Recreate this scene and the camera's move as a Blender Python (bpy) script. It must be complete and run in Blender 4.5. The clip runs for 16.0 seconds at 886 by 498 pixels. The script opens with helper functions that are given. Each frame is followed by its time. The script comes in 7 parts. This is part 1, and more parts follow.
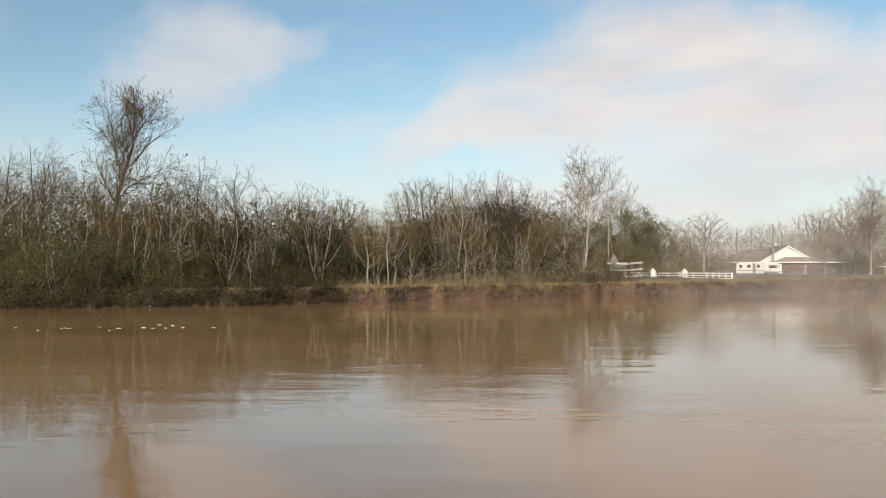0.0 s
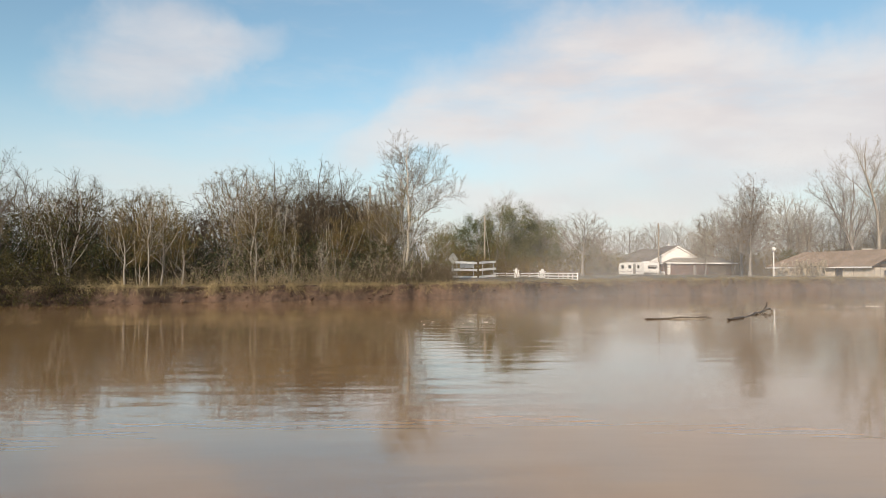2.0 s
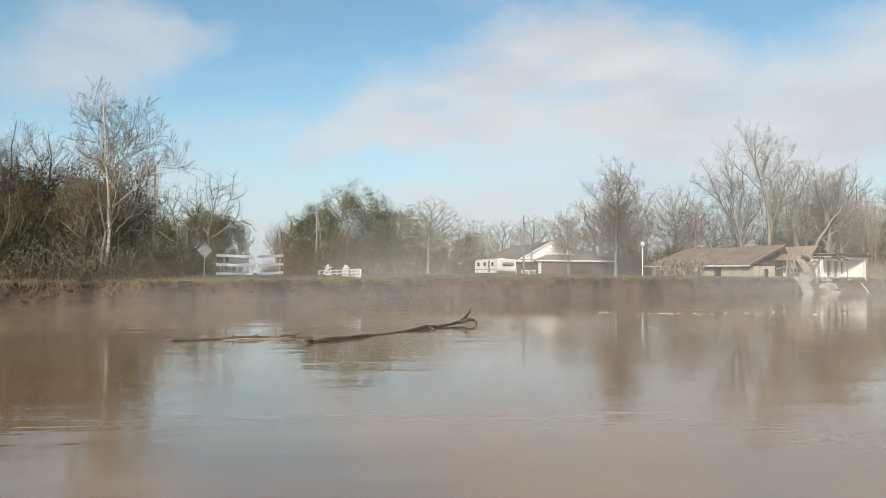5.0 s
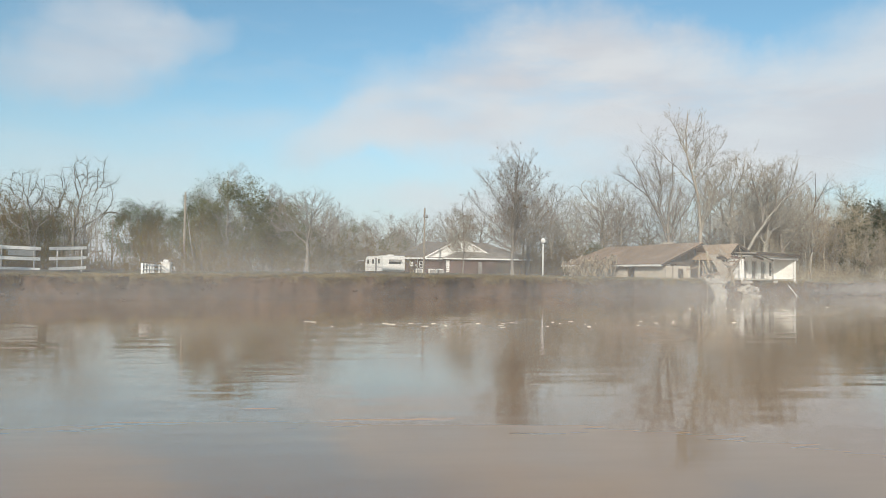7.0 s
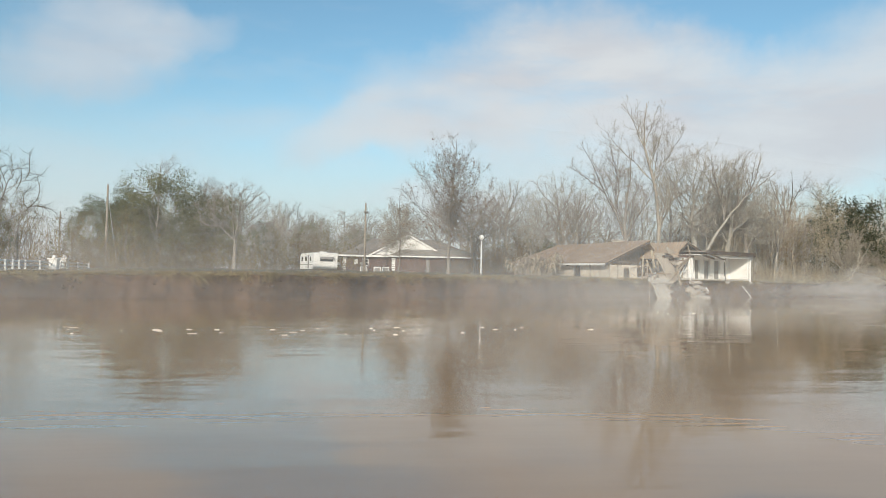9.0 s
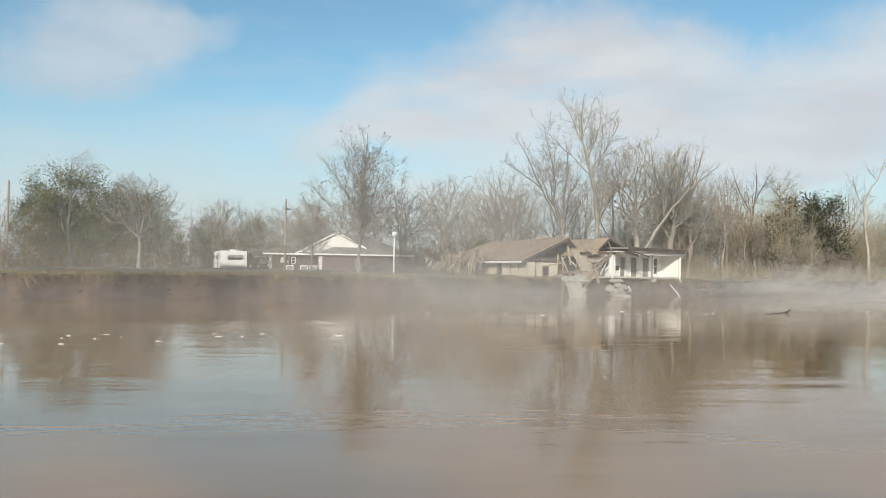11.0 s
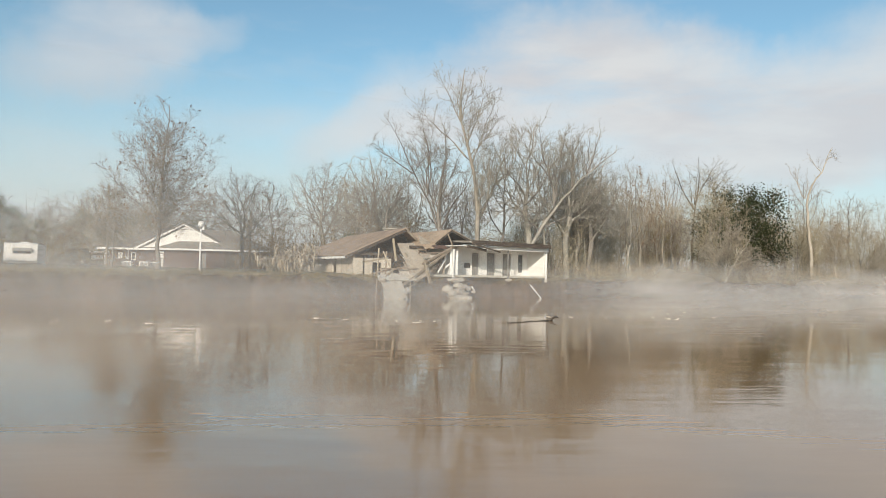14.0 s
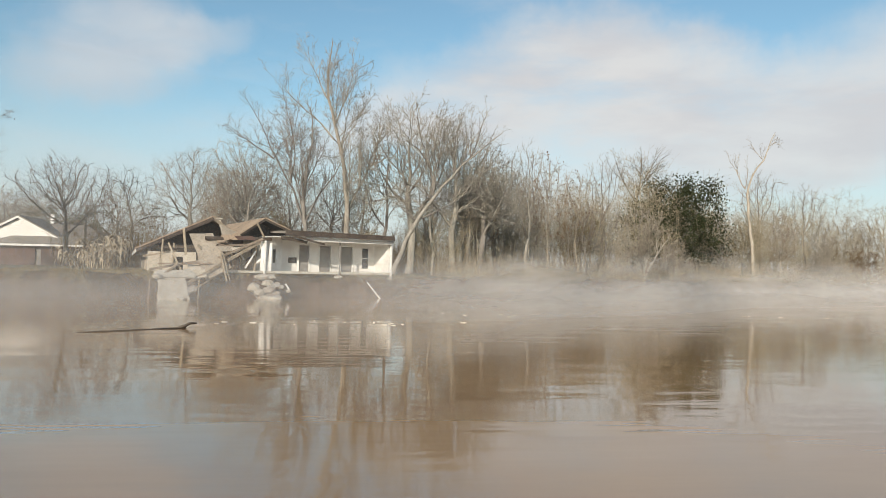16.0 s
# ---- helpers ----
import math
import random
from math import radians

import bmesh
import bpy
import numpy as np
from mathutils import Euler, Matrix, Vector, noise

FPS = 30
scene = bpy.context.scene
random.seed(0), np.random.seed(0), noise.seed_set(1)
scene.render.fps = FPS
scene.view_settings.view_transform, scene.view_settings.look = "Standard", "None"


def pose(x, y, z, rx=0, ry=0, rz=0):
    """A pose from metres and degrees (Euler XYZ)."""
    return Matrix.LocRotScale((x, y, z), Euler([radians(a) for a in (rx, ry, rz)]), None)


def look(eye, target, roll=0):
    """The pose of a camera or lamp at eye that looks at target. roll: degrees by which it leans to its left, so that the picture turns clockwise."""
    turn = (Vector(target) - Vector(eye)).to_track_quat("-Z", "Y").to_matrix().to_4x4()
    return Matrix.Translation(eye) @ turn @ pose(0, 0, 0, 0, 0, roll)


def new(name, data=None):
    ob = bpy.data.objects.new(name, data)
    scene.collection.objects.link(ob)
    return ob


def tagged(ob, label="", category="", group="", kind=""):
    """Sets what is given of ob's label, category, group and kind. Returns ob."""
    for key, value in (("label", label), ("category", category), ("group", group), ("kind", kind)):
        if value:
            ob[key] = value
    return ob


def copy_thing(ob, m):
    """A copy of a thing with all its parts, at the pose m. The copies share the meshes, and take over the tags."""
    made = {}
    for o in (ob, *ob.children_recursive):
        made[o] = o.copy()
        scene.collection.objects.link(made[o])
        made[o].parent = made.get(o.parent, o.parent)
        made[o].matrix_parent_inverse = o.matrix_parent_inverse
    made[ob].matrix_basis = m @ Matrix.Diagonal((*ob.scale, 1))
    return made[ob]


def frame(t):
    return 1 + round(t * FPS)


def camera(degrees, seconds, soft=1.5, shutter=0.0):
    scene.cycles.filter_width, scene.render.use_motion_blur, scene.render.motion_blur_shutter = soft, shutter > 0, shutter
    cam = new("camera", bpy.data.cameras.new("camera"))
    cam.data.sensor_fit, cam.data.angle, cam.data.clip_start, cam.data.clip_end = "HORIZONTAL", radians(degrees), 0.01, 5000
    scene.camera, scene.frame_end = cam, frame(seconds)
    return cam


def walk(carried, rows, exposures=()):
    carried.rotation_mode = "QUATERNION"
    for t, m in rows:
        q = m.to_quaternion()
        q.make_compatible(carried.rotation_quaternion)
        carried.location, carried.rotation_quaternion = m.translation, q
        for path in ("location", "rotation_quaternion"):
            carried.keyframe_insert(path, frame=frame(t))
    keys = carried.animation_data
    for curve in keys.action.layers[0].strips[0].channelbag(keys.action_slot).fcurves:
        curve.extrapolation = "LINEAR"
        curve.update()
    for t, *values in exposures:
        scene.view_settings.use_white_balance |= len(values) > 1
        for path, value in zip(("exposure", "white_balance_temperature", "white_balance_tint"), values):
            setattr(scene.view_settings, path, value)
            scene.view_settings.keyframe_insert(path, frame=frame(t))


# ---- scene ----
cam = camera(61.9, 16.0, soft=0.85)
METRES, EYE, TILT, LEAN, TURN = 100.0, 2.3, 1.7, 0.0, 0.0
ROWS = [
    (0.0, 0.0, 0.0, 0.0, 0.0, 0.0, -0.0),
    (0.5, 0.0279, 0.0176, -0.0008, -1.34, 0.02, -0.04),
    (1.0, 0.059, 0.0332, -0.0023, -2.42, 0.07, -0.08),
    (1.5, 0.0926, 0.0487, -0.0034, -2.84, 0.14, -0.11),
    (2.0, 0.1261, 0.0647, -0.0041, -3.26, 0.15, -0.26),
    (2.5, 0.1564, 0.083, -0.005, -3.53, 0.18, -0.53),
    (3.0, 0.1834, 0.103, -0.0061, -3.77, 0.23, -0.7),
    (3.5, 0.2061, 0.126, -0.008, -4.24, 0.28, -0.75),
    (4.0, 0.2292, 0.1487, -0.0095, -4.85, 0.26, -0.69),
    (4.5, 0.2545, 0.172, -0.0104, -5.49, 0.25, -0.61),
    (5.0, 0.2831, 0.1943, -0.0109, -6.98, 0.25, -0.58),
    (7.5, 0.4385, 0.2784, -0.0135, -7.14, 0.21, -1.23),
    (8.0, 0.4544, 0.2865, -0.0134, -7.14, 0.17, -1.37),
    (8.5, 0.4688, 0.2928, -0.0133, -7.14, 0.15, -1.39),
    (11.0, 0.5714, 0.3187, -0.0121, -6.96, -0.01, -1.19),
    (11.5, 0.5997, 0.3259, -0.0126, -6.89, 0.02, -1.29),
    (12.0, 0.6265, 0.3351, -0.0135, -6.81, 0.05, -1.37),
    (12.5, 0.6522, 0.3468, -0.0141, -6.7, 0.05, -1.42),
    (13.0, 0.6765, 0.3616, -0.0136, -6.61, 0.0, -1.45),
    (13.5, 0.7031, 0.3802, -0.0148, -6.55, 0.09, -1.44),
    (14.0, 0.7326, 0.4005, -0.0152, -6.48, 0.1, -1.45),
    (14.5, 0.7643, 0.4203, -0.016, -6.34, 0.07, -1.42),
    (15.0, 0.7975, 0.4386, -0.017, -6.2, 0.08, -1.39),
    (15.5, 0.8322, 0.4557, -0.0175, -6.11, 0.1, -1.33),
    (16.0, 0.8697, 0.4715, -0.0183, -6.03, 0.16, -1.27),
]
walk(cam, [(t, pose(0, 0, EYE, TILT, LEAN, TURN) @ pose(METRES * x, METRES * y, METRES * z, 90 + pitch, roll, yaw)) for t, x, y, z, yaw, pitch, roll in ROWS], [(0.0, 0.32, 7100, 16.5), (2.0, 0.295, 7050, 16.5), (4.5, 0.205, 6500, 12), (7.5, 0.17, 6400, 9.5), (11.0, 0.17, 6400, 9), (16.0, 0.18, 6700, 11)])

# ---------------------------------------------------------------- world, sun
SUN_EL, SUN_AZ = radians(21), radians(-158)      # azimuth from +y, clockwise positive to +x
SUN_DIR = Vector((math.sin(SUN_AZ) * math.cos(SUN_EL), math.cos(SUN_AZ) * math.cos(SUN_EL), math.sin(SUN_EL)))


class Tree:
    """A small helper that adds and joins shader nodes."""

    def __init__(self, tree):
        self.t = tree
        self.t.nodes.clear()

    def node(self, kind, **kw):
        n = self.t.nodes.new(kind)
        for k, v in kw.items():
            if k == "op":
                n.operation = v
            elif k == "blend":
                n.blend_type = v
            elif k == "data":
                n.data_type = v
            elif k == "dims":
                n.noise_dimensions = v
            elif k == "feature":
                n.feature = v
        return n

    def link(self, a, b):
        self.t.links.new(a, b)

    def put(self, socket, value):
        if isinstance(value, bpy.types.NodeSocket):
            self.link(value, socket)
        else:
            socket.default_value = value

    def math(self, op, a, b=0.0, c=0.0, clamp=False):
        n = self.node("ShaderNodeMath", op=op)
        n.use_clamp = clamp
        for s, v in zip(n.inputs, (a, b, c)):
            self.put(s, v)
        return n.outputs[0]

    def vmath(self, op, a, b=None):
        n = self.node("ShaderNodeVectorMath", op=op)
        self.put(n.inputs[0], a)
        if b is not None:
            self.put(n.inputs[1], b)
        return n.outputs["Value"] if op in ("LENGTH", "DOT_PRODUCT") else n.outputs[0]

    def noise(self, vec, scale, detail=3.0, rough=0.55, colour=False):
        n = self.node("ShaderNodeTexNoise")
        if vec is not None:
            self.link(vec, n.inputs["Vector"])
        n.inputs["Scale"].default_value = scale
        n.inputs["Detail"].default_value = detail
        n.inputs["Roughness"].default_value = rough
        return n.outputs["Color" if colour else "Fac"]

    def remap(self, v, a, b, c=0.0, d=1.0, smooth=True):
        n = self.node("ShaderNodeMapRange")
        n.interpolation_type = "SMOOTHSTEP" if smooth else "LINEAR"
        self.put(n.inputs[0], v)
        for i, k in enumerate((a, b, c, d)):
            n.inputs[i + 1].default_value = k
        return n.outputs[0]

    def mix(self, fac, a, b, blend="MIX"):
        n = self.node("ShaderNodeMix", data="RGBA", blend=blend)
        self.put(n.inputs[0], fac)
        for s, v in ((n.inputs[6], a), (n.inputs[7], b)):
            self.put(s, (*v, 1) if isinstance(v, tuple) and len(v) == 3 else v)
        return n.outputs[2]


def ang(az, el):
    a, e = radians(az), radians(el)
    return Vector((math.sin(a) * math.cos(e), math.cos(a) * math.cos(e), math.sin(e)))


def make_world():
    w = bpy.data.worlds.new("sky")
    scene.world = w
    w.use_nodes = True
    T = Tree(w.node_tree)
    out, bg = T.node("ShaderNodeOutputWorld"), T.node("ShaderNodeBackground")
    sky = T.node("ShaderNodeTexSky")
    sky.sky_type, sky.sun_disc = "NISHITA", False
    sky.sun_elevation, sky.sun_rotation = SUN_EL, SUN_AZ
    sky.air_density, sky.dust_density, sky.ozone_density = 1.0, 0.6, 1.0
    d = T.node("ShaderNodeTexCoord").outputs["Generated"]
    warp = T.vmath("SUBTRACT", T.noise(d, 5.0, 5, 0.6, True), (0.5, 0.5, 0.5))
    scl = T.node("ShaderNodeVectorMath", op="SCALE")
    T.link(warp, scl.inputs[0])
    scl.inputs["Scale"].default_value = 0.16
    dw = T.vmath("ADD", d, scl.outputs[0])
    total = None
    # azimuth, elevation, half widths in degrees, tilt, density
    for az, el, hw, hh, tilt, dens in CLOUDS:
        c = ang(az, el)
        right = Vector((math.cos(radians(az)), -math.sin(radians(az)), 0))
        up = right.cross(c) * -1
        if up.z < 0:
            up = -up
        ti = radians(tilt)
        r2, u2 = right * math.cos(ti) + up * math.sin(ti), up * math.cos(ti) - right * math.sin(ti)
        v = T.vmath("SUBTRACT", dw, tuple(c))
        a = T.math("DIVIDE", T.vmath("DOT_PRODUCT", v, tuple(r2)), math.sin(radians(hw)))
        b = T.math("DIVIDE", T.vmath("DOT_PRODUCT", v, tuple(u2)), math.sin(radians(hh)))
        f = T.math("DIVIDE", T.vmath("DOT_PRODUCT", v, tuple(c)), 0.8)
        q = T.math("ADD", T.math("ADD", T.math("MULTIPLY", a, a), T.math("MULTIPLY", b, b)), T.math("MULTIPLY", f, f))
        m = T.math("MULTIPLY", T.remap(q, 0.0, 1.55, 1.0, 0.0), dens)
        total = m if total is None else T.math("ADD", T.math("MULTIPLY", total, T.math("SUBTRACT", 1.0, m)), m)
    streak = T.vmath("MULTIPLY", d, (1.0, 1.0, 3.5))
    fluff = T.noise(streak, 3.2, 8, 0.6)
    cover = T.math("MULTIPLY", total, T.remap(fluff, 0.30, 0.56, 0.6, 1.0), clamp=True)
    thin = T.math("MULTIPLY", T.remap(T.noise(streak, 2.1, 6, 0.6), 0.48, 0.72), 0.35)
    cover = T.math("MAXIMUM", cover, thin)
    sep = T.node("ShaderNodeSeparateXYZ")
    T.link(d, sep.inputs[0])
    haze = T.remap(sep.outputs[2], 0.0, 0.25, 0.88, 0.0)
    shade = T.noise(streak, 4.5, 6, 0.55)
    white = T.mix(T.remap(shade, 0.35, 0.65), CLOUD_DARK, CLOUD_LIGHT)
    blue = T.mix(1.0, sky.outputs[0], (0.775, 0.975, 0.96), "MULTIPLY")
    low = T.mix(haze, blue, HAZE)
    T.link(T.mix(cover, low, white), bg.inputs["Color"])
    bg.inputs["Strength"].default_value = SKY
    T.link(bg.outputs[0], out.inputs[0])


SKY = 0.125
HAZE = (4.3, 4.45, 4.9)
CLOUD_LIGHT, CLOUD_DARK = (5.05, 5.18, 5.25), (4.45, 4.55, 4.75)
CLOUDS = (
    (-18.6, 15.0, 7.0, 3.8, 16, 0.58), (-13.0, 16.6, 4.6, 2.0, 18, 0.35), (-21.5, 13.4, 5.0, 2.4, 10, 0.25),
    (3.5, 11.5, 9.0, 2.6, 12, 0.75), (14.0, 13.5, 14.0, 5.5, 3, 0.95), (29.0, 12.0, 17.0, 5.0, -6, 0.9),
    (22.0, 7.5, 16.0, 2.5, 4, 0.6), (10.0, 5.5, 9.0, 1.6, 2, 0.5), (46.0, 14.0, 14.0, 6.0, 0, 0.85), (-48.0, 18.0, 14.0, 5.0, 0, 0.7),
)
make_world()
sun = new("sun", bpy.data.lights.new("sun", "SUN"))
sun.data.energy, sun.data.angle, sun.data.color = 4.4, radians(0.6), (1.0, 0.90, 0.76)
sun.matrix_world = look(SUN_DIR * 50, (0, 0, 0))

# ---------------------------------------------------------------- materials


def material(name, low, high, rough=0.9, scale=1.0, fine=8.0, bump=0.3, spec=0.3, stretch=(1, 1, 1), island=0.0, trans=0.0, metal=0.0, obj=0.0):
    m = bpy.data.materials.new(name)
    m.use_nodes = True
    T = Tree(m.node_tree)
    out, p = T.node("ShaderNodeOutputMaterial"), T.node("ShaderNodeBsdfPrincipled")
    co = T.vmath("MULTIPLY", T.node("ShaderNodeTexCoord").outputs["Object"], stretch)
    a = T.noise(co, scale, 4)
    b = T.noise(co, scale * fine, 3)
    f = T.math("ADD", T.math("MULTIPLY", T.remap(a, 0.3, 0.7), 0.6), T.math("MULTIPLY", T.remap(b, 0.3, 0.7), 0.4))
    col = T.mix(f, low, high)
    if island:
        g = T.node("ShaderNodeNewGeometry")
        k = T.remap(g.outputs["Random Per Island"], 0, 1, 1 - island, 1 + island, False)
        hs = T.node("ShaderNodeHueSaturation")
        T.link(k, hs.inputs["Value"])
        T.link(col, hs.inputs["Color"])
        col = hs.outputs[0]
    if obj:
        o = T.node("ShaderNodeObjectInfo")
        hs = T.node("ShaderNodeHueSaturation")
        T.link(T.remap(o.outputs["Random"], 0, 1, 1 - obj, 1 + obj, False), hs.inputs["Value"])
        T.link(T.remap(o.outputs["Random"], 0, 1, 0.485, 0.515, False), hs.inputs["Hue"])
        T.link(col, hs.inputs["Color"])
        col = hs.outputs[0]
    T.link(col, p.inputs["Base Color"])
    p.inputs["Roughness"].default_value = rough
    p.inputs["Metallic"].default_value = metal
    p.inputs["Specular IOR Level"].default_value = spec
    if bump:
        bn = T.node("ShaderNodeBump")
        bn.inputs["Strength"].default_value = bump
        bn.inputs["Distance"].default_value = 0.05
        T.link(T.math("ADD", a, b), bn.inputs["Height"])
        T.link(bn.outputs[0], p.inputs["Normal"])
    if trans:
        tr, mx = T.node("ShaderNodeBsdfTranslucent"), T.node("ShaderNodeMixShader")
        T.link(col, tr.inputs[0])
        mx.inputs[0].default_value = trans
        T.link(p.outputs[0], mx.inputs[1])
        T.link(tr.outputs[0], mx.inputs[2])
        T.link(mx.outputs[0], out.inputs[0])
    else:
        T.link(p.outputs[0], out.inputs[0])
    return m


def water_material():
    m = bpy.data.materials.new("muddy_water")
    m.use_nodes = True
    T = Tree(m.node_tree)
    out, p = T.node("ShaderNodeOutputMaterial"), T.node("ShaderNodeBsdfPrincipled")
    co = T.node("ShaderNodeTexCoord").outputs["Object"]
    swirl = T.noise(T.vmath("MULTIPLY", co, (0.06, 0.16, 1)), 1.0, 5)
    T.link(T.mix(T.remap(swirl, 0.3, 0.7), WATER_A, WATER_B), p.inputs["Base Color"])
    p.inputs["IOR"].default_value = 1.55
    calm = T.remap(T.noise(T.vmath("MULTIPLY", co, (0.05, 0.11, 1)), 1.0, 3), 0.38, 0.62)
    T.link(T.remap(calm, 0, 1, 0.04, 0.085), p.inputs["Roughness"])
    long = T.noise(T.vmath("MULTIPLY", co, (0.22, 0.95, 1)), 1.0, 3, 0.5)
    short = T.noise(T.vmath("MULTIPLY", co, (1.3, 4.0, 1)), 1.0, 2, 0.5)
    h = T.math("ADD", T.math("MULTIPLY", long, 0.055), T.math("MULTIPLY", T.math("MULTIPLY", short, calm), 0.012))
    bn = T.node("ShaderNodeBump")
    bn.inputs["Strength"].default_value = 1.0
    bn.inputs["Distance"].default_value = RIPPLE
    T.link(h, bn.inputs["Height"])
    T.link(bn.outputs[0], p.inputs["Normal"])
    T.link(p.outputs[0], out.inputs[0])
    return m


def mist_material():
    m = bpy.data.materials.new("river_mist")
    m.use_nodes = True
    T = Tree(m.node_tree)
    out = T.node("ShaderNodeOutputMaterial")
    pos = T.node("ShaderNodeTexCoord").outputs["Object"]
    sep = T.node("ShaderNodeSeparateXYZ")
    T.link(pos, sep.inputs[0])
    wisp = T.noise(T.vmath("MULTIPLY", pos, (0.07, 0.07, 0.35)), 1.0, 5, 0.6)
    billow = T.noise(T.vmath("MULTIPLY", pos, (0.03, 0.05, 0.12)), 1.0, 4, 0.6)
    # a dense low layer over the water
    top = T.math("MULTIPLY_ADD", wisp, 7.0, -1.2)
    high = T.math("DIVIDE", sep.outputs[2], T.math("MAXIMUM", top, 0.5))
    fall = T.math("POWER", T.remap(high, 0.0, 1.7, 1.0, 0.0), 1.6)
    middle = T.math("MULTIPLY", T.remap(sep.outputs[0], 50.0, 66.0, 0.0, 0.28), T.remap(sep.outputs[0], 76.0, 86.0, 1.0, 0.15))
    along = T.math("ADD", T.remap(sep.outputs[0], 18.0, 36.0, 0.0, 0.16), T.math("ADD", middle, T.remap(sep.outputs[0], 80.0, 98.0, 0.0, 1.35)))
    # a thicker patch that lies out on the water upstream
    patch = T.math("MULTIPLY", T.remap(sep.outputs[0], 11.0, 25.0), T.remap(sep.outputs[0], 32.0, 44.0, 1.0, 0.0))
    patch = T.math("MULTIPLY", patch, T.remap(sep.outputs[1], 45.0, 50.0))
    along = T.math("ADD", along, T.math("MULTIPLY", patch, 0.14))
    skin = T.math("MULTIPLY", T.math("MULTIPLY", T.remap(sep.outputs[0], 13.0, 22.0), T.remap(sep.outputs[0], 27.0, 36.0, 1.0, 0.0)), T.remap(sep.outputs[2], 0.2, 1.3, 0.16, 0.0))
    along = T.math("ADD", along, skin)
    along = T.math("MULTIPLY", along, T.remap(sep.outputs[0], 215.0, 260.0, 1.0, 0.0))
    fall = T.math("MULTIPLY", fall, T.remap(sep.outputs[2], 0.0, 0.7, 0.6, 1.0))
    a = T.math("MULTIPLY", T.math("MULTIPLY", fall, along), T.remap(wisp, 0.25, 0.7, 0.45 * MIST, MIST))
    # a thin tall bank of haze in the bend before the houses
    bend = T.math("MULTIPLY", T.math("ADD", T.remap(sep.outputs[0], 14.0, 30.0, 0.0, 0.2), T.remap(sep.outputs[0], 46.0, 64.0, 0.0, 0.72)), T.remap(sep.outputs[0], 68.0, 79.0, 1.0, 0.0))
    offshore = T.math("MULTIPLY", T.math("MULTIPLY", T.remap(sep.outputs[0], 68.0, 80.0, 0.0, 0.4), T.remap(sep.outputs[0], 84.0, 94.0, 1.0, 0.0)), T.remap(sep.outputs[1], 76.0, 84.0, 1.0, 0.0))
    bend = T.math("ADD", bend, offshore)
    tall = T.math("MULTIPLY", T.remap(sep.outputs[2], 1.0, 15.0, 1.0, 0.0), bend)
    a = T.math("ADD", a, T.math("MULTIPLY", T.math("MULTIPLY", tall, T.remap(billow, 0.3, 0.7, 0.5, 1.0)), MIST_HIGH), clamp=True)
    df, tr, half = T.node("ShaderNodeBsdfDiffuse"), T.node("ShaderNodeBsdfTranslucent"), T.node("ShaderNodeMixShader")
    for s in (df, tr):
        s.inputs[0].default_value = (0.73, 0.71, 0.69, 1)
    half.inputs[0].default_value = 0.5
    T.link(df.outputs[0], half.inputs[1])
    T.link(tr.outputs[0], half.inputs[2])
    mx = T.node("ShaderNodeMixShader")
    T.link(a, mx.inputs[0])
    T.link(T.node("ShaderNodeBsdfTransparent").outputs[0], mx.inputs[1])
    T.link(half.outputs[0], mx.inputs[2])
    T.link(mx.outputs[0], out.inputs[0])
    return m


def haze_material():
    m = bpy.data.materials.new("yard_haze")
    m.use_nodes = True
    T = Tree(m.node_tree)
    out = T.node("ShaderNodeOutputMaterial")
    pos = T.node("ShaderNodeTexCoord").outputs["Object"]
    sep = T.node("ShaderNodeSeparateXYZ")
    T.link(pos, sep.inputs[0])
    billow = T.noise(T.vmath("MULTIPLY", pos, (0.05, 0.05, 0.12)), 1.0, 4, 0.6)
    a = T.math("MULTIPLY", T.remap(sep.outputs[0], 21.0, 32.0), T.remap(sep.outputs[0], 56.0, 68.0, 1.0, 0.0))
    a = T.math("MULTIPLY", a, T.remap(sep.outputs[2], 1.0, 8.0, YARD_HAZE, 0.0))
    a = T.math("MULTIPLY", a, T.remap(billow, 0.3, 0.7, 0.5, 1.2))
    df, mx = T.node("ShaderNodeBsdfDiffuse"), T.node("ShaderNodeMixShader")
    df.inputs[0].default_value = (0.73, 0.71, 0.69, 1)
    T.link(a, mx.inputs[0])
    T.link(T.node("ShaderNodeBsdfTransparent").outputs[0], mx.inputs[1])
    T.link(df.outputs[0], mx.inputs[2])
    T.link(mx.outputs[0], out.inputs[0])
    return m


YARD_HAZE = 0.085
WATER_A, WATER_B, RIPPLE = (0.262, 0.153, 0.071), (0.342, 0.207, 0.102), 0.24
MIST, MIST_HIGH = 0.48, 0.11
M_WATER, M_MIST, M_HAZE = water_material(), mist_material(), haze_material()
M_MUD = material("red_clay_bank", (0.026, 0.018, 0.0135), (0.128, 0.082, 0.058), 0.95, 0.55, 7, 0.9)
M_GRASS = material("winter_grass_ground", (0.075, 0.062, 0.036), (0.155, 0.125, 0.073), 0.95, 0.35, 9, 0.5)
M_BARK = material("grey_brown_bark", (0.150, 0.136, 0.118), (0.32, 0.295, 0.262), 0.9, 2.5, 6, 0.6, stretch=(1, 1, 0.3), obj=0.25)
M_DARKBARK = material("dark_bark", (0.05, 0.042, 0.034), (0.115, 0.097, 0.08), 0.9, 2.5, 6, 0.6, stretch=(1, 1, 0.3), obj=0.25)
M_PALE = material("pale_bark", (0.26, 0.225, 0.18), (0.47, 0.42, 0.35), 0.85, 1.6, 5, 0.4, stretch=(1, 1, 0.4))
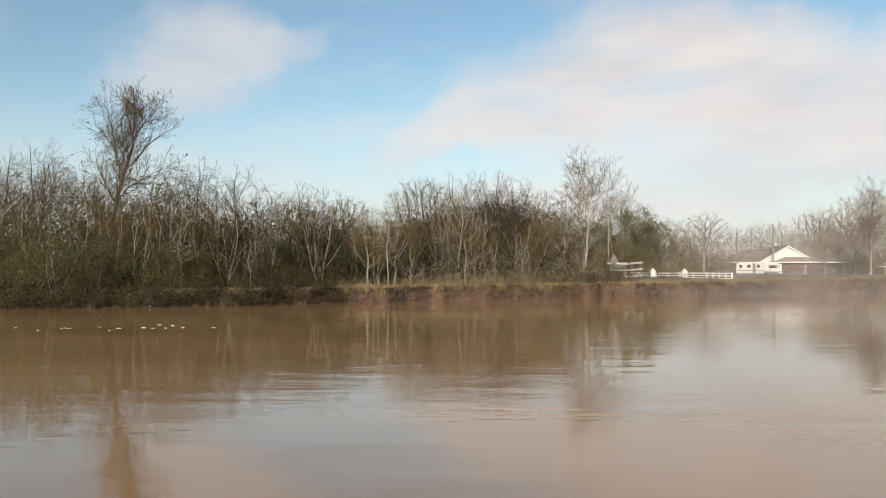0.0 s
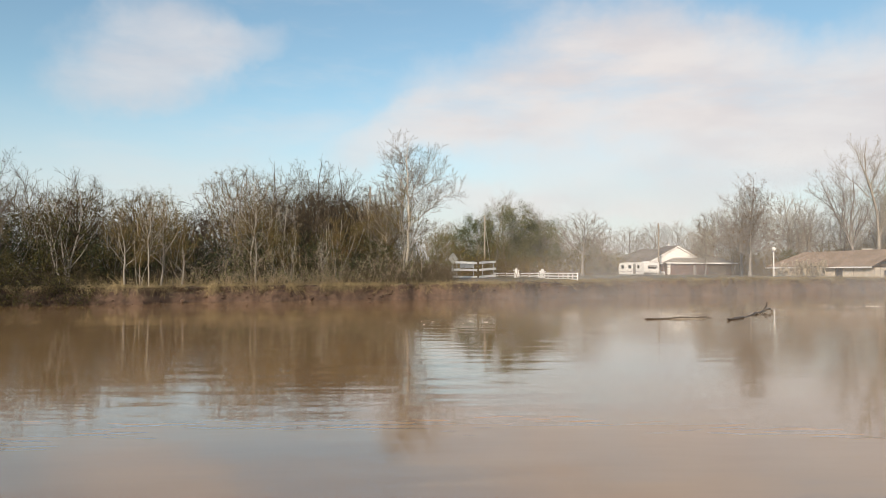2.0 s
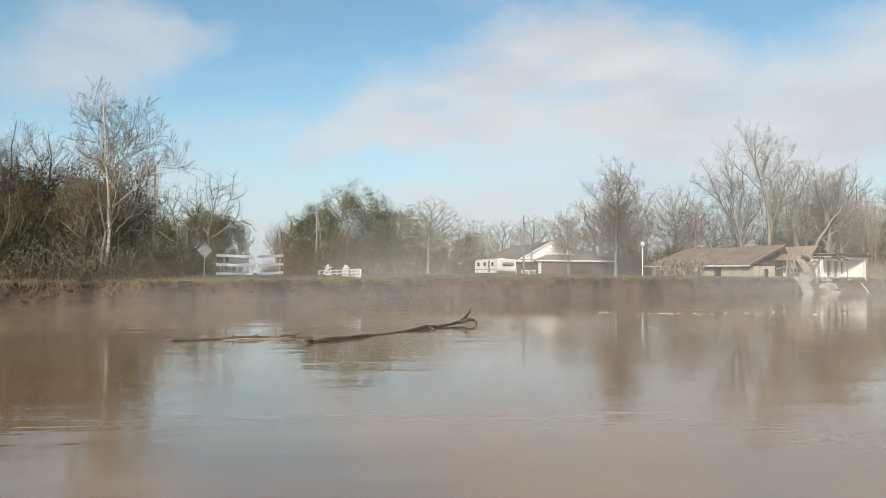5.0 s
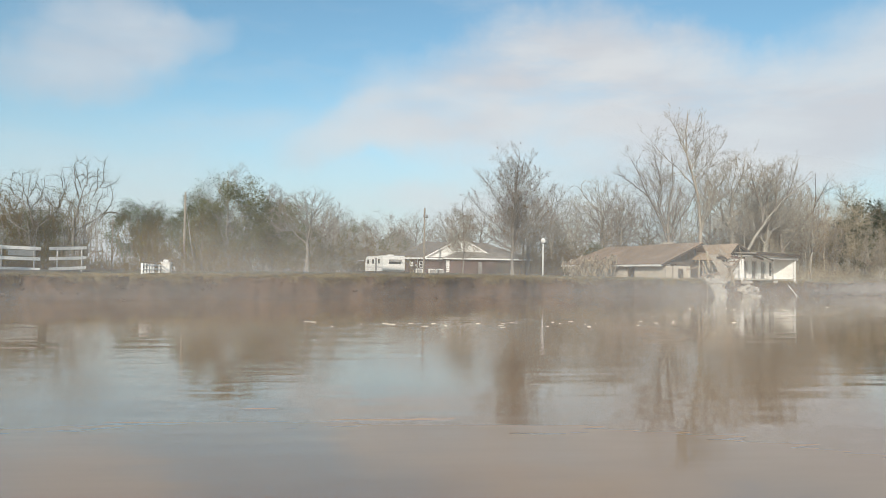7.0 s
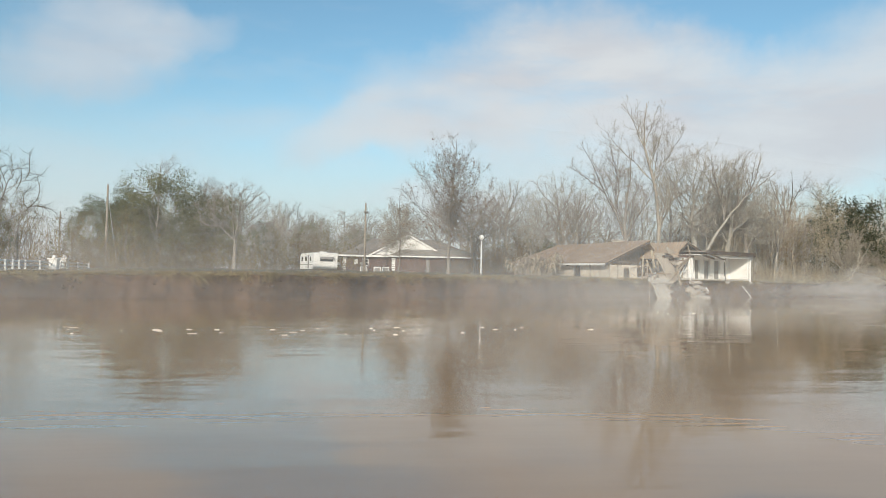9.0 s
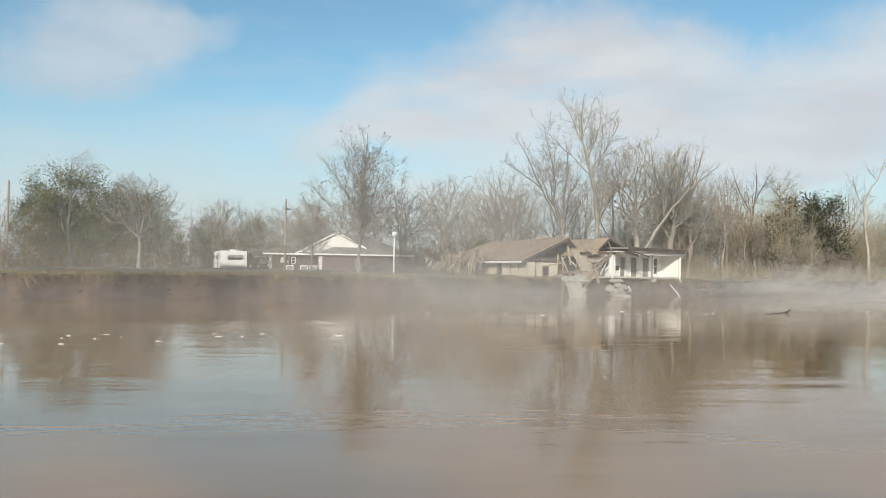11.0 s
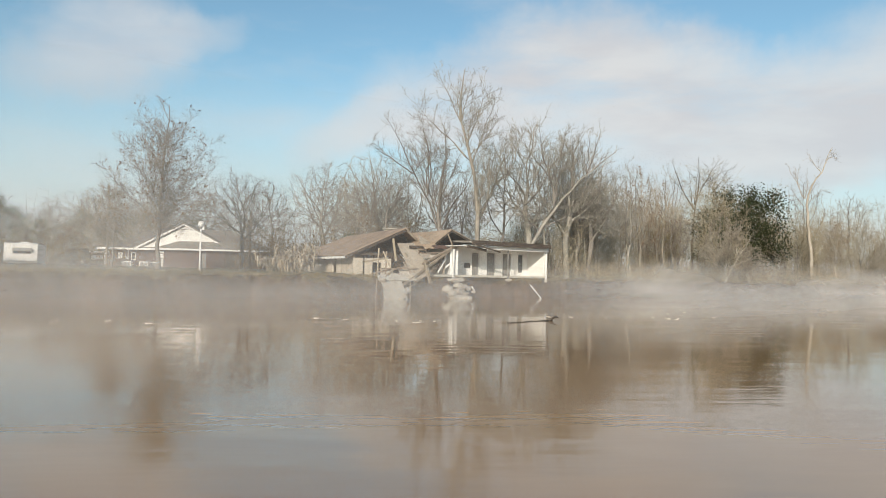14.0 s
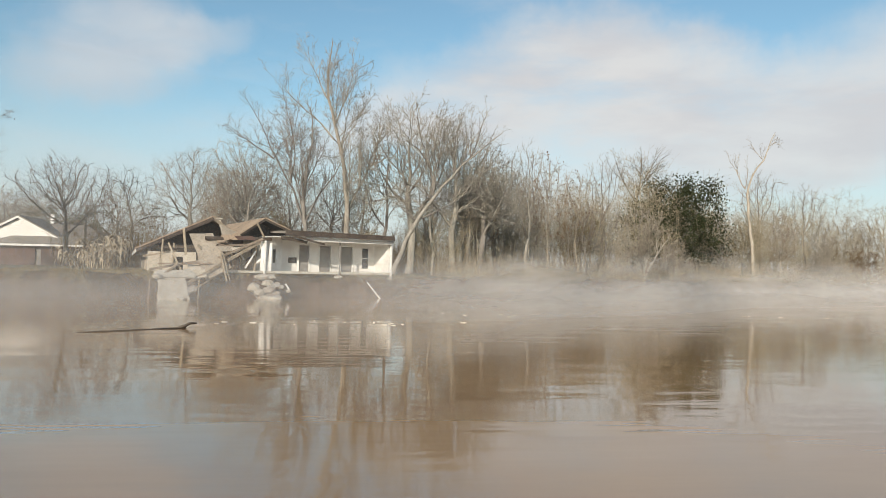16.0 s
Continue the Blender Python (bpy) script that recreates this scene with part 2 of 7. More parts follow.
M_STEM = material("thin_stem_bark", (0.19, 0.17, 0.138), (0.39, 0.352, 0.298), 0.9, 1.6, 5, 0.3, stretch=(1, 1, 0.4), obj=0.3)
M_WHITEBARK = material("white_bark", (0.38, 0.345, 0.29), (0.58, 0.54, 0.47), 0.8, 1.6, 5, 0.4, stretch=(1, 1, 0.4))
M_TWIG = material("bare_twigs", (0.19, 0.170, 0.145), (0.38, 0.345, 0.298), 0.9, 0.4, 8, 0, island=0.35, obj=0.25)
M_TWIG_PALE = material("pale_twigs", (0.22, 0.19, 0.15), (0.38, 0.335, 0.275), 0.9, 0.4, 8, 0, island=0.3)
M_TWIG_DARK = material("dark_twigs", (0.053, 0.042, 0.026), (0.128, 0.1, 0.061), 0.9, 0.4, 8, 0, island=0.35, obj=0.2)
M_TWIG_GREY = material("grey_brown_twigs", (0.105, 0.089, 0.07), (0.235, 0.203, 0.162), 0.9, 0.4, 8, 0, island=0.35)
M_BRUSH = material("brown_brush_stems", (0.058, 0.041, 0.018), (0.225, 0.16, 0.072), 0.9, 0.15, 10, 0, island=0.4)
M_TAWNY = material("tawny_twigs", (0.235, 0.19, 0.135), (0.45, 0.38, 0.28), 0.9, 0.3, 8, 0, island=0.35, obj=0.2)
M_LEAF_PALE = material("pale_olive_leaves", (0.105, 0.108, 0.052), (0.21, 0.20, 0.105), 0.7, 0.5, 8, 0, island=0.4, trans=0.25)
# dark stems, taken near black so the wood's inner shade sits in the colour
M_SCRUB_SHADE = material("shade_dark_scrub_stems", (0.03, 0.023, 0.016), (0.085, 0.066, 0.044), 0.9, 0.4, 8, 0, island=0.4)
M_REED = material("dry_cane_and_grass", (0.15, 0.118, 0.062), (0.36, 0.285, 0.16), 0.9, 0.2, 10, 0, island=0.35)
# the cedar's own dark green, also painted shade in the riverside wood's filler
M_LEAF_DARK = material("dark_cedar_and_shade_leaves", (0.024, 0.031, 0.013), (0.065, 0.074, 0.032), 0.6, 0.5, 8, 0, island=0.4, trans=0.2)
M_LEAF = material("green_leaves", (0.050, 0.064, 0.027), (0.115, 0.128, 0.058), 0.6, 0.5, 8, 0, island=0.4, trans=0.25)
M_LEAF_OLIVE = material("olive_leaves", (0.054, 0.047, 0.013), (0.225, 0.178, 0.054), 0.7, 0.4, 8, 0, island=0.6, trans=0.25)
M_LEAF_YELLOW = material("yellow_green_leaves", (0.052, 0.054, 0.017), (0.18, 0.155, 0.055), 0.65, 0.5, 8, 0, island=0.5, trans=0.3)
M_IVY = material("dark_vine_leaves", (0.018, 0.018, 0.006), (0.112, 0.098, 0.03), 0.7, 0.5, 8, 0, island=0.6, trans=0.25)
M_LEAF_BROWN = material("dead_brown_leaves", (0.11, 0.064, 0.036), (0.24, 0.145, 0.082), 0.8, 0.4, 8, 0, island=0.35, trans=0.2)
M_WHITE = material("white_paint", (0.66, 0.65, 0.62), (0.82, 0.81, 0.79), 0.6, 1.2, 9, 0.15)
M_STUCCO = material("cream_plaster", (0.42, 0.37, 0.30), (0.58, 0.52, 0.44), 0.85, 0.8, 8, 0.3)
M_SHINGLE = material("tan_asphalt_shingles", (0.25, 0.185, 0.13), (0.40, 0.305, 0.225), 0.95, 0.7, 12, 0.5, obj=0.22)
M_SHINGLE_GREY = material("grey_asphalt_shingles", (0.15, 0.135, 0.12), (0.26, 0.235, 0.21), 0.95, 0.7, 12, 0.5, obj=0.15)
M_BRICK = material("red_brick", (0.075, 0.048, 0.042), (0.13, 0.083, 0.072), 0.9, 1.1, 9, 0.4, obj=0.2)
M_PANEL = material("stained_wallboard", (0.25, 0.21, 0.165), (0.42, 0.365, 0.30), 0.9, 0.9, 7, 0.3)
M_WOOD = material("weathered_lumber", (0.23, 0.185, 0.135), (0.40, 0.33, 0.255), 0.85, 1.2, 8, 0.4, stretch=(1, 1, 0.4), obj=0.25)
M_DARKWOOD = material("dark_old_boards", (0.045, 0.035, 0.03), (0.10, 0.08, 0.065), 0.9, 1.2, 8, 0.4, obj=0.2)
M_GLASS = material("dark_window_glass", (0.02, 0.022, 0.025), (0.045, 0.05, 0.055), 0.06, 1, 4, 0, 0.5)
M_DOOR = material("grey_painted_door", (0.17, 0.165, 0.155), (0.27, 0.26, 0.245), 0.6, 1.5, 6, 0.1)
M_CONCRETE = material("broken_concrete", (0.34, 0.31, 0.27), (0.52, 0.48, 0.42), 0.9, 1.5, 8, 0.6, obj=0.15)
M_STEEL = material("galvanised_steel", (0.35, 0.35, 0.34), (0.50, 0.50, 0.49), 0.5, 3, 6, 0.1, metal=0.7)
M_WETWOOD = material("wet_dark_driftwood", (0.045, 0.035, 0.028), (0.12, 0.095, 0.07), 0.55, 3, 6, 0.6, 0.5)
M_DRYLEAF = material("bleached_dead_leaves", (0.31, 0.26, 0.185), (0.54, 0.465, 0.36), 0.9, 0.5, 8, 0, island=0.3, trans=0.2)
M_FOAM = material("white_foam_and_litter", (0.38, 0.33, 0.26), (0.62, 0.57, 0.50), 0.7, 6, 5, 0.2)
M_POLE = material("weathered_pole_wood", (0.19, 0.16, 0.125), (0.34, 0.295, 0.24), 0.9, 3, 6, 0.4, stretch=(1, 1, 0.2))
# also the black that stands in for shade in the ruined house
M_DARK = material("black_rubber_plastic_and_shade", (0.015, 0.015, 0.016), (0.04, 0.04, 0.042), 0.6, 3, 6, 0.1)

# ---------------------------------------------------------------- geometry helpers


class Geo:
    def __init__(self):
        self.v, self.f, self.n = [], [], 0

    def add(self, verts, faces):
        self.v.append(np.asarray(verts, float).reshape(-1, 3))
        self.f.extend([tuple(i + self.n for i in q) for q in faces])
        self.n += len(self.v[-1])
        return self

    def beam(self, p0, p1, w, h, up=(0, 0, 1), taper=1.0):
        """A bar with chamfered long edges from p0 to p1, w across and h high."""
        p0, p1 = Vector(p0), Vector(p1)
        d = (p1 - p0).normalized()
        u = Vector(up)
        if abs(d.dot(u)) > 0.95:
            u = Vector((0, 1, 0))
        s = d.cross(u).normalized()
        u = s.cross(d).normalized()
        c = 0.12 * min(w, h)
        prof = [(-w / 2 + c, -h / 2), (w / 2 - c, -h / 2), (w / 2, -h / 2 + c), (w / 2, h / 2 - c), (w / 2 - c, h / 2), (-w / 2 + c, h / 2), (-w / 2, h / 2 - c), (-w / 2, -h / 2 + c)]
        vs = [tuple(p0 + s * a + u * b) for a, b in prof] + [tuple(p1 + s * a * taper + u * b * taper) for a, b in prof]
        fs = [(i, (i + 1) % 8, 8 + (i + 1) % 8, 8 + i) for i in range(8)] + [tuple(range(7, -1, -1)), tuple(range(8, 16))]
        return self.add(vs, fs)

    def box(self, c, s):
        x, y, z = c
        return self.beam((x - s[0] / 2, y, z), (x + s[0] / 2, y, z), s[1], s[2])

    def slab(self, pts, thick):
        """A plate from a planar outline, thickened downwards along its normal."""
        pts = [Vector(p) for p in pts]
        nrm = (pts[1] - pts[0]).cross(pts[2] - pts[0]).normalized() * thick
        k = len(pts)
        vs = [tuple(p) for p in pts] + [tuple(p - nrm) for p in pts]
        fs = [tuple(range(k)), tuple(range(2 * k - 1, k - 1, -1))] + [(i, k + i, k + (i + 1) % k, (i + 1) % k) for i in range(k)]
        return self.add(vs, fs)

    def tube(self, pts, radii, n=6, cap=True):
        vs, fs = [], []
        pts = [Vector(p) for p in pts]
        for i, p in enumerate(pts):
            d = (pts[min(i + 1, len(pts) - 1)] - pts[max(i - 1, 0)]).normalized()
            a = d.orthogonal().normalized() if abs(d.z) < 0.9 else Vector((1, 0, 0))
            s = d.cross(a).normalized()
            a = s.cross(d).normalized()
            for k in range(n):
                q = 2 * math.pi * k / n
                vs.append(tuple(p + (a * math.cos(q) + s * math.sin(q)) * radii[i]))
        for i in range(len(pts) - 1):
            for k in range(n):
                j = (k + 1) % n
                fs.append((i * n + k, i * n + j, i * n + n + j, i * n + n + k))
        if cap:
            fs.append(tuple(range(n - 1, -1, -1)))
            fs.append(tuple(range((len(pts) - 1) * n, len(pts) * n)))
        return self.add(vs, fs)

    def mesh(self, name, smooth=False):
        me = bpy.data.meshes.new(name)
        v = np.concatenate(self.v) if self.v else np.zeros((0, 3))
        me.from_pydata(v.tolist(), [], self.f)
        if smooth:
            me.polygons.foreach_set("use_smooth", [True] * len(me.polygons))
        me.update()
        return me


def part(name, geo, mat, parent=None, label="", m=None, smooth=False):
    me = geo.mesh(name, smooth) if isinstance(geo, Geo) else geo
    if not me.materials:
        me.materials.append(mat)
    ob = new(name, me)
    if m is not None:
        ob.matrix_basis = m
    if parent is not None:
        ob.parent = parent
    if label:
        ob["label"] = label
    return ob


def thing(name, m, label, category, group="", kind=""):
    ob = new(name)
    ob.empty_display_size = 0.2
    ob.matrix_basis = m
    return tagged(ob, label, category, group, kind)


def prisms(p0, p1, r0, r1):
    """Vectorised three-sided tapered twigs: one mesh's worth of vertices and faces."""
    p0, p1 = np.asarray(p0, float), np.asarray(p1, float)
    k = len(p0)
    d = p1 - p0
    d /= np.linalg.norm(d, axis=1, keepdims=True) + 1e-9
    ref = np.where(np.abs(d[:, 2:3]) > 0.9, [[1.0, 0, 0]], [[0, 0, 1.0]])
    a = np.cross(d, ref)
    a /= np.linalg.norm(a, axis=1, keepdims=True) + 1e-9
    b = np.cross(d, a)
    vs = np.zeros((k, 6, 3))
    for i in range(3):
        q = 2 * math.pi * i / 3
        o = a * math.cos(q) + b * math.sin(q)
        vs[:, i] = p0 + o * np.asarray(r0)[:, None]
        vs[:, 3 + i] = p1 + o * np.asarray(r1)[:, None]
    base = np.arange(k)[:, None, None] * 6
    q = np.array([[0, 1, 4, 3], [1, 2, 5, 4], [2, 0, 3, 5]])[None]
    return vs.reshape(-1, 3), (base + q).reshape(-1, 4)


def leaves(centres, size, rng):
    """Small bent leaf blades (two triangles each, folded on the rib)."""
    c = np.asarray(centres, float)
    k = len(c)
    d = rng.normal(size=(k, 3))
    d /= np.linalg.norm(d, axis=1, keepdims=True)
    e = np.cross(d, rng.normal(size=(k, 3)))
    e /= np.linalg.norm(e, axis=1, keepdims=True)
    nrm = np.cross(d, e)
    s = size * rng.uniform(0.6, 1.3, (k, 1))
    vs = np.stack([c - d * s, c + e * s * 0.55 + nrm * s * 0.15, c + d * s, c - e * s * 0.55 + nrm * s * 0.15], 1).reshape(-1, 3)
    f = np.arange(k)[:, None] * 4 + np.array([[0, 1, 2, 3]])
    return vs, f


def quick_mesh(name, vs, fs, mat):
    me = bpy.data.meshes.new(name)
    vs, fs = np.asarray(vs, np.float32), np.asarray(fs, np.int32)
    me.vertices.add(len(vs))
    me.vertices.foreach_set("co", vs.ravel())
    me.loops.add(fs.size)
    me.loops.foreach_set("vertex_index", fs.ravel())
    me.polygons.add(len(fs))
    me.polygons.foreach_set("loop_start", np.arange(0, fs.size, fs.shape[1], dtype=np.int32))
    me.update(calc_edges=True)
    me.materials.append(mat)
    return me


def stack(*pairs):
    vs, fs, n = [], [], 0
    for v, f in pairs:
        vs.append(v)
        fs.append(f + n)
        n += len(v)
    return np.concatenate(vs), np.concatenate(fs)


# ---------------------------------------------------------------- land and water
BANK = [(-400, 20), (-120, 40), (-60, 44), (-25, 46), (-16, 48.2), (-11, 52), (-3.6, 57), (5, 60), (12, 63), (20, 65.3), (26, 68.8), (31.5, 72.6), (39, 73.4), (44, 76), (48, 80), (60, 86), (70, 90.6), (74, 93.6), (81.5, 97.0), (88.6, 100.6), (95, 104.5), (104, 111), (118, 121), (135, 129), (160, 138), (250, 150), (600, 160)]
BX, BY = zip(*BANK)


_r = np.random.default_rng(9)
SCX = np.cumsum(_r.uniform(0.5, 2.4, 240)) - 90
SCY = _r.normal(0, 0.6, 240)


def bank_y(x):
    x = np.asarray(x, float)
    return np.interp(x, BX, BY) + np.interp(x, SCX, SCY)


def land_height(x):
    return np.interp(x, (-80, -18, 10, 30, 45, 75, 90, 100, 140), (0.9, 1.0, 1.15, 1.35, 1.5, 1.5, 1.45, 1.3, 1.3))


def rise(x):
    return np.interp(x, (-40, -20, -8, 88, 95, 108, 140), (4.0, 2.5, 0.7, 0.6, 0.9, 1.6, 2.4))


def ground_z(x, y):
    d = np.asarray(y, float) - bank_y(x)
    w = rise(x)
    t = np.clip(d / w, 0, 1)
    face = t ** 0.6 * land_height(x)
    far = 0.35 * (1 - np.exp(-np.maximum(d - w, 0) / 14.0))
    bumps = 0.06 * np.sin(x * 0.9 + y * 0.5) + 0.05 * np.sin(x * 0.31 - y * 0.83)
    return np.where(d < 0, np.maximum(-2.0, d * 0.35), face + far + bumps * np.clip((d - w) / 3, 0, 1))


def build_ground():
    xs = np.concatenate([[-3000, -1200, -500, -250, -150, -110, -90], np.arange(-75, 150, 0.3), [155, 165, 180, 200, 240, 300, 450, 800, 1600, 3000]])
    off = np.concatenate([[-3000, -600, -100, -30, -8, -3, -1], np.linspace(0, 1, 8) ** 1.3, [1.15, 1.5, 2.2, 3.2, 4.5, 6, 8, 11, 15, 20, 27, 36, 50, 70, 100, 160, 300, 700, 1500, 3000]])
    w = rise(xs)[:, None]
    o = off[None, :]
    dd = np.where((o > 0) & (o <= 1), o * w, np.where(o > 1, w + (o - 1), o))
    X = np.repeat(xs[:, None], len(off), 1)
    Y = bank_y(xs)[:, None] + dd
    Z = ground_z(X, Y)
    rng = np.random.default_rng(4)
    face = (o >= 0) & (o <= 1.2) & (np.abs(X - 40) < 116)
    n1 = rng.normal(0, 0.17, (X.shape[0], 1)) + rng.normal(0, 0.08, X.shape)
    Y = Y + np.where(face, n1 * np.minimum(w, 1.0), 0)
    lip = (o > 0.8) & (o < 1.2) & (np.abs(X - 30) < 62)
    Y = Y - np.where(lip, rng.uniform(0.0, 0.4, X.shape), 0)
    Z = Z + np.where(face & (o > 0.02), rng.normal(0, 0.05, X.shape), 0)
    nx, ny = X.shape
    vs = np.stack([X, Y, Z], -1).reshape(-1, 3)
    i, j = np.meshgrid(np.arange(nx - 1), np.arange(ny - 1), indexing="ij")
    a = (i * ny + j).ravel()
    fs = np.stack([a, a + ny, a + ny + 1, a + 1], 1)
    me = quick_mesh("ground", vs, fs, M_GRASS)
    me.materials.append(M_MUD)
    jj = np.tile(np.arange(ny - 1), nx - 1)
    dmid = off[jj]
    me.polygons.foreach_set("material_index", (dmid < 0.93).astype(np.int32))
    ob = new("ground", me)
    tagged(ob, "eroded red clay river bank topped with dry winter grass", "ground", kind="structure")


build_ground()
wm = Geo()
wx = [-3000, -800, -250] + list(range(-100, 221, 8)) + [320, 800, 3000]
wy = [-3000, -600, -120] + list(range(-40, 161, 8)) + [240, 600]
wn = len(wy)
wm.add([(x, y, 0) for x in wx for y in wy], [(i * wn + j, (i + 1) * wn + j, (i + 1) * wn + j + 1, i * wn + j + 1) for i in range(len(wx) - 1) for j in range(wn - 1)])
tagged(part("water", wm, M_WATER), "wide calm muddy brown river with soft ripples", "river", kind="structure")

# ---------------------------------------------------------------- trees


def grow(rng, height, fork=0.3, spread=0.5, lean=(0, 0), limbs=7, levels=4, radius=0.02, twig=3, wander=0.16, stems=1, droop=0.0, straight=0.0, reach=0.45, mid=6, slim=0.62):
    """Segments of a bare tree: trunk and limbs as polylines, twigs as short segments, tips as points."""
    limb_lines, twigs, tips = [], [], []

    def branch(p, d, length, r, level):
        k = (7, 5, 4, 2, 1, 1)[level]
        pts, rad = [p.copy()], [r]
        q, dd = p.copy(), d.copy()
        for i in range(k):
            jit = np.array([rng.normal(), rng.normal(), rng.normal() * 0.5]) * wander * (0.55 if level == 0 else 1.0)
            dd = dd + jit
            dd[2] += (0.07 + straight) * (1 if level < 2 else 0.4) - droop * (level > 1)
            dd /= np.linalg.norm(dd)
            q = q + dd * length / k
            pts.append(q.copy())
            rad.append(max(r * (1 - 0.72 * (i + 1) / k), 0.006))
        if level <= 1 or (level == 2 and r > 0.02):
            limb_lines.append((pts, rad, level))
        else:
            for i in range(k):
                twigs.append((pts[i], pts[i + 1], rad[i], rad[i + 1]))
        if level >= levels:
            tips.append(pts[-1])
            return
        n = limbs if level == 0 else (mid if level < levels - 1 else twig)
        lo = fork if level == 0 else 0.25
        for c in range(n):
            f = lo + (1 - lo) * (c + rng.uniform(0.1, 0.9)) / n
            f = min(f, 0.98)
            s = f * k
            i = min(int(s), k - 1)
            at = pts[i] + (pts[i + 1] - pts[i]) * (s - i)
            r_at = rad[i] + (rad[i + 1] - rad[i]) * (s - i)
            along = pts[i + 1] - pts[i]
            along /= np.linalg.norm(along)
            az = rng.uniform(0, 2 * math.pi) if level else c * 2.4 + rng.uniform(-0.5, 0.5)
            side = np.array([math.cos(az), math.sin(az), rng.uniform(-0.1, 0.35)])
            side -= along * side.dot(along)
            side /= np.linalg.norm(side) + 1e-9
            ang_f = spread * rng.uniform(0.7, 1.3)
            nd = along * math.cos(ang_f) + side * math.sin(ang_f)
            if level == 0:
                ln = length * reach * (1.0 - 0.55 * (f - lo) / (1 - lo)) * rng.uniform(0.75, 1.2)
            else:
                ln = length * rng.uniform(0.38, 0.62)
            branch(at, nd / np.linalg.norm(nd), ln, max(min(r_at * slim * 1.08, r * slim), 0.008), level + 1)
        tips.append(pts[-1])

    for s in range(stems):
        a = 2 * math.pi * s / stems + rng.uniform(0, 1)
        off = 0.0 if stems == 1 else 0.18
        d = np.array([lean[0] + off * math.cos(a), lean[1] + off * math.sin(a), 1.0])
        d /= np.linalg.norm(d)
        branch(np.array([0.15 * math.cos(a) * (stems > 1), 0.15 * math.sin(a) * (stems > 1), -0.3]), d, height * (1.0 if s == 0 else rng.uniform(0.75, 0.95)), height * radius, 0)
    return limb_lines, twigs, tips


def colony(rng, blobs, n, base_h, lean=(0, 0), leader=0.0, step=0.34, kill=0.75, seek=4.5, wander=0.22, up=0.12, tip=0.0085, power=2.05, stems=1, sprays=1, spray=0.5, low=-0.6):
    """Segments of a bare tree whose limbs grow towards points of light spread through the crown's rounded masses."""
    B = np.array(blobs, dtype=float)
    vol = B[:, 3] * B[:, 4] * B[:, 5]
    which = rng.choice(len(B), n, p=vol / vol.sum())
    u = rng.normal(size=(n, 3))
    u /= np.linalg.norm(u, axis=1, keepdims=True)
    goal = B[which, :3] + u * (rng.uniform(0, 1, (n, 1)) ** 0.42) * B[which, 3:] * rng.uniform(0.88, 1.1, (n, 1))
    node, parent = [], []
    top = (B[:, 2] + B[:, 5]).max()
    for s in range(stems):
        a = 2 * math.pi * s / stems + rng.uniform(0, 1)
        off = 0.0 if stems == 1 else 0.22
        d = np.array([lean[0] + off * math.cos(a), lean[1] + off * math.sin(a), 1.0])
        q = np.array([0.14 * math.cos(a) * (stems > 1), 0.14 * math.sin(a) * (stems > 1), -0.3])
        last = -1
        stop = max(base_h, leader * top) * (1.0 if s == 0 else rng.uniform(0.8, 1.0))
        bend = d.copy()
        while q[2] < stop:
            node.append(q.copy())
            parent.append(last)
            last = len(node) - 1
            bend = 0.8 * bend + 0.2 * d + rng.normal(0, wander * 0.35, 3) * (1, 1, 0.2)
            q = q + bend / np.linalg.norm(bend) * step
    node = [np.array(v) for v in node]
    P = np.array(node)
    able = np.where(P[:, 2] >= base_h - step * 1.5)[0]
    D = np.linalg.norm(goal[:, None] - P[None, able], axis=2)
    near, dist = able[D.argmin(1)], D.min(1)
    live = np.ones(n, bool)
    kids = {}
    for turn in range(110):
        sel = np.where(live & (dist < seek * (2.5 if turn < 14 else 1)))[0]
        if not len(sel):
            break
        P = np.array(node)
        v = goal[sel] - P[near[sel]]
        v /= np.linalg.norm(v, axis=1, keepdims=True) + 1e-9
        acc = {}
        for i, w in zip(near[sel], v):
            acc[i] = acc.get(i, 0) + w
        fresh = []
        for i, w in acc.items():
            if kids.get(i, 0) >= 3:
                continue
            w = w / (np.linalg.norm(w) + 1e-9) + rng.normal(0, wander, 3)
            w[2] += up
            if parent[i] >= 0:
                back = node[i] - node[parent[i]]
                w = w + 0.9 * back / (np.linalg.norm(back) + 1e-9)
            w = w / (np.linalg.norm(w) + 1e-9)
            w[2] = max(w[2], low)
            q = node[i] + w / (np.linalg.norm(w) + 1e-9) * step
            kids[i] = kids.get(i, 0) + 1
            node.append(q)
            parent.append(int(i))
            fresh.append(len(node) - 1)
        if not fresh:
            break
        F = np.array([node[i] for i in fresh])
        D = np.linalg.norm(goal[:, None] - F[None], axis=2)
        m, md = D.argmin(1), D.min(1)
        better = md < dist
        near = np.where(better, np.array(fresh)[m], near)
        dist = np.minimum(dist, md)
        live &= dist > kill
    stretch = top / max(v[2] for v in node)
    node = [v * stretch for v in node]
    N = len(node)
    child = [[] for _ in range(N)]
    for i in range(N):
        if parent[i] >= 0:
            child[parent[i]].append(i)
    weight = np.zeros(N)
    for i in range(N - 1, -1, -1):
        weight[i] += tip ** power * (0.4 if child[i] else 1.0)
        if parent[i] >= 0:
            weight[parent[i]] += weight[i] * 1.0
    r = weight ** (1 / power)
    limb_lines, twigs, tips = [], [], []
    starts = [(i, True) for i in range(N) if parent[i] < 0]
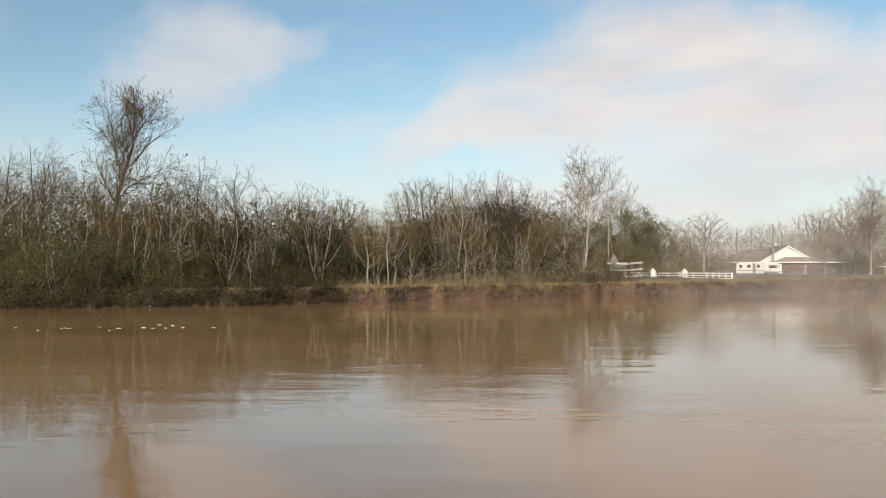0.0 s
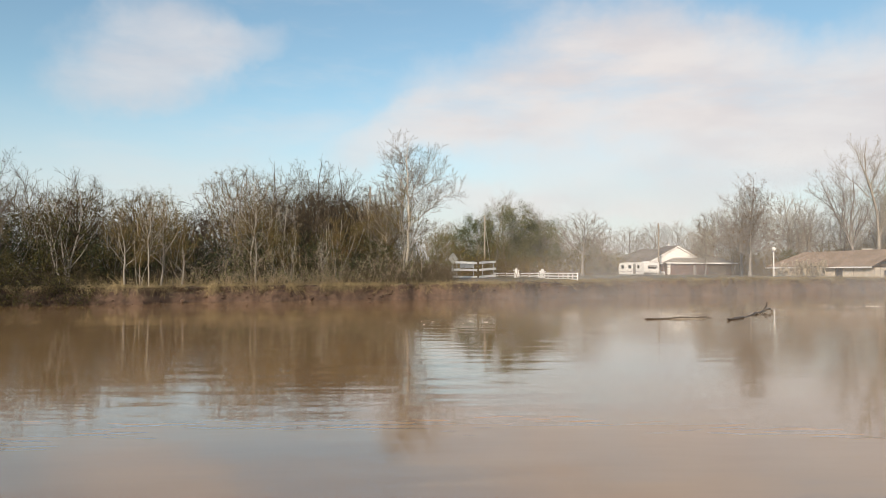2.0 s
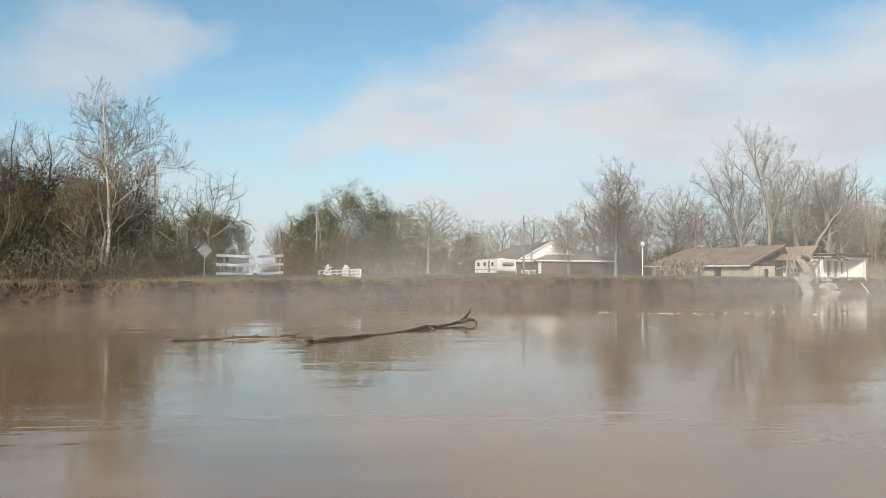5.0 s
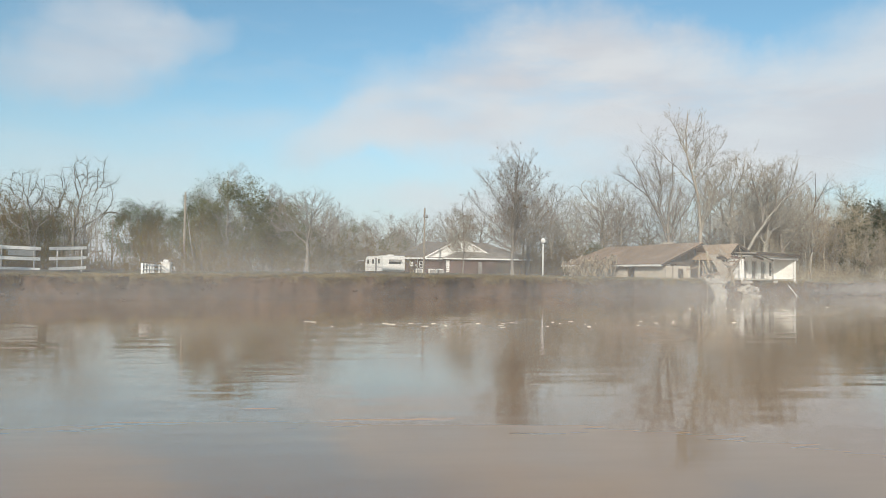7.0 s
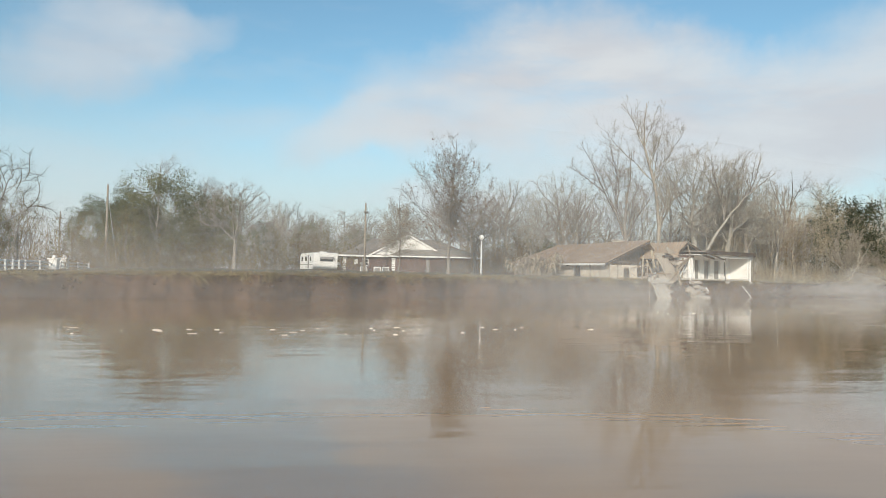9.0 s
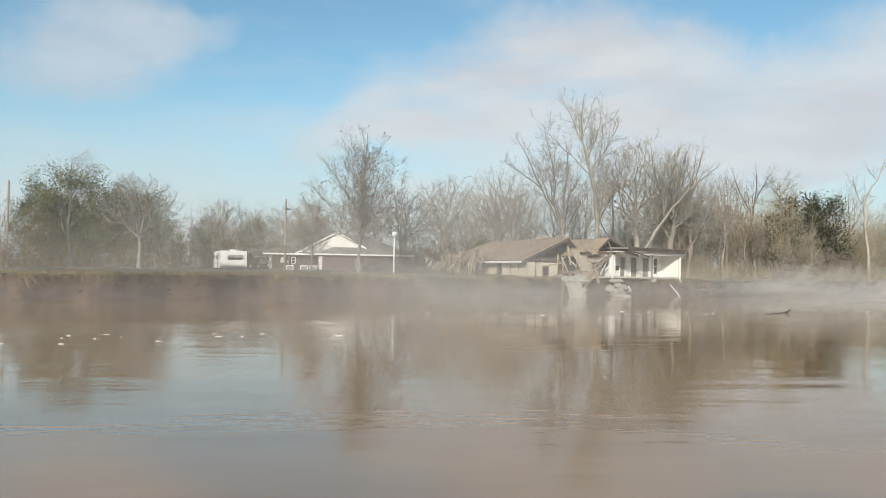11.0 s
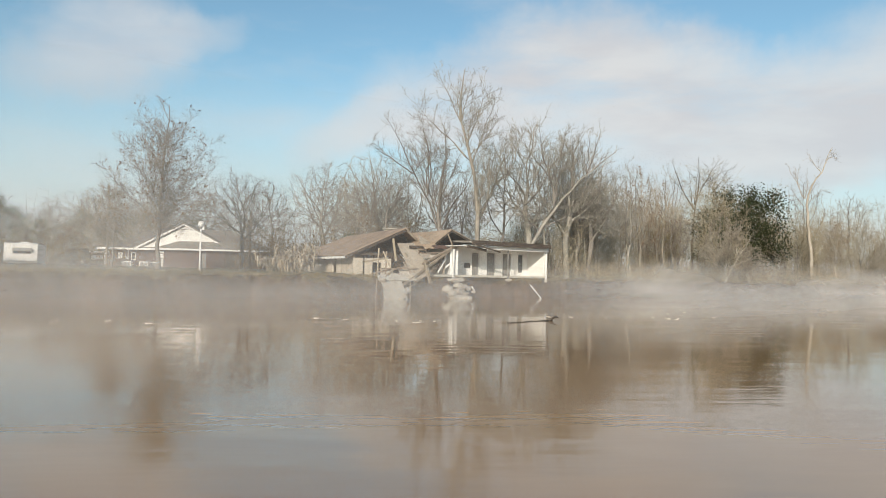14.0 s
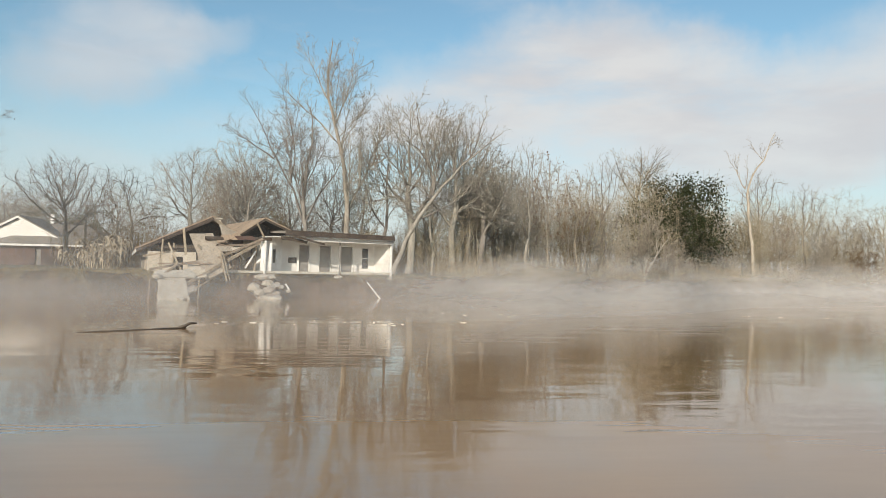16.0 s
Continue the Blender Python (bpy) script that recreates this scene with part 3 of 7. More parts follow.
    while starts:
        i, main = starts.pop()
        chain = [i] if parent[i] < 0 else [parent[i], i]
        while child[chain[-1]]:
            c = sorted(child[chain[-1]], key=lambda j: -r[j])
            starts += [(j, False) for j in c[1:]]
            chain.append(c[0])
        rad = [r[j] for j in chain]
        rad[0] = min(rad[0], rad[min(1, len(rad) - 1)] * 1.1)
        thickset = [k for k in range(len(chain)) if rad[k] > 0.024]
        cut = (thickset[-1] + 1) if len(thickset) >= 2 else 0
        if main:
            flare = [1.0 + 0.5 * max(0.0, 1 - k * step / 0.9) for k in range(len(chain))]
            rad = [a * b for a, b in zip(rad, flare)]
        if cut >= 2:
            ks = list(range(0, cut + 1, 1 if main else 2))
            ks = [k for k in ks if k < len(chain)]
            limb_lines.append(([node[chain[k]] for k in ks], [rad[k] for k in ks], 0 if main else 1))
        for k in range(max(cut - 1, 0), len(chain) - 1):
            twigs.append((node[chain[k]], node[chain[k + 1]], rad[k], rad[k + 1]))
        tips.append(node[chain[-1]])
        for k in range(max(cut - 3, 1), len(chain)):
            for _ in range(sprays):
                back = node[chain[k]] - node[chain[k - 1]]
                d = back / (np.linalg.norm(back) + 1e-9) + rng.normal(0, 0.65, 3) + (0, 0, 0.15)
                e = node[chain[k]] + d / (np.linalg.norm(d) + 1e-9) * spray * rng.uniform(0.5, 1.3)
                twigs.append((node[chain[k]], e, tip * 0.8, tip * 0.4))
                tips.append(e)
    return limb_lines, twigs, tips


def limbed(rng, limbs, echo=1, side=0.4, far=0.55, levels=3, first=0.22, up=0.22, fork=0.8, wander=0.16, tip=0.0065, dense=1.9):
    """Segments of a bare tree: main limbs laid out by hand (x, z along each, and the radius at its foot), the rest branching from them."""
    limb_lines, twigs, tips = [], [], []

    def smooth(pts, n):
        pts = np.array(pts, float)
        t = np.concatenate([[0], np.cumsum(np.linalg.norm(np.diff(pts, axis=0), axis=1))])
        u = np.linspace(0, t[-1], n)
        q = np.stack([np.interp(u, t, pts[:, k]) for k in range(3)], 1)
        for _ in range(2):
            q[1:-1] = (q[:-2] + 2 * q[1:-1] + q[2:]) / 4
        return q, t[-1]

    def shoots(q, rad, length, level, start):
        """Side branches along a finished line."""
        n = int(max(2, length * (1 - start) / side * (1.7 if level == 0 else dense)))
        for c in range(n):
            f = start + (1 - start) * (c + rng.uniform(0.1, 0.9)) / n
            s = f * (len(q) - 1)
            i = min(int(s), len(q) - 2)
            at = q[i] + (q[i + 1] - q[i]) * (s - i)
            r = (rad[i] + (rad[i + 1] - rad[i]) * (s - i)) * 0.55
            along = q[i + 1] - q[i]
            along = along / (np.linalg.norm(along) + 1e-9)
            out = rng.normal(size=3)
            out -= along * out.dot(along)
            out /= np.linalg.norm(out) + 1e-9
            a = fork * rng.uniform(0.65, 1.3)
            d = along * math.cos(a) + out * math.sin(a) + np.array([0, 0, up])
            ln = length * far * (1.05 - 0.6 * f) * rng.uniform(0.5, 1.25)
            twig(at, d / np.linalg.norm(d), max(ln, 0.22), max(min(r, 0.034 if level == 0 else 0.014), tip), level + 1)

    def twig(p, d, length, r, level):
        k = 4 if length > 1.2 else (3 if length > 0.5 else 2)
        q, rad = [p], [r]
        for i in range(k):
            d = d + rng.normal(0, wander * 1.5, 3) + np.array([0, 0, 0.05])
            d = d / np.linalg.norm(d)
            p = p + d * length / k
            q.append(p)
            rad.append(max(r * (1 - 0.75 * (i + 1) / k), tip * 0.5))
        if r > 0.022:
            limb_lines.append((q, rad, 1))
        else:
            twigs.extend((q[i], q[i + 1], rad[i], rad[i + 1]) for i in range(k))
        tips.append(q[-1])
        if level < levels and length > 0.3:
            shoots(np.array(q), rad, length, level, 0.2)

    for j, (foot, *way) in enumerate(limbs):
        pts, y, turns = [], 0.0, [None]
        for k, (x, z) in enumerate(way):
            pts.append((x, y, z))
            y += rng.normal(0, 0.28)
        if j:
            turns += [rng.uniform(0.9, 2.2) * rng.choice((-1, 1)) for _ in range(echo)]
        for turn in turns:
            p = np.array(pts, float)
            if turn is not None:
                rel = p - p[0]
                p = p[0] + np.stack([rel[:, 0] * math.cos(turn), rel[:, 0] * math.sin(turn), rel[:, 2]], 1) * rng.uniform(0.7, 0.9)
            q, length = smooth(p, 3 + 2 * len(p))
            q[1:] += rng.normal(0, 0.05, q[1:].shape)
            rad = np.maximum(foot * (0.95 if j == 0 else 0.75) * (1 - 0.9 * np.linspace(0, 1, len(q)) ** (0.85 if j == 0 else 0.65)), 0.010) * (1.0 if turn is None else 0.75)
            if j == 0:
                rad = rad * (1 + 0.5 * np.maximum(0, 1 - (q[:, 2] + 0.3) / 0.9))
            limb_lines.append((list(q), list(rad), 0 if j == 0 else 1))
            shoots(q, rad, min(max(length, 4.5), 7.0) if j else 5.5, 0, first if j else max(first, 0.45))
            tips.append(q[-1])
    return limb_lines, twigs, tips


def tree_kind(name, seed, height, bark, twig_mat, label, leaf=None, leaf_n=0, leaf_size=0.12, thick=1.35, fill=None, lobes=None, **kw):
    """A whole tree built once at the origin; it is then copied to its places."""
    rng = np.random.default_rng(seed)
    limb_lines, twigs, tips = colony(rng, **kw) if "blobs" in kw else (limbed(rng, **kw) if isinstance(kw.get("limbs"), list) else grow(rng, height, **kw))
    t = thing(name, Matrix.Identity(4), label, "tree")
    trunk, limb = Geo(), Geo()
    for pts, rad, level in limb_lines:
        (trunk if level == 0 else limb).tube(pts, rad, 7 if level == 0 else (5 if level == 1 else 4), cap=False)
    part("trunk", trunk, bark, t, smooth=True)
    part("limbs", limb, bark, t, smooth=True)
    if twigs:
        a, b, r0, r1 = map(np.array, zip(*twigs))
        v, f = prisms(a, b, np.maximum(r0, 0.0065) * thick, np.maximum(r1, 0.004) * thick)
        part("twigs", quick_mesh("twigs", v, f, twig_mat), twig_mat, t)
    if leaf and leaf_n:
        base = np.array(tips)
        pick = base[rng.integers(0, len(base), leaf_n)] + rng.normal(0, 0.28 if leaf_n > 3000 else 0.16, (leaf_n, 3))
        if fill:
            wide, zc, tall, clumps = fill
            u = rng.normal(size=(clumps, 3))
            u /= np.linalg.norm(u, axis=1, keepdims=True)
            u *= rng.uniform(0.45, 1.0, (clumps, 1)) ** 0.6 * rng.uniform(0.8, 1.12, (clumps, 1))
            cc = u * (wide, wide, tall) + (0, 0, zc)
            if lobes:
                L = np.array(lobes)
                pickl = rng.choice(len(L), clumps, p=L[:, 3] ** 3 / (L[:, 3] ** 3).sum())
                cc = L[pickl, :3] + u * L[pickl, 3:4] * (1, 1, 1.15)
            pick = cc[rng.integers(0, clumps, leaf_n)] + rng.normal(0, 0.42, (leaf_n, 3))
        v, f = leaves(pick, leaf_size, rng)
        part("crown", quick_mesh("crown", v, f, leaf), leaf, t)
    return t


def put(ob, x, y, turn=0, size=1.0, sink=0.0, first=False, label="", group=""):
    m = pose(x, y, float(ground_z(x, y)) - sink, 0, 0, turn) @ Matrix.Diagonal((size, size, size, 1))
    if first:
        ob.matrix_basis = m
        made = ob
    else:
        made = copy_thing(ob, Matrix.Identity(4))
        made.matrix_basis = m
    if label:
        made["label"] = label
    if group:
        made["group"] = group
    return made

SPECIES = {}
SPECIES["tall"] = dict(name="tall_bare_tree", seed=3, height=15.5, bark=M_DARKBARK, twig_mat=M_TWIG_DARK, label="tall bare tree with dark upswept limbs on the bank", leaf=M_IVY, leaf_n=260, leaf_size=0.1, echo=2, side=0.36, limbs=[
    (0.24, (0, -0.3), (0.5, 2.5), (1.2, 6.0), (2.3, 9.3), (3.0, 12.3), (2.6, 14.8)), (0.13, (1.7, 7.6), (1.3, 10.2), (0.9, 12.4), (0.6, 13.9)), (0.12, (2.3, 9.0), (4.0, 10.9), (5.6, 12.0)),
    (0.10, (1.3, 6.4), (0.2, 8.3), (-0.3, 10.2)), (0.12, (0.9, 4.6), (3.4, 5.7), (6.2, 7.2)), (0.10, (1.4, 6.6), (3.4, 8.0), (5.4, 9.2)), (0.09, (2.7, 11.0), (2.0, 13.0), (1.5, 14.6)), (0.08, (2.8, 11.5), (4.0, 13.0), (4.6, 13.8))])
SPECIES["white"] = dict(name="white_barked_tree", seed=8, height=12.6, bark=M_WHITEBARK, twig_mat=M_TWIG_GREY, label="slender white-barked bare tree at the edge of the bank", echo=1, side=0.36, tip=0.0055, limbs=[
    (0.17, (-0.2, -0.3), (0.5, 3.2), (0.5, 5.7), (0.4, 7.9), (0.2, 9.8), (0.5, 12.7)), (0.09, (0.5, 5.0), (2.2, 6.6), (3.9, 8.0), (5.2, 8.5)), (0.08, (0.45, 7.2), (1.5, 9.4), (2.9, 11.6)), (0.07, (0.45, 7.6), (2.6, 9.2), (4.0, 10.5)),
    (0.08, (0.4, 7.9), (-0.5, 9.8), (-1.8, 11.9)), (0.08, (0.5, 3.0), (1.3, 4.2), (2.6, 5.0)), (0.06, (0.5, 6.4), (-0.7, 8.0), (-1.6, 9.6)), (0.05, (0.3, 9.2), (-0.2, 11.2), (-0.9, 12.6)), (0.05, (0.5, 4.6), (-0.8, 5.6), (-1.6, 7.2))])
SPECIES["round"] = dict(name="round_crowned_tree", seed=12, height=10.5, bark=M_BARK, twig_mat=M_BRUSH, label="bare tree with a dense rounded crown of fine twigs", blobs=[(0, 0, 7.4, 4.0, 4.0, 3.4), (0, 0, 4.4, 2.8, 2.8, 2.2)], n=2000, base_h=1.8, stems=1, kill=0.45, wander=0.2, up=0.1, tip=0.0075, leaf=M_LEAF_OLIVE, leaf_n=4200, leaf_size=0.05, sprays=3, spray=0.45, seek=2.4)
SPECIES["a"] = dict(name="bare_tree", seed=21, height=9.0, bark=M_BARK, twig_mat=M_TWIG, label="bare winter tree with grey-brown branches", blobs=[(0, 0, 6.3, 2.6, 2.6, 2.9), (0.6, 0, 3.9, 1.9, 1.9, 1.4)], n=650, base_h=2.4, kill=0.55, wander=0.17, step=0.4, tip=0.008, sprays=2, power=1.95, spray=0.6, up=0.25)
SPECIES["b"] = dict(name="bare_tree", seed=22, height=9.0, bark=M_BARK, twig_mat=M_TWIG_DARK, label="dark bare winter tree with crooked limbs", blobs=[(0.5, 0, 6.9, 2.4, 2.2, 2.2), (-1.5, 0.3, 5.0, 1.7, 1.8, 1.6), (2.2, 0, 4.6, 1.6, 1.7, 1.3)], n=700, base_h=2.6, kill=0.55, wander=0.28, step=0.4, tip=0.0085, sprays=2, power=1.95, spray=0.6)
SPECIES["c"] = dict(name="bare_tree", seed=23, height=9.0, bark=M_STEM, twig_mat=M_TWIG, label="thin-stemmed bare tree on the bank", blobs=[(0, 0, 6.4, 1.4, 1.4, 2.8), (0.2, 0, 4.2, 1.3, 1.3, 1.5)], n=420, base_h=2.4, leader=0.55, kill=0.5, wander=0.18, step=0.4, tip=0.0065, up=0.22, sprays=2, spray=0.6)
SPECIES["d"] = dict(reach=0.5, name="thicket_tree", seed=24, height=6.0, bark=M_BARK, twig_mat=M_BRUSH, label="low many-stemmed thicket tree with brown twigs and withered leaves", fork=0.12, spread=0.5, limbs=5, levels=3, radius=0.010, twig=3, stems=3, leaf=M_LEAF_OLIVE, leaf_n=1300, leaf_size=0.05)
SPECIES["e"] = dict(name="thicket_tree", seed=25, height=5.0, bark=M_STEM, twig_mat=M_BRUSH, label="low thicket of pale stems and tan twigs", fork=0.15, spread=0.55, limbs=5, levels=3, radius=0.009, twig=3, stems=3, leaf=M_LEAF_BROWN, leaf_n=500, leaf_size=0.09)
SPECIES["f"] = dict(name="ivy_thicket", seed=26, height=6.0, bark=M_BARK, twig_mat=M_TWIG_DARK, label="vine-covered thicket with dark olive leaves", fork=0.1, spread=0.6, limbs=5, levels=3, radius=0.012, twig=3, stems=4, leaf=M_IVY, leaf_n=2600, leaf_size=0.066, fill=(2.2, 2.6, 2.5, 45))
SPECIES["green"] = dict(name="evergreen_oak", seed=31, height=10.0, bark=M_BARK, twig_mat=M_TWIG_DARK, label="broad evergreen tree with dense green leaves", fork=0.2, spread=0.62, limbs=11, levels=3, radius=0.016, twig=6, leaf=M_LEAF, leaf_n=15000, leaf_size=0.095, fill=(4.4, 5.8, 4.6, 150))
SPECIES["olive"] = dict(name="evergreen_oak", seed=35, height=10.0, bark=M_BARK, twig_mat=M_TWIG, label="broad tree thinly covered in pale olive leaves", fork=0.2, spread=0.7, limbs=11, levels=3, radius=0.015, twig=6, leaf=M_LEAF_PALE, leaf_n=13000, leaf_size=0.09, fill=(4.4, 5.6, 4.8, 130))
SPECIES["cedar"] = dict(name="dark_cedar", seed=33, height=11.0, bark=M_BARK, twig_mat=M_TWIG_DARK, label="dark green rounded cedar among bare trees", fork=0.12, spread=0.75, limbs=14, levels=3, radius=0.015, twig=6, leaf=M_LEAF_DARK, leaf_n=17000, leaf_size=0.12, fill=(4.8, 6.6, 4.6, 170), lobes=[(0, 0, 5.6, 3.6), (2.2, 0.4, 7.6, 2.6), (-3.0, -0.5, 4.4, 2.6), (3.4, 0, 4.0, 2.2), (1.0, 0, 9.6, 1.5), (-1.4, 0.6, 8.2, 1.7)])
SPECIES["orange"] = dict(name="sycamore_tree", seed=41, height=12.2, bark=M_BARK, twig_mat=M_TWIG, label="pale-trunked tree with sparse withered orange-brown leaves", leaf=M_LEAF_BROWN, leaf_n=800, leaf_size=0.11, echo=2, side=0.4, first=0.15, tip=0.006, limbs=[
    (0.2, (0, -0.3), (0.05, 4.0), (0.2, 7.6), (0.5, 10.6), (0.6, 12.9)), (0.08, (0.0, 2.6), (-2.2, 3.6), (-4.2, 5.2)), (0.08, (0.0, 2.9), (2.2, 3.8), (4.0, 5.4)), (0.08, (0.1, 3.8), (-2.4, 5.6), (-4.3, 7.8)), (0.08, (0.1, 4.4), (2.3, 6.0), (4.2, 8.2)),
    (0.07, (0.15, 5.4), (-1.6, 7.8), (-3.3, 10.2)), (0.07, (0.2, 6.0), (1.9, 8.2), (3.6, 10.4)), (0.06, (0.25, 7.2), (-0.8, 9.8), (-1.7, 12.2)), (0.06, (0.35, 8.0), (1.4, 10.4), (2.2, 12.2)), (0.05, (0.1, 3.2), (1.6, 5.6), (2.4, 7.6)), (0.05, (0.1, 3.6), (-1.2, 6.2), (-1.9, 8.4))])
SPECIES["big"] = dict(name="big_bare_tree", seed=45, height=20.0, bark=M_STEM, twig_mat=M_TWIG, label="big bare tree with a tall pale trunk behind the ruined house", echo=2, side=0.5, far=0.5, tip=0.0085, thick=1.5, limbs=[
    (0.36, (0, -0.3), (0.1, 6.2), (-0.4, 10.9), (-1.0, 12.9), (-2.0, 16.1), (-1.9, 19.3), (-1.6, 21.2)), (0.16, (-0.6, 11.6), (-2.4, 13.5), (-4.1, 14.9), (-7.0, 18.0)), (0.12, (-1.2, 13.4), (0.1, 17.0), (0.5, 20.2)), (0.11, (-1.9, 15.8), (-3.3, 18.6), (-4.4, 21.0)),
    (0.22, (0.1, 5.6), (1.6, 8.9), (2.9, 12.7), (3.3, 14.2)), (0.15, (1.1, 7.8), (1.3, 10.6), (1.0, 13.6)), (0.13, (1.8, 9.4), (3.6, 10.8), (5.4, 10.9)), (0.09, (2.6, 11.8), (4.2, 13.6), (5.0, 15.2)), (0.09, (-0.8, 12.4), (0.8, 14.2), (2.4, 16.6))])
SPECIES["spread"] = dict(name="big_bare_tree", seed=46, height=17.0, bark=M_BARK, twig_mat=M_TWIG, label="big dark bare tree forking low into wide arching limbs", echo=2, side=0.48, far=0.5, tip=0.0085, thick=1.5, limbs=[
    (0.30, (0, -0.3), (0.0, 4.1), (-0.3, 6.4), (0.0, 9.8), (0.6, 12.9), (0.2, 15.4)), (0.20, (-0.1, 4.4), (-1.3, 8.1), (-3.0, 10.4), (-3.7, 12.9), (-5.9, 16.2)), (0.18, (0.0, 4.8), (1.6, 8.1), (3.1, 9.7), (3.8, 12.4)), (0.14, (-1.4, 8.2), (-1.0, 11.5), (-2.0, 15.0), (-2.4, 17.2)), (0.11, (-3.0, 10.4), (-5.4, 12.0), (-7.6, 13.2)), (0.10, (-0.1, 8.0), (1.6, 11.4), (2.2, 14.2))])
SPECIES["oak"] = dict(name="spreading_oak", seed=47, height=15.0, bark=M_BARK, twig_mat=M_TWIG, label="spreading bare oak with long arching limbs", blobs=[(0, 0, 9.6, 4.6, 4.6, 3.8), (-3.2, 0, 7.0, 2.8, 3.0, 2.4), (3.4, 0, 6.6, 2.8, 3.0, 2.2)], n=1900, base_h=2.8, kill=0.6, seek=3.0, wander=0.2, up=0.25, step=0.45, tip=0.0088, spray=0.6, sprays=3, power=1.84, low=-0.35)
SPECIES["leaner"] = dict(name="leaning_tree", seed=61, height=14.0, bark=M_BARK, twig_mat=M_TWIG, label="bare tree leaning far over with arching limbs", echo=2, side=0.5, far=0.5, tip=0.0085, thick=1.5, limbs=[
    (0.27, (-1.2, -0.3), (0.0, 3.0), (1.4, 5.2), (3.7, 8.2), (6.0, 10.4), (7.7, 11.6)), (0.15, (2.2, 6.3), (2.0, 8.6), (1.0, 11.2), (0.6, 14.0)), (0.12, (3.8, 8.3), (3.8, 11.0), (4.6, 13.4)), (0.11, (5.2, 9.6), (6.0, 12.0), (6.6, 13.8)), (0.10, (0.8, 4.4), (3.4, 5.6), (6.0, 7.4), (7.4, 7.6)), (0.09, (1.9, 9.0), (-0.4, 11.4), (-1.4, 13.6))])
SPECIES["pecan"] = dict(name="pecan_tree", seed=51, height=8.0, bark=M_BARK, twig_mat=M_TWIG, label="small spreading bare yard tree", blobs=[(0, 0, 5.4, 3.9, 3.9, 2.6), (0.8, 0, 6.8, 1.8, 1.8, 1.5)], n=1100, base_h=1.9, kill=0.5, wander=0.15, up=0.12, tip=0.0075, sprays=3, spray=0.5, power=1.92)
SPECIES["twist"] = dict(name="twisted_tree", seed=53, height=19.0, bark=M_PALE, twig_mat=M_TWIG_PALE, label="tall twisted pale tree with a thin broken crown", echo=1, side=0.6, far=0.32, tip=0.009, thick=1.6, first=0.3, limbs=[
    (0.34, (0, -0.3), (-0.3, 6.5), (-1.3, 11.2), (-0.9, 13.2), (1.0, 15.6), (2.0, 18.0), (2.6, 19.6)), (0.12, (-1.2, 12.2), (-2.4, 14.2), (-2.0, 16.6)), (0.09, (-1.2, 11.0), (0.4, 12.6), (1.6, 13.0)), (0.08, (1.2, 16.0), (-0.2, 17.4), (-0.8, 18.8)), (0.07, (1.9, 17.8), (3.2, 18.4), (3.6, 17.6)), (0.08, (-2.2, 14.0), (-3.2, 15.6), (-3.6, 17.0))])
SPECIES["dead"] = dict(name="dark_branching_tree", seed=55, height=16.0, bark=M_BARK, twig_mat=M_TWIG, label="dark bare tree with upright forking limbs", blobs=[(0, 0, 6.5, 1.2, 1.2, 2.6), (0.4, 0, 12.0, 2.8, 2.8, 4.0), (-1.8, 0, 9.0, 2.0, 2.0, 2.6), (2.0, 0, 9.0, 1.8, 1.8, 2.4)], n=900, base_h=5.0, kill=0.66, seek=3.0, wander=0.18, up=0.35, step=0.45, tip=0.0088, sprays=3, spray=0.6, power=1.85, low=-0.25)
SPECIES["g"] = dict(name="leafy_tree", seed=71, height=8.0, bark=M_BARK, twig_mat=M_BRUSH, label="small tree holding thin olive-brown leaves", blobs=[(0, 0, 5.2, 2.3, 2.3, 2.9), (0.8, 0, 3.2, 1.9, 1.9, 1.6)], n=400, base_h=1.4, stems=1, kill=0.6, wander=0.25, step=0.4, tip=0.009, sprays=2, leaf=M_LEAF_OLIVE, leaf_n=2000, leaf_size=0.052)
SPECIES["dark"] = dict(name="dark_bare_tree", seed=62, height=12.0, bark=M_DARKBARK, twig_mat=M_TWIG_DARK, label="slender dark bare tree in the riverside wood", echo=1, side=0.5, far=0.55, dense=1.5, fork=1.0, up=0.08, limbs=[
    (0.15, (0, -0.3), (0.1, 3.6), (0.4, 6.4), (0.1, 9.0), (0.4, 11.0)), (0.08, (0.3, 4.2), (-1.5, 6.2), (-2.7, 8.0), (-3.0, 9.3)), (0.08, (0.3, 5.0), (1.8, 6.8), (2.9, 8.3), (3.1, 9.5)), (0.06, (0.4, 6.4), (-0.9, 8.5), (-1.6, 10.4)),
    (0.06, (0.2, 7.2), (1.2, 9.0), (1.8, 10.4)), (0.06, (0.1, 3.4), (1.9, 4.6), (3.2, 6.2)), (0.06, (0.1, 3.8), (-1.8, 5.0), (-3.1, 6.7))])
SPECIES["bush"] = dict(name="leafy_bush", seed=63, height=3.4, bark=M_BARK, twig_mat=M_TWIG_DARK, label="olive-green leafy bush at the water's edge", fork=0.1, spread=0.7, limbs=7, levels=3, radius=0.012, twig=3, stems=4, leaf=M_LEAF_YELLOW, leaf_n=5200, leaf_size=0.06, fill=(2.4, 1.9, 2.2, 34))
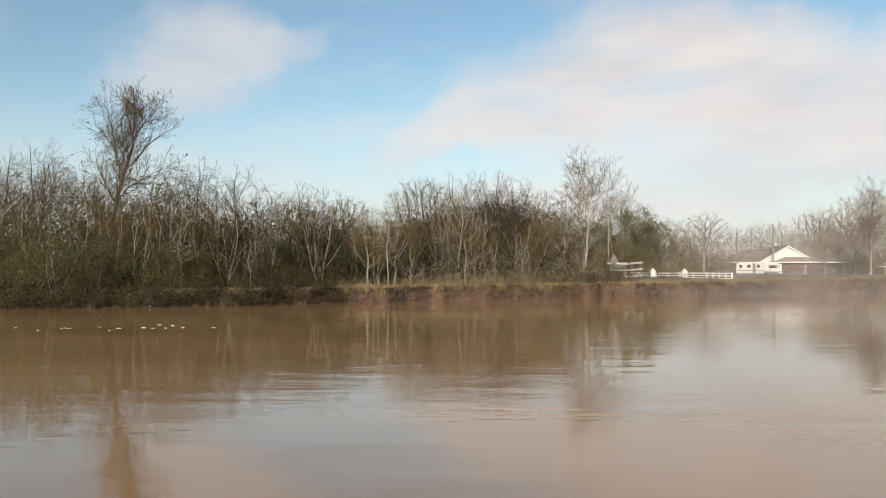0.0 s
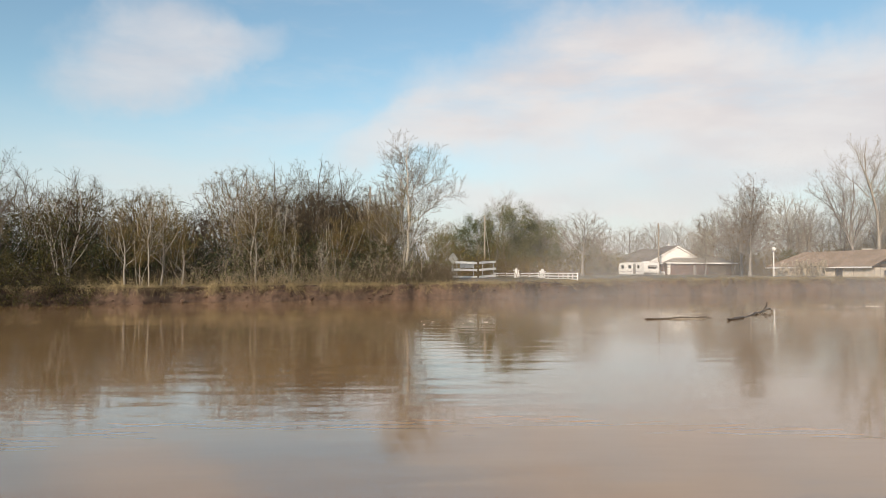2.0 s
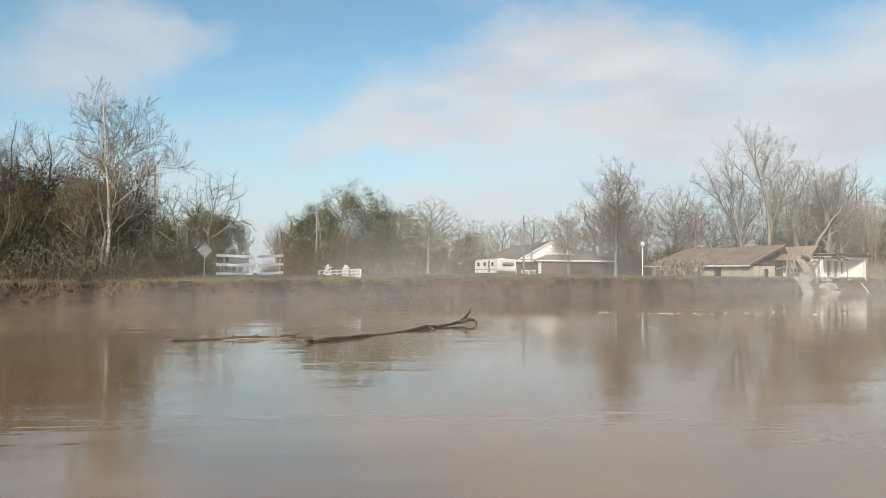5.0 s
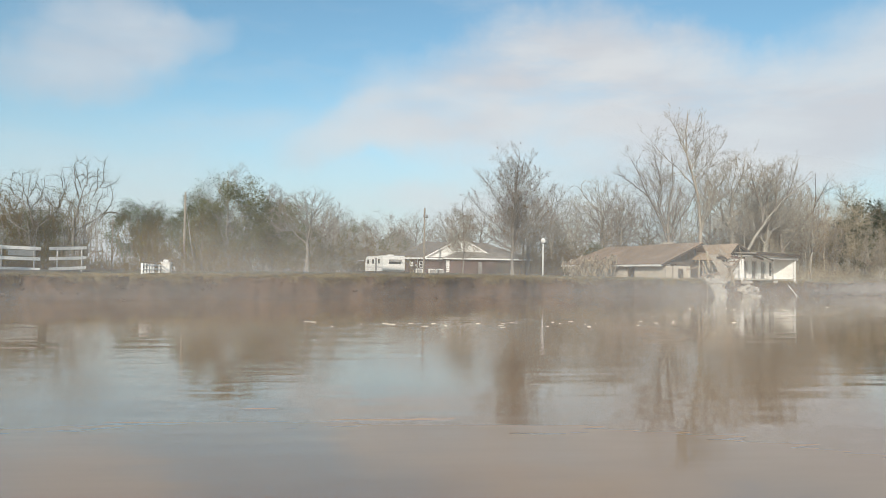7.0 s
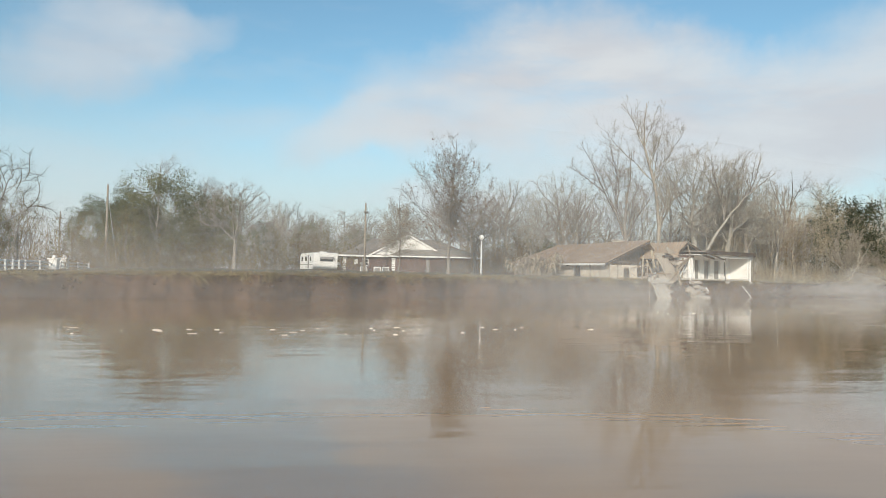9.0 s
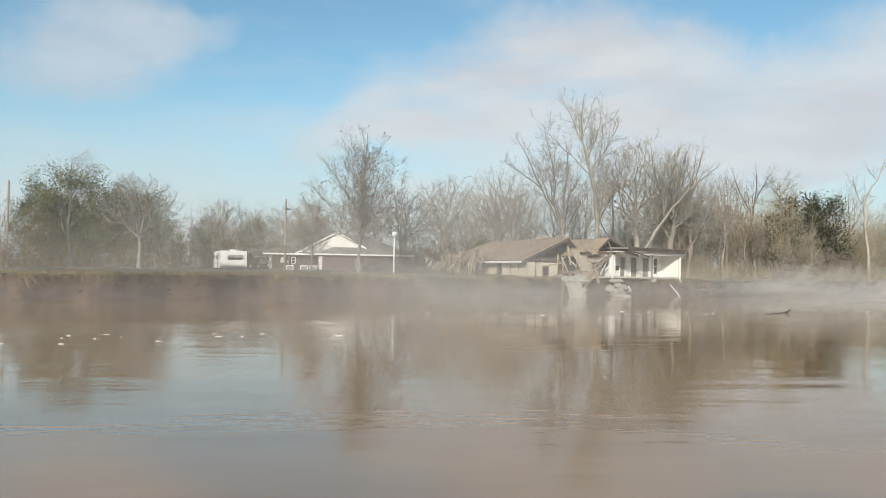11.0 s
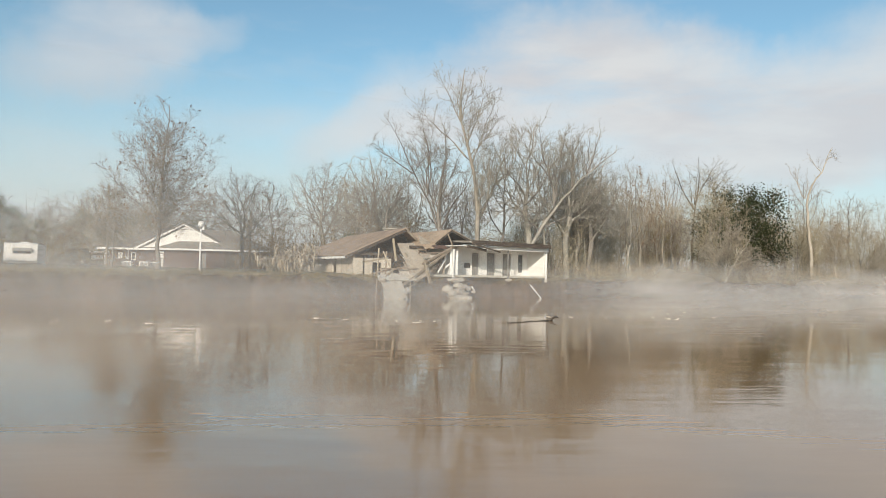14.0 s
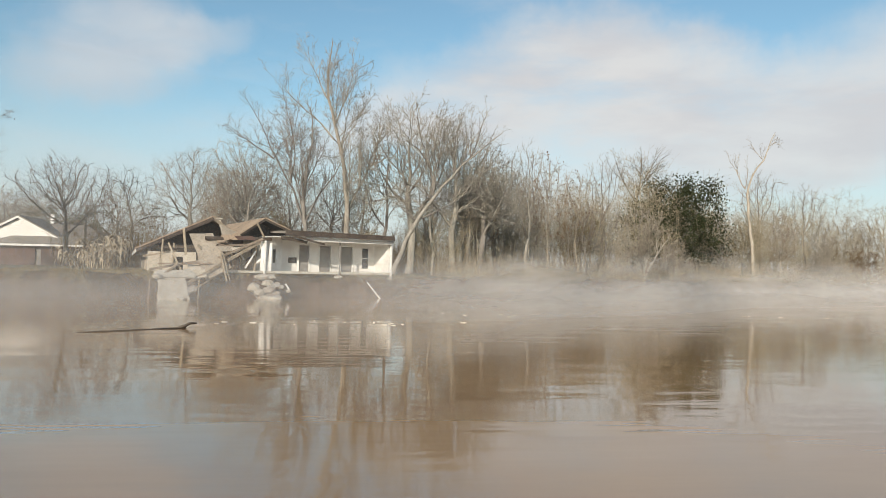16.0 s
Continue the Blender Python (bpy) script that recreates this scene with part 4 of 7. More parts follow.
SPECIES["fork"] = dict(name="forked_bare_tree", seed=64, height=21.0, bark=M_DARKBARK, twig_mat=M_TWIG, label="tall dark bare tree forking into upswept limbs above the wood", echo=1, side=0.7, far=0.4, tip=0.011, thick=1.6, limbs=[
    (0.32, (0, -0.3), (0.2, 9.0), (0.3, 12.5), (1.0, 15.5), (0.8, 20.6)), (0.18, (0.3, 11.8), (-1.8, 15.0), (-3.4, 20.0)), (0.17, (0.4, 12.6), (1.9, 16.0), (4.6, 20.4)), (0.10, (-1.6, 14.8), (-3.8, 17.0), (-4.6, 19.0)), (0.10, (2.2, 16.4), (4.2, 17.6), (5.6, 18.4))])
SPECIES["fan"] = dict(name="fan_shaped_bush", seed=65, height=7.0, bark=M_WHITEBARK, twig_mat=M_TWIG_PALE, label="pale tan bare bush with crooked stems fanning out", echo=2, side=0.4, far=0.5, tip=0.011, thick=2.0, first=0.3, limbs=[
    (0.10, (0, -0.3), (0.6, 1.8), (2.0, 3.8), (3.4, 5.8)), (0.08, (0.1, 0.3), (-0.6, 2.4), (-1.6, 4.4), (-2.0, 6.2)), (0.08, (0.1, 0.5), (0.5, 3.0), (0.4, 6.8)), (0.07, (0.7, 2.0), (2.6, 3.0), (4.2, 3.6)), (0.07, (-0.4, 1.6), (-2.0, 2.8), (-3.4, 3.4)), (0.06, (1.6, 3.2), (1.4, 5.2), (1.8, 6.8))])
SPECIES["tawny"] = dict(name="tawny_tree", seed=57, height=10.0, bark=M_PALE, twig_mat=M_TAWNY, label="bare tree with fine tawny twigs", blobs=[(0, 0, 6.6, 2.1, 2.1, 3.3), (0, 0, 4.0, 1.8, 1.8, 1.6)], n=750, base_h=2.0, leader=0.4, kill=0.52, wander=0.16, step=0.4, up=0.25, tip=0.0085, leaf=M_LEAF_BROWN, leaf_n=300, leaf_size=0.09, sprays=2, power=1.98, spray=0.6)
# kind, x, y, turn, size
BANK_TREES = [
    ("tall", -25.4, 54.2, 0, 1.0), ("round", -2.0, 74.6, 0, 0.98), ("round", -9.0, 70.0, 70, 0.74), ("round", 5.0, 76.5, 200, 0.8), ("round", -13.5, 66.0, 130, 0.7), ("round", 0.5, 71.5, 300, 0.66), ("tawny", 1.0, 70.0, 100, 0.5), ("b", -14.7, 71.5, 10, 0.9), ("c", -6.0, 66.0, 200, 0.75),
    ("c", -13.4, 54.7, 60, 0.55), ("c", -7.0, 59.5, 120, 0.6), ("dark", -17.8, 62.0, 20, 0.9), ("dark", -12.2, 66.0, 250, 0.8), ("dark", -21.5, 63.0, 140, 1.0), ("b", -19.0, 56.0, 75, 0.85), ("b", -16.8, 56.5, 160, 0.7),
]
UPSTREAM_TREES = [
    ("dark", -41.0, 61.0, 0, 1.0), ("dark", -38.6, 64.0, 60, 1.05), ("dark", -36.4, 60.0, 120, 0.95), ("dark", -35.0, 65.0, 200, 1.0), ("dark", -33.4, 61.5, 300, 1.05), ("dark", -31.5, 66.0, 30, 0.95), ("dark", -31.2, 60.0, 250, 0.9),
    ("dark", -43.0, 66.0, 170, 1.05), ("dark", -39.5, 58.5, 220, 0.85), ("dark", -29.5, 62.5, 90, 0.8), ("dark", -33.0, 57.5, 15, 0.75), ("dark", -45.0, 62.0, 140, 1.0),
    ("bush", -24.9, 47.6, 0, 1.0), ("bush", -22.7, 48.4, 80, 0.8), ("bush", -18.6, 50.2, 160, 0.8), ("bush", -17.0, 51.0, 250, 0.62), ("bush", -27.4, 48.0, 300, 0.7), ("bush", -12.0, 54.2, 20, 0.5),
]
BANK_SHRUBS = [
    ("white", 12.8, 68.2, 0, 0.92), ("white", 11.6, 68.6, 180, 0.5), ("tawny", 6.2, 71.2, 40, 0.66), ("tawny", 9.6, 72.4, 160, 0.72), ("tawny", 3.2, 71.6, 250, 0.62),
    ("dark", 4.6, 73.0, 40, 0.98), ("dark", 7.6, 73.6, 200, 0.95), ("dark", 1.6, 75.6, 300, 0.98),
]
ROADSIDE_TREES = [
    ("green", 23.8, 117.0, 0, 0.88), ("g", 9.0, 115.0, 100, 1.15), ("g", 6.0, 108.0, 30, 1.0), ("d", 3.0, 118.0, 70, 1.3), ("f", 10.5, 104.0, 10, 1.0),
    ("g", 20.6, 105.5, 60, 0.62), ("d", 19.6, 112.0, 60, 0.8), ("g", 18.3, 121.0, 10, 0.85), ("f", 23.0, 122.0, 200, 1.0), ("g", 26.0, 108.0, 300, 0.75),
    ("green", 3.0, 122.0, 160, 0.7), ("b", 10.5, 115.5, 30, 1.4), ("b", 7.0, 112.0, 190, 1.2), ("green", -6.5, 200.0, 0, 1.5), ("green", -3.0, 206.0, 90, 1.4),
]
FAR_ROAD_TREES = [
    ("pecan", 50.5, 127.0, 250, 1.0), ("olive", 20.5, 136.0, 70, 0.8), ("a", 21.5, 146.0, 10, 1.15), ("green", -2.0, 141.0, 200, 0.8), ("b", 1.5, 128.0, 90, 1.0),
    ("green", 35.0, 150.0, 30, 0.75), ("olive", 42.0, 153.0, 130, 0.85), ("green", 49.0, 151.0, 230, 0.7), ("olive", 29.0, 149.0, 300, 0.7), ("g", 7.0, 128.0, 200, 1.2),
    ("g", 1.5, 168.0, 60, 1.25), ("g", 5.5, 175.0, 160, 1.25), ("g", 21.5, 128.0, 140, 1.1), ("g", 19.0, 140.0, 40, 1.2), ("olive", -3.0, 128.0, 120, 0.75),
]
YARD_TREES = [
    ("olive", 28.0, 113.0, 100, 1.08), ("olive", 33.5, 116.0, 220, 0.88), ("olive", 31.0, 119.0, 20, 0.95), ("pecan", 37.0, 105.0, 30, 1.1), ("orange", 57.7, 99.8, 0, 1.0),
    ("orange", 53.2, 103.0, 120, 0.6), ("pecan", 62.2, 111.4, 150, 1.15), ("b", 63.5, 124.0, 220, 1.1), ("oak", 55.5, 129.0, 80, 0.68), ("oak", 60.0, 131.0, 200, 0.7),
]
RUIN_TREES = [
    ("big", 85.2, 115.0, 0, 1.0), ("spread", 81.5, 115.5, 0, 1.0), ("oak", 91.2, 118.0, 40, 1.25), ("leaner", 90.6, 114.0, 0, 1.12), ("oak", 95.4, 117.0, 200, 1.12),
    ("oak", 69.0, 126.0, 60, 0.95), ("oak", 75.0, 122.0, 310, 1.0), ("green", 72.6, 117.5, 50, 0.4), ("g", 78.4, 117.0, 90, 0.7), ("dead", 88.5, 120.0, 20, 0.95), ("dead", 97.0, 121.0, 120, 0.8), ("spread", 97.0, 119.0, 190, 0.72),
    ("tawny", 98.5, 123.0, 10, 1.45), ("oak", 83.5, 127.0, 100, 0.8), ("a", 79.0, 126.0, 10, 1.3), ("tawny", 87.0, 124.0, 70, 1.2), ("a", 73.0, 128.0, 200, 1.25), ("dead", 93.5, 119.0, 250, 0.85), ("a", 85.0, 123.0, 140, 1.2), ("oak", 98.2, 118.5, 300, 0.97),
]
DOWNSTREAM_TREES = [
    ("oak", 101.0, 126.0, 140, 0.9), ("tawny", 104.0, 121.0, 20, 1.0), ("fork", 128.0, 157.0, 0, 1.0), ("fan", 117.0, 124.6, 0, 1.0), ("fan", 120.5, 125.0, 150, 0.6), ("fan", 142.0, 131.0, 60, 0.9), ("twist", 137.0, 138.0, 0, 1.0), ("cedar", 126.8, 139.0, 0, 1.34),
    ("tawny", 122.6, 131.0, 70, 0.62), ("dead", 102.7, 118.5, 60, 0.85), ("tawny", 106.5, 125.0, 90, 1.35), ("tawny", 110.5, 127.0, 60, 1.2), ("c", 118.0, 127.5, 30, 0.95),
    ("tawny", 117.0, 129.5, 210, 0.75),
]


def plant():
    stock = {}

    def get(kind, x, y, turn, size, **kw):
        first = kind not in stock
        if first:
            stock[kind] = tree_kind(**SPECIES[kind])
        return put(stock[kind], x, y, turn, size, 0.05, first, **kw)

    for kind, x, y, turn, size in BANK_TREES + UPSTREAM_TREES + BANK_SHRUBS + ROADSIDE_TREES + FAR_ROAD_TREES + YARD_TREES + RUIN_TREES + DOWNSTREAM_TREES:
        get(kind, x, y, turn, size)
    rng = np.random.default_rng(77)

    def scatter(n, xr, dr, kinds, sizes, group):
        for _ in range(n):
            x = rng.uniform(*xr)
            y = float(bank_y(x)) + rng.uniform(*dr)
            if abs(x - (20.3 - (y - 70) * 0.137)) < 6:
                continue
            if x > 90 and y > 105 and any(abs((x - 80) * dy - (y - 44) * dx) / math.hypot(dx, dy) < gap for dx, dy, gap in ((47.5, 95, 8), (57, 94, 3))) and y < 141:
                continue
            get(kinds[rng.integers(len(kinds))], x, y, rng.uniform(0, 360), rng.uniform(*sizes), group=group)

    # the wood on the bank, from the water's edge backwards
    scatter(18, (-38, 14), (2.5, 7), ["d", "g", "d", "d", "c"], (0.6, 0.95), "riverside thicket")
    scatter(13, (-14, 12), (1.6, 5.5), ["c", "g", "c", "e"], (0.32, 0.8), "bank saplings")
    scatter(15, (-34, -9), (3.5, 9), ["f"], (0.8, 1.15), "vine thicket")
    scatter(7, (-38, -14), (3, 7), ["f", "f", "d"], (0.6, 0.9), "riverside thicket")
    scatter(26, (-42, 13), (4.5, 13), ["d", "g", "g", "f", "g", "b"], (0.7, 1.05), "riverside wood")
    scatter(15, (-50, 12), (13, 26), ["b", "b", "g", "g", "f"], (0.75, 1.05), "riverside wood")
    scatter(10, (-58, -22), (8, 30), ["b", "b", "a", "b"], (0.9, 1.2), "riverside wood")
    # behind the road and the houses
    scatter(14, (0, 70), (58, 95), ["a", "b", "a", "tawny"], (0.8, 1.15), "far yard trees")
    scatter(9, (60, 82), (40, 58), ["a", "tawny", "oak", "b"], (0.75, 0.95), "trees behind the house")
    scatter(12, (0, 13), (18, 48), ["d", "f", "b", "a"], (0.7, 1.1), "roadside trees")
    scatter(12, (25, 52), (38, 56), ["d", "e", "a"], (0.7, 1.0), "yard thicket")
    scatter(10, (70, 100), (20, 36), ["d", "tawny", "b", "oak"], (0.7, 1.0), "trees behind the house")
    # the wood past the ruined house
    scatter(24, (94, 150), (9, 20), ["tawny", "c", "g", "d", "a", "tawny"], (0.8, 1.2), "downstream wood")
    scatter(20, (92, 165), (18, 42), ["tawny", "a", "c", "oak", "a", "dead"], (0.9, 1.2), "downstream wood")
    scatter(22, (108, 165), (6, 20), ["tawny", "tawny", "a", "tawny", "c"], (0.75, 1.15), "downstream wood")
    scatter(12, (110, 160), (5, 10), ["e", "e", "d"], (0.6, 1.0), "downstream wood")


plant()


def brush(name, label, n, xr, dr, hr, mat, seed, lean=0.35, thick=0.014, branchy=3, leaf=None, leaf_n=0, leaf_size=0.08, power=1.0, verge=False):
    """Uncountable stems: each a bent stalk with a few side shoots."""
    rng = np.random.default_rng(seed)
    x = rng.uniform(*xr, n)
    y = bank_y(x) + dr[0] + (dr[1] - dr[0]) * rng.uniform(0, 1, n) ** power
    if verge:
        y = rng.uniform(84, 230, n)
        x = 20.3 - (y - 70) * 0.137 + rng.uniform(4.4, 15, n) * np.where(rng.uniform(size=n) < 0.5, -1, 1)
    p = np.stack([x, y, ground_z(x, y) - 0.05], 1)
    h = rng.uniform(*hr, n)
    d = np.stack([rng.normal(0, lean, n), rng.normal(0, lean, n) - 0.1, np.ones(n)], 1)
    d /= np.linalg.norm(d, axis=1, keepdims=True)
    mid = p + d * (h * 0.55)[:, None]
    d2 = d + rng.normal(0, lean * 0.8, (n, 3))
    d2 /= np.linalg.norm(d2, axis=1, keepdims=True)
    end = mid + d2 * (h * 0.5)[:, None]
    r = thick * rng.uniform(0.6, 1.4, n)
    A, B, R0, R1 = [p, mid], [mid, end], [r, r * 0.7], [r * 0.7, r * 0.3]
    tips = [end]
    for _ in range(branchy):
        t = rng.uniform(0.2, 1.0, (n, 1))
        s = np.where(rng.uniform(size=(n, 1)) < 0.5, p + (mid - p) * t, mid + (end - mid) * t)
        dd = d2 + rng.normal(0, 0.75, (n, 3))
        dd[:, 2] = np.abs(dd[:, 2]) * 0.8
        dd /= np.linalg.norm(dd, axis=1, keepdims=True)
        e = s + dd * (h * rng.uniform(0.15, 0.4, n))[:, None]
        A.append(s), B.append(e), R0.append(r * 0.5), R1.append(r * 0.25)
        tips.append(e)
    pairs = [prisms(np.concatenate(A), np.concatenate(B), np.concatenate(R0), np.concatenate(R1))]
    me = quick_mesh(name, *pairs[0], mat)
    ob = new(name, me)
    tagged(ob, label, "undergrowth", kind="stuff")
    if leaf:
        tips = np.concatenate(tips)
        c = tips[rng.integers(0, len(tips), leaf_n)] + rng.normal(0, 0.15, (leaf_n, 3))
        v, f = leaves(c, leaf_size, rng)
        part("leaves", quick_mesh("leaves", v, f, leaf), leaf, ob)


brush("brush_wood", "brown leafless underbrush filling the wood", 2400, (-48, 15), (4, 22), (1.2, 4.0), M_TWIG_DARK, 5, 0.7, leaf=M_LEAF_OLIVE, leaf_n=9000, leaf_size=0.09)
brush("bank_scrub", "tangled olive and tan scrub along the water", 2500, (-40, -8), (-0.3, 4.0), (0.5, 2.0), M_SCRUB_SHADE, 6, 0.8, leaf=M_IVY, leaf_n=10000, leaf_size=0.08)
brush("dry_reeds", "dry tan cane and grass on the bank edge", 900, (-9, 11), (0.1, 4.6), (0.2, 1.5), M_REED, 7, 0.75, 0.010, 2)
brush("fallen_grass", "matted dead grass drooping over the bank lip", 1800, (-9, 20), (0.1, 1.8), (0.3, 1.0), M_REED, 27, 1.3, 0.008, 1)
# brush colour deepened to carry the shade under the trees
brush("dark_understory", "dark brown brush under the trees", 2000, (-30, 9), (3.0, 8), (0.7, 2.4), M_SCRUB_SHADE, 28, 0.5, 0.013, 3)
# added filler: dark leaves stand in for canopy shade between the trees
brush("evergreen_shrubs", "dark evergreen shrubs under the trees of the riverside wood", 1900, (-45, 11), (3.0, 9), (1.2, 4.0), M_SCRUB_SHADE, 29, 0.45, 0.014, 3, leaf=M_LEAF_DARK, leaf_n=60000, leaf_size=0.075)
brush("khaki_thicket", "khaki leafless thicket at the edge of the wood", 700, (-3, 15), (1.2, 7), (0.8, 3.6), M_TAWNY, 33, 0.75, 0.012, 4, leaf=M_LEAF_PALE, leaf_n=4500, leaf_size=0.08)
brush("overhanging_scrub", "dark scrub and vines drooping over the bank edge", 1400, (-38, -7), (-0.5, 0.7), (0.5, 1.5), M_SCRUB_SHADE, 34, 1.0, 0.011, 3, leaf=M_IVY, leaf_n=8000, leaf_size=0.075)
brush("bank_grass", "short dry grass along the cut bank", 7000, (16, 92), (0.35, 4.5), (0.10, 0.45), M_REED, 8, 0.5, 0.009, 0, power=1.6)
brush("dark_bank_brush", "dark brown brush on the bank under the trees", 1500, (8, 17), (0.6, 9), (0.5, 1.8), M_TWIG_DARK, 12)
brush("yard_brush", "brown thicket behind the ruined house", 3200, (62, 97), (22, 38), (1.5, 5.0), M_BRUSH, 13, leaf=M_LEAF_BROWN, leaf_n=2500)
brush("yard_scrub", "olive scrub round the feet of the evergreen trees", 1500, (20, 50), (36, 46), (0.8, 3.6), M_BRUSH, 41, leaf=M_LEAF_OLIVE, leaf_n=7000, leaf_size=0.11)
brush("verge_brush", "brown brush along both verges of the road", 2600, (0, 1), (0, 1), (0.8, 3.2), M_BRUSH, 31, 0.4, 0.02, 3, verge=True)
brush("roadside_brush", "brown brush beside the broken road", 900, (8, 17.5), (8, 40), (0.8, 2.8), M_BRUSH, 10, leaf=M_LEAF_OLIVE, leaf_n=2500)
brush("downstream_brush", "tawny brush under the downstream wood", 5200, (93, 165), (1.0, 30), (0.8, 3.6), M_TAWNY, 11, 0.6,  leaf=M_LEAF_BROWN, leaf_n=5000)


def clods():
    """Fallen lumps of clay at the foot of the cut bank."""
    rng = random.Random(5)
    g = Geo()
    ico = [Vector(v) for v in ((0, 0, -1), (0.72, -0.53, -0.45), (-0.28, -0.85, -0.45), (-0.89, 0, -0.45), (-0.28, 0.85, -0.45), (0.72, 0.53, -0.45), (0.28, -0.85, 0.45), (-0.72, -0.53, 0.45), (-0.72, 0.53, 0.45), (0.28, 0.85, 0.45), (0.89, 0, 0.45), (0, 0, 1))]
    tri = [(0, 2, 1), (0, 3, 2), (0, 4, 3), (0, 5, 4), (0, 1, 5), (1, 2, 6), (2, 3, 7), (3, 4, 8), (4, 5, 9), (5, 1, 10), (1, 6, 10), (2, 7, 6), (3, 8, 7), (4, 9, 8), (5, 10, 9), (6, 7, 11), (7, 8, 11), (8, 9, 11), (9, 10, 11), (10, 6, 11)]
    for _ in range(380):
        x = rng.uniform(-14, 74)
        y = float(bank_y(x)) + rng.uniform(-0.15, 0.7)
        s = rng.uniform(0.05, 0.17)
        z = float(ground_z(x, y))
        k = (s * rng.uniform(0.8, 1.5), s * rng.uniform(0.7, 1.2), s * rng.uniform(0.5, 0.9))
        g.add([(x + v.x * k[0] * rng.uniform(0.8, 1.2), y + v.y * k[1] * rng.uniform(0.8, 1.2), z + v.z * k[2]) for v in ico], tri)
    tagged(part("clay_clods", g, M_MUD), "fallen lumps of dark red clay along the bank", "clods", kind="stuff")


clods()


def hanging_sod():
    """Tufts of dead grass and roots that hang, fanned out, over the undercut lip of the bank."""
    rng = np.random.default_rng(23)
    k = 330
    cx = np.sort(rng.uniform(-24, 90, k))
    per = rng.integers(10, 52, k)
    x = np.repeat(cx, per) + rng.normal(0, 0.16, per.sum())
    sway = np.repeat(rng.normal(0, 0.35, k), per)
    drop = np.repeat(rng.uniform(0.25, 1.0, k), per)
    n = len(x)
    y = bank_y(x) + rise(x) * 0.95 + rng.uniform(-0.35, 0.25, n)
    z = ground_z(x, bank_y(x) + rise(x) + 0.1) + rng.uniform(-0.05, 0.05, n)
    p = np.stack([x, y, z], 1)
    a = p + np.stack([sway * 0.3 + rng.normal(0, 0.10, n), -rng.uniform(0.05, 0.32, n), rng.uniform(-0.02, 0.2, n)], 1)
    b = a + np.stack([sway * drop + rng.normal(0, 0.2, n), -rng.uniform(0.0, 0.25, n), -drop * rng.uniform(0.3, 1.0, n)], 1)
    r = rng.uniform(0.005, 0.013, n)
    v, f = prisms(np.concatenate([p, a]), np.concatenate([a, b]), np.concatenate([r, r]), np.concatenate([r, r * 0.4]))
    tagged(new("hanging_sod", quick_mesh("hanging_sod", v, f, M_REED)), "dead grass and roots hanging over the bank edge", "grass", kind="stuff")


hanging_sod()


def woods(name, label, seed, k, xr, dr, top, n, thick, mat):
    """Woods too thick to count: crowns as clouds of fine crossing twigs over thin stems."""
    rng = np.random.default_rng(seed)
    cx = rng.uniform(*xr, k)
    cy = np.interp(cx, BX, BY) + rng.uniform(*dr, k)
    keep = np.abs(cx - (20.3 - (cy - 70) * 0.137)) > 8
    cx, cy = cx[keep], cy[keep]
    k = len(cx)
    top = top * (1 + 0.25 * np.sin(cx * 0.05 + 1) + 0.2 * np.sin(cx * 0.17)) * rng.uniform(0.7, 1.25, k)
    A, B, R0, R1 = [], [], [], []
    base = np.stack([cx, cy, np.full(k, 1.3)], 1)
    m = n // 15
    for s in range(5):
        foot = base + rng.normal(0, 0.5, (k, 3)) * (1, 1, 0)
        bow = foot + np.stack([rng.normal(0, 1.0, k), rng.normal(0, 1.0, k), top * 0.5], 1)
        end = bow + np.stack([rng.normal(0, 1.2, k), rng.normal(0, 1.2, k), top * rng.uniform(0.3, 0.5, k)], 1)
        A += [foot, bow]
        B += [bow, end]
        R0 += [np.full(k, thick * 1.15), np.full(k, thick * 0.9)]
        R1 += [np.full(k, thick * 0.9), np.full(k, thick * 0.4)]
        # boughs from the stem, then twigs from the boughs
        f = rng.uniform(0.25, 1.0, (k, m, 1))
        p = np.where(f < 0.5, foot[:, None] + (bow - foot)[:, None] * f * 2, bow[:, None] + (end - bow)[:, None] * (f * 2 - 1))
        d = rng.normal(0, 1.0, (k, m, 3)) * (1, 1, 0.4) + (0, 0, 0.55)
        d /= np.linalg.norm(d, axis=2, keepdims=True)
        ln = top[:, None, None] * rng.uniform(0.08, 0.22, (k, m, 1)) * (1.25 - 0.6 * f)
        e = p + d * ln
        A.append(p.reshape(-1, 3)), B.append(e.reshape(-1, 3))
        R0.append(np.full(k * m, thick * 0.8)), R1.append(np.full(k * m, thick * 0.4))
        for _ in range(2):
            q = p + (e - p) * rng.uniform(0.3, 1.0, (k, m, 1))
            dd = d + rng.normal(0, 0.6, (k, m, 3))
            dd /= np.linalg.norm(dd, axis=2, keepdims=True)
            A.append(q.reshape(-1, 3)), B.append((q + dd * ln * rng.uniform(0.4, 0.8, (k, m, 1))).reshape(-1, 3))
            R0.append(np.full(k * m, thick * 0.6)), R1.append(np.full(k * m, thick * 0.25))
    v, f = prisms(np.concatenate(A), np.concatenate(B), np.concatenate(R0), np.concatenate(R1))
    tagged(new(name, quick_mesh(name, v, f, mat)), label, "woods", kind="stuff")


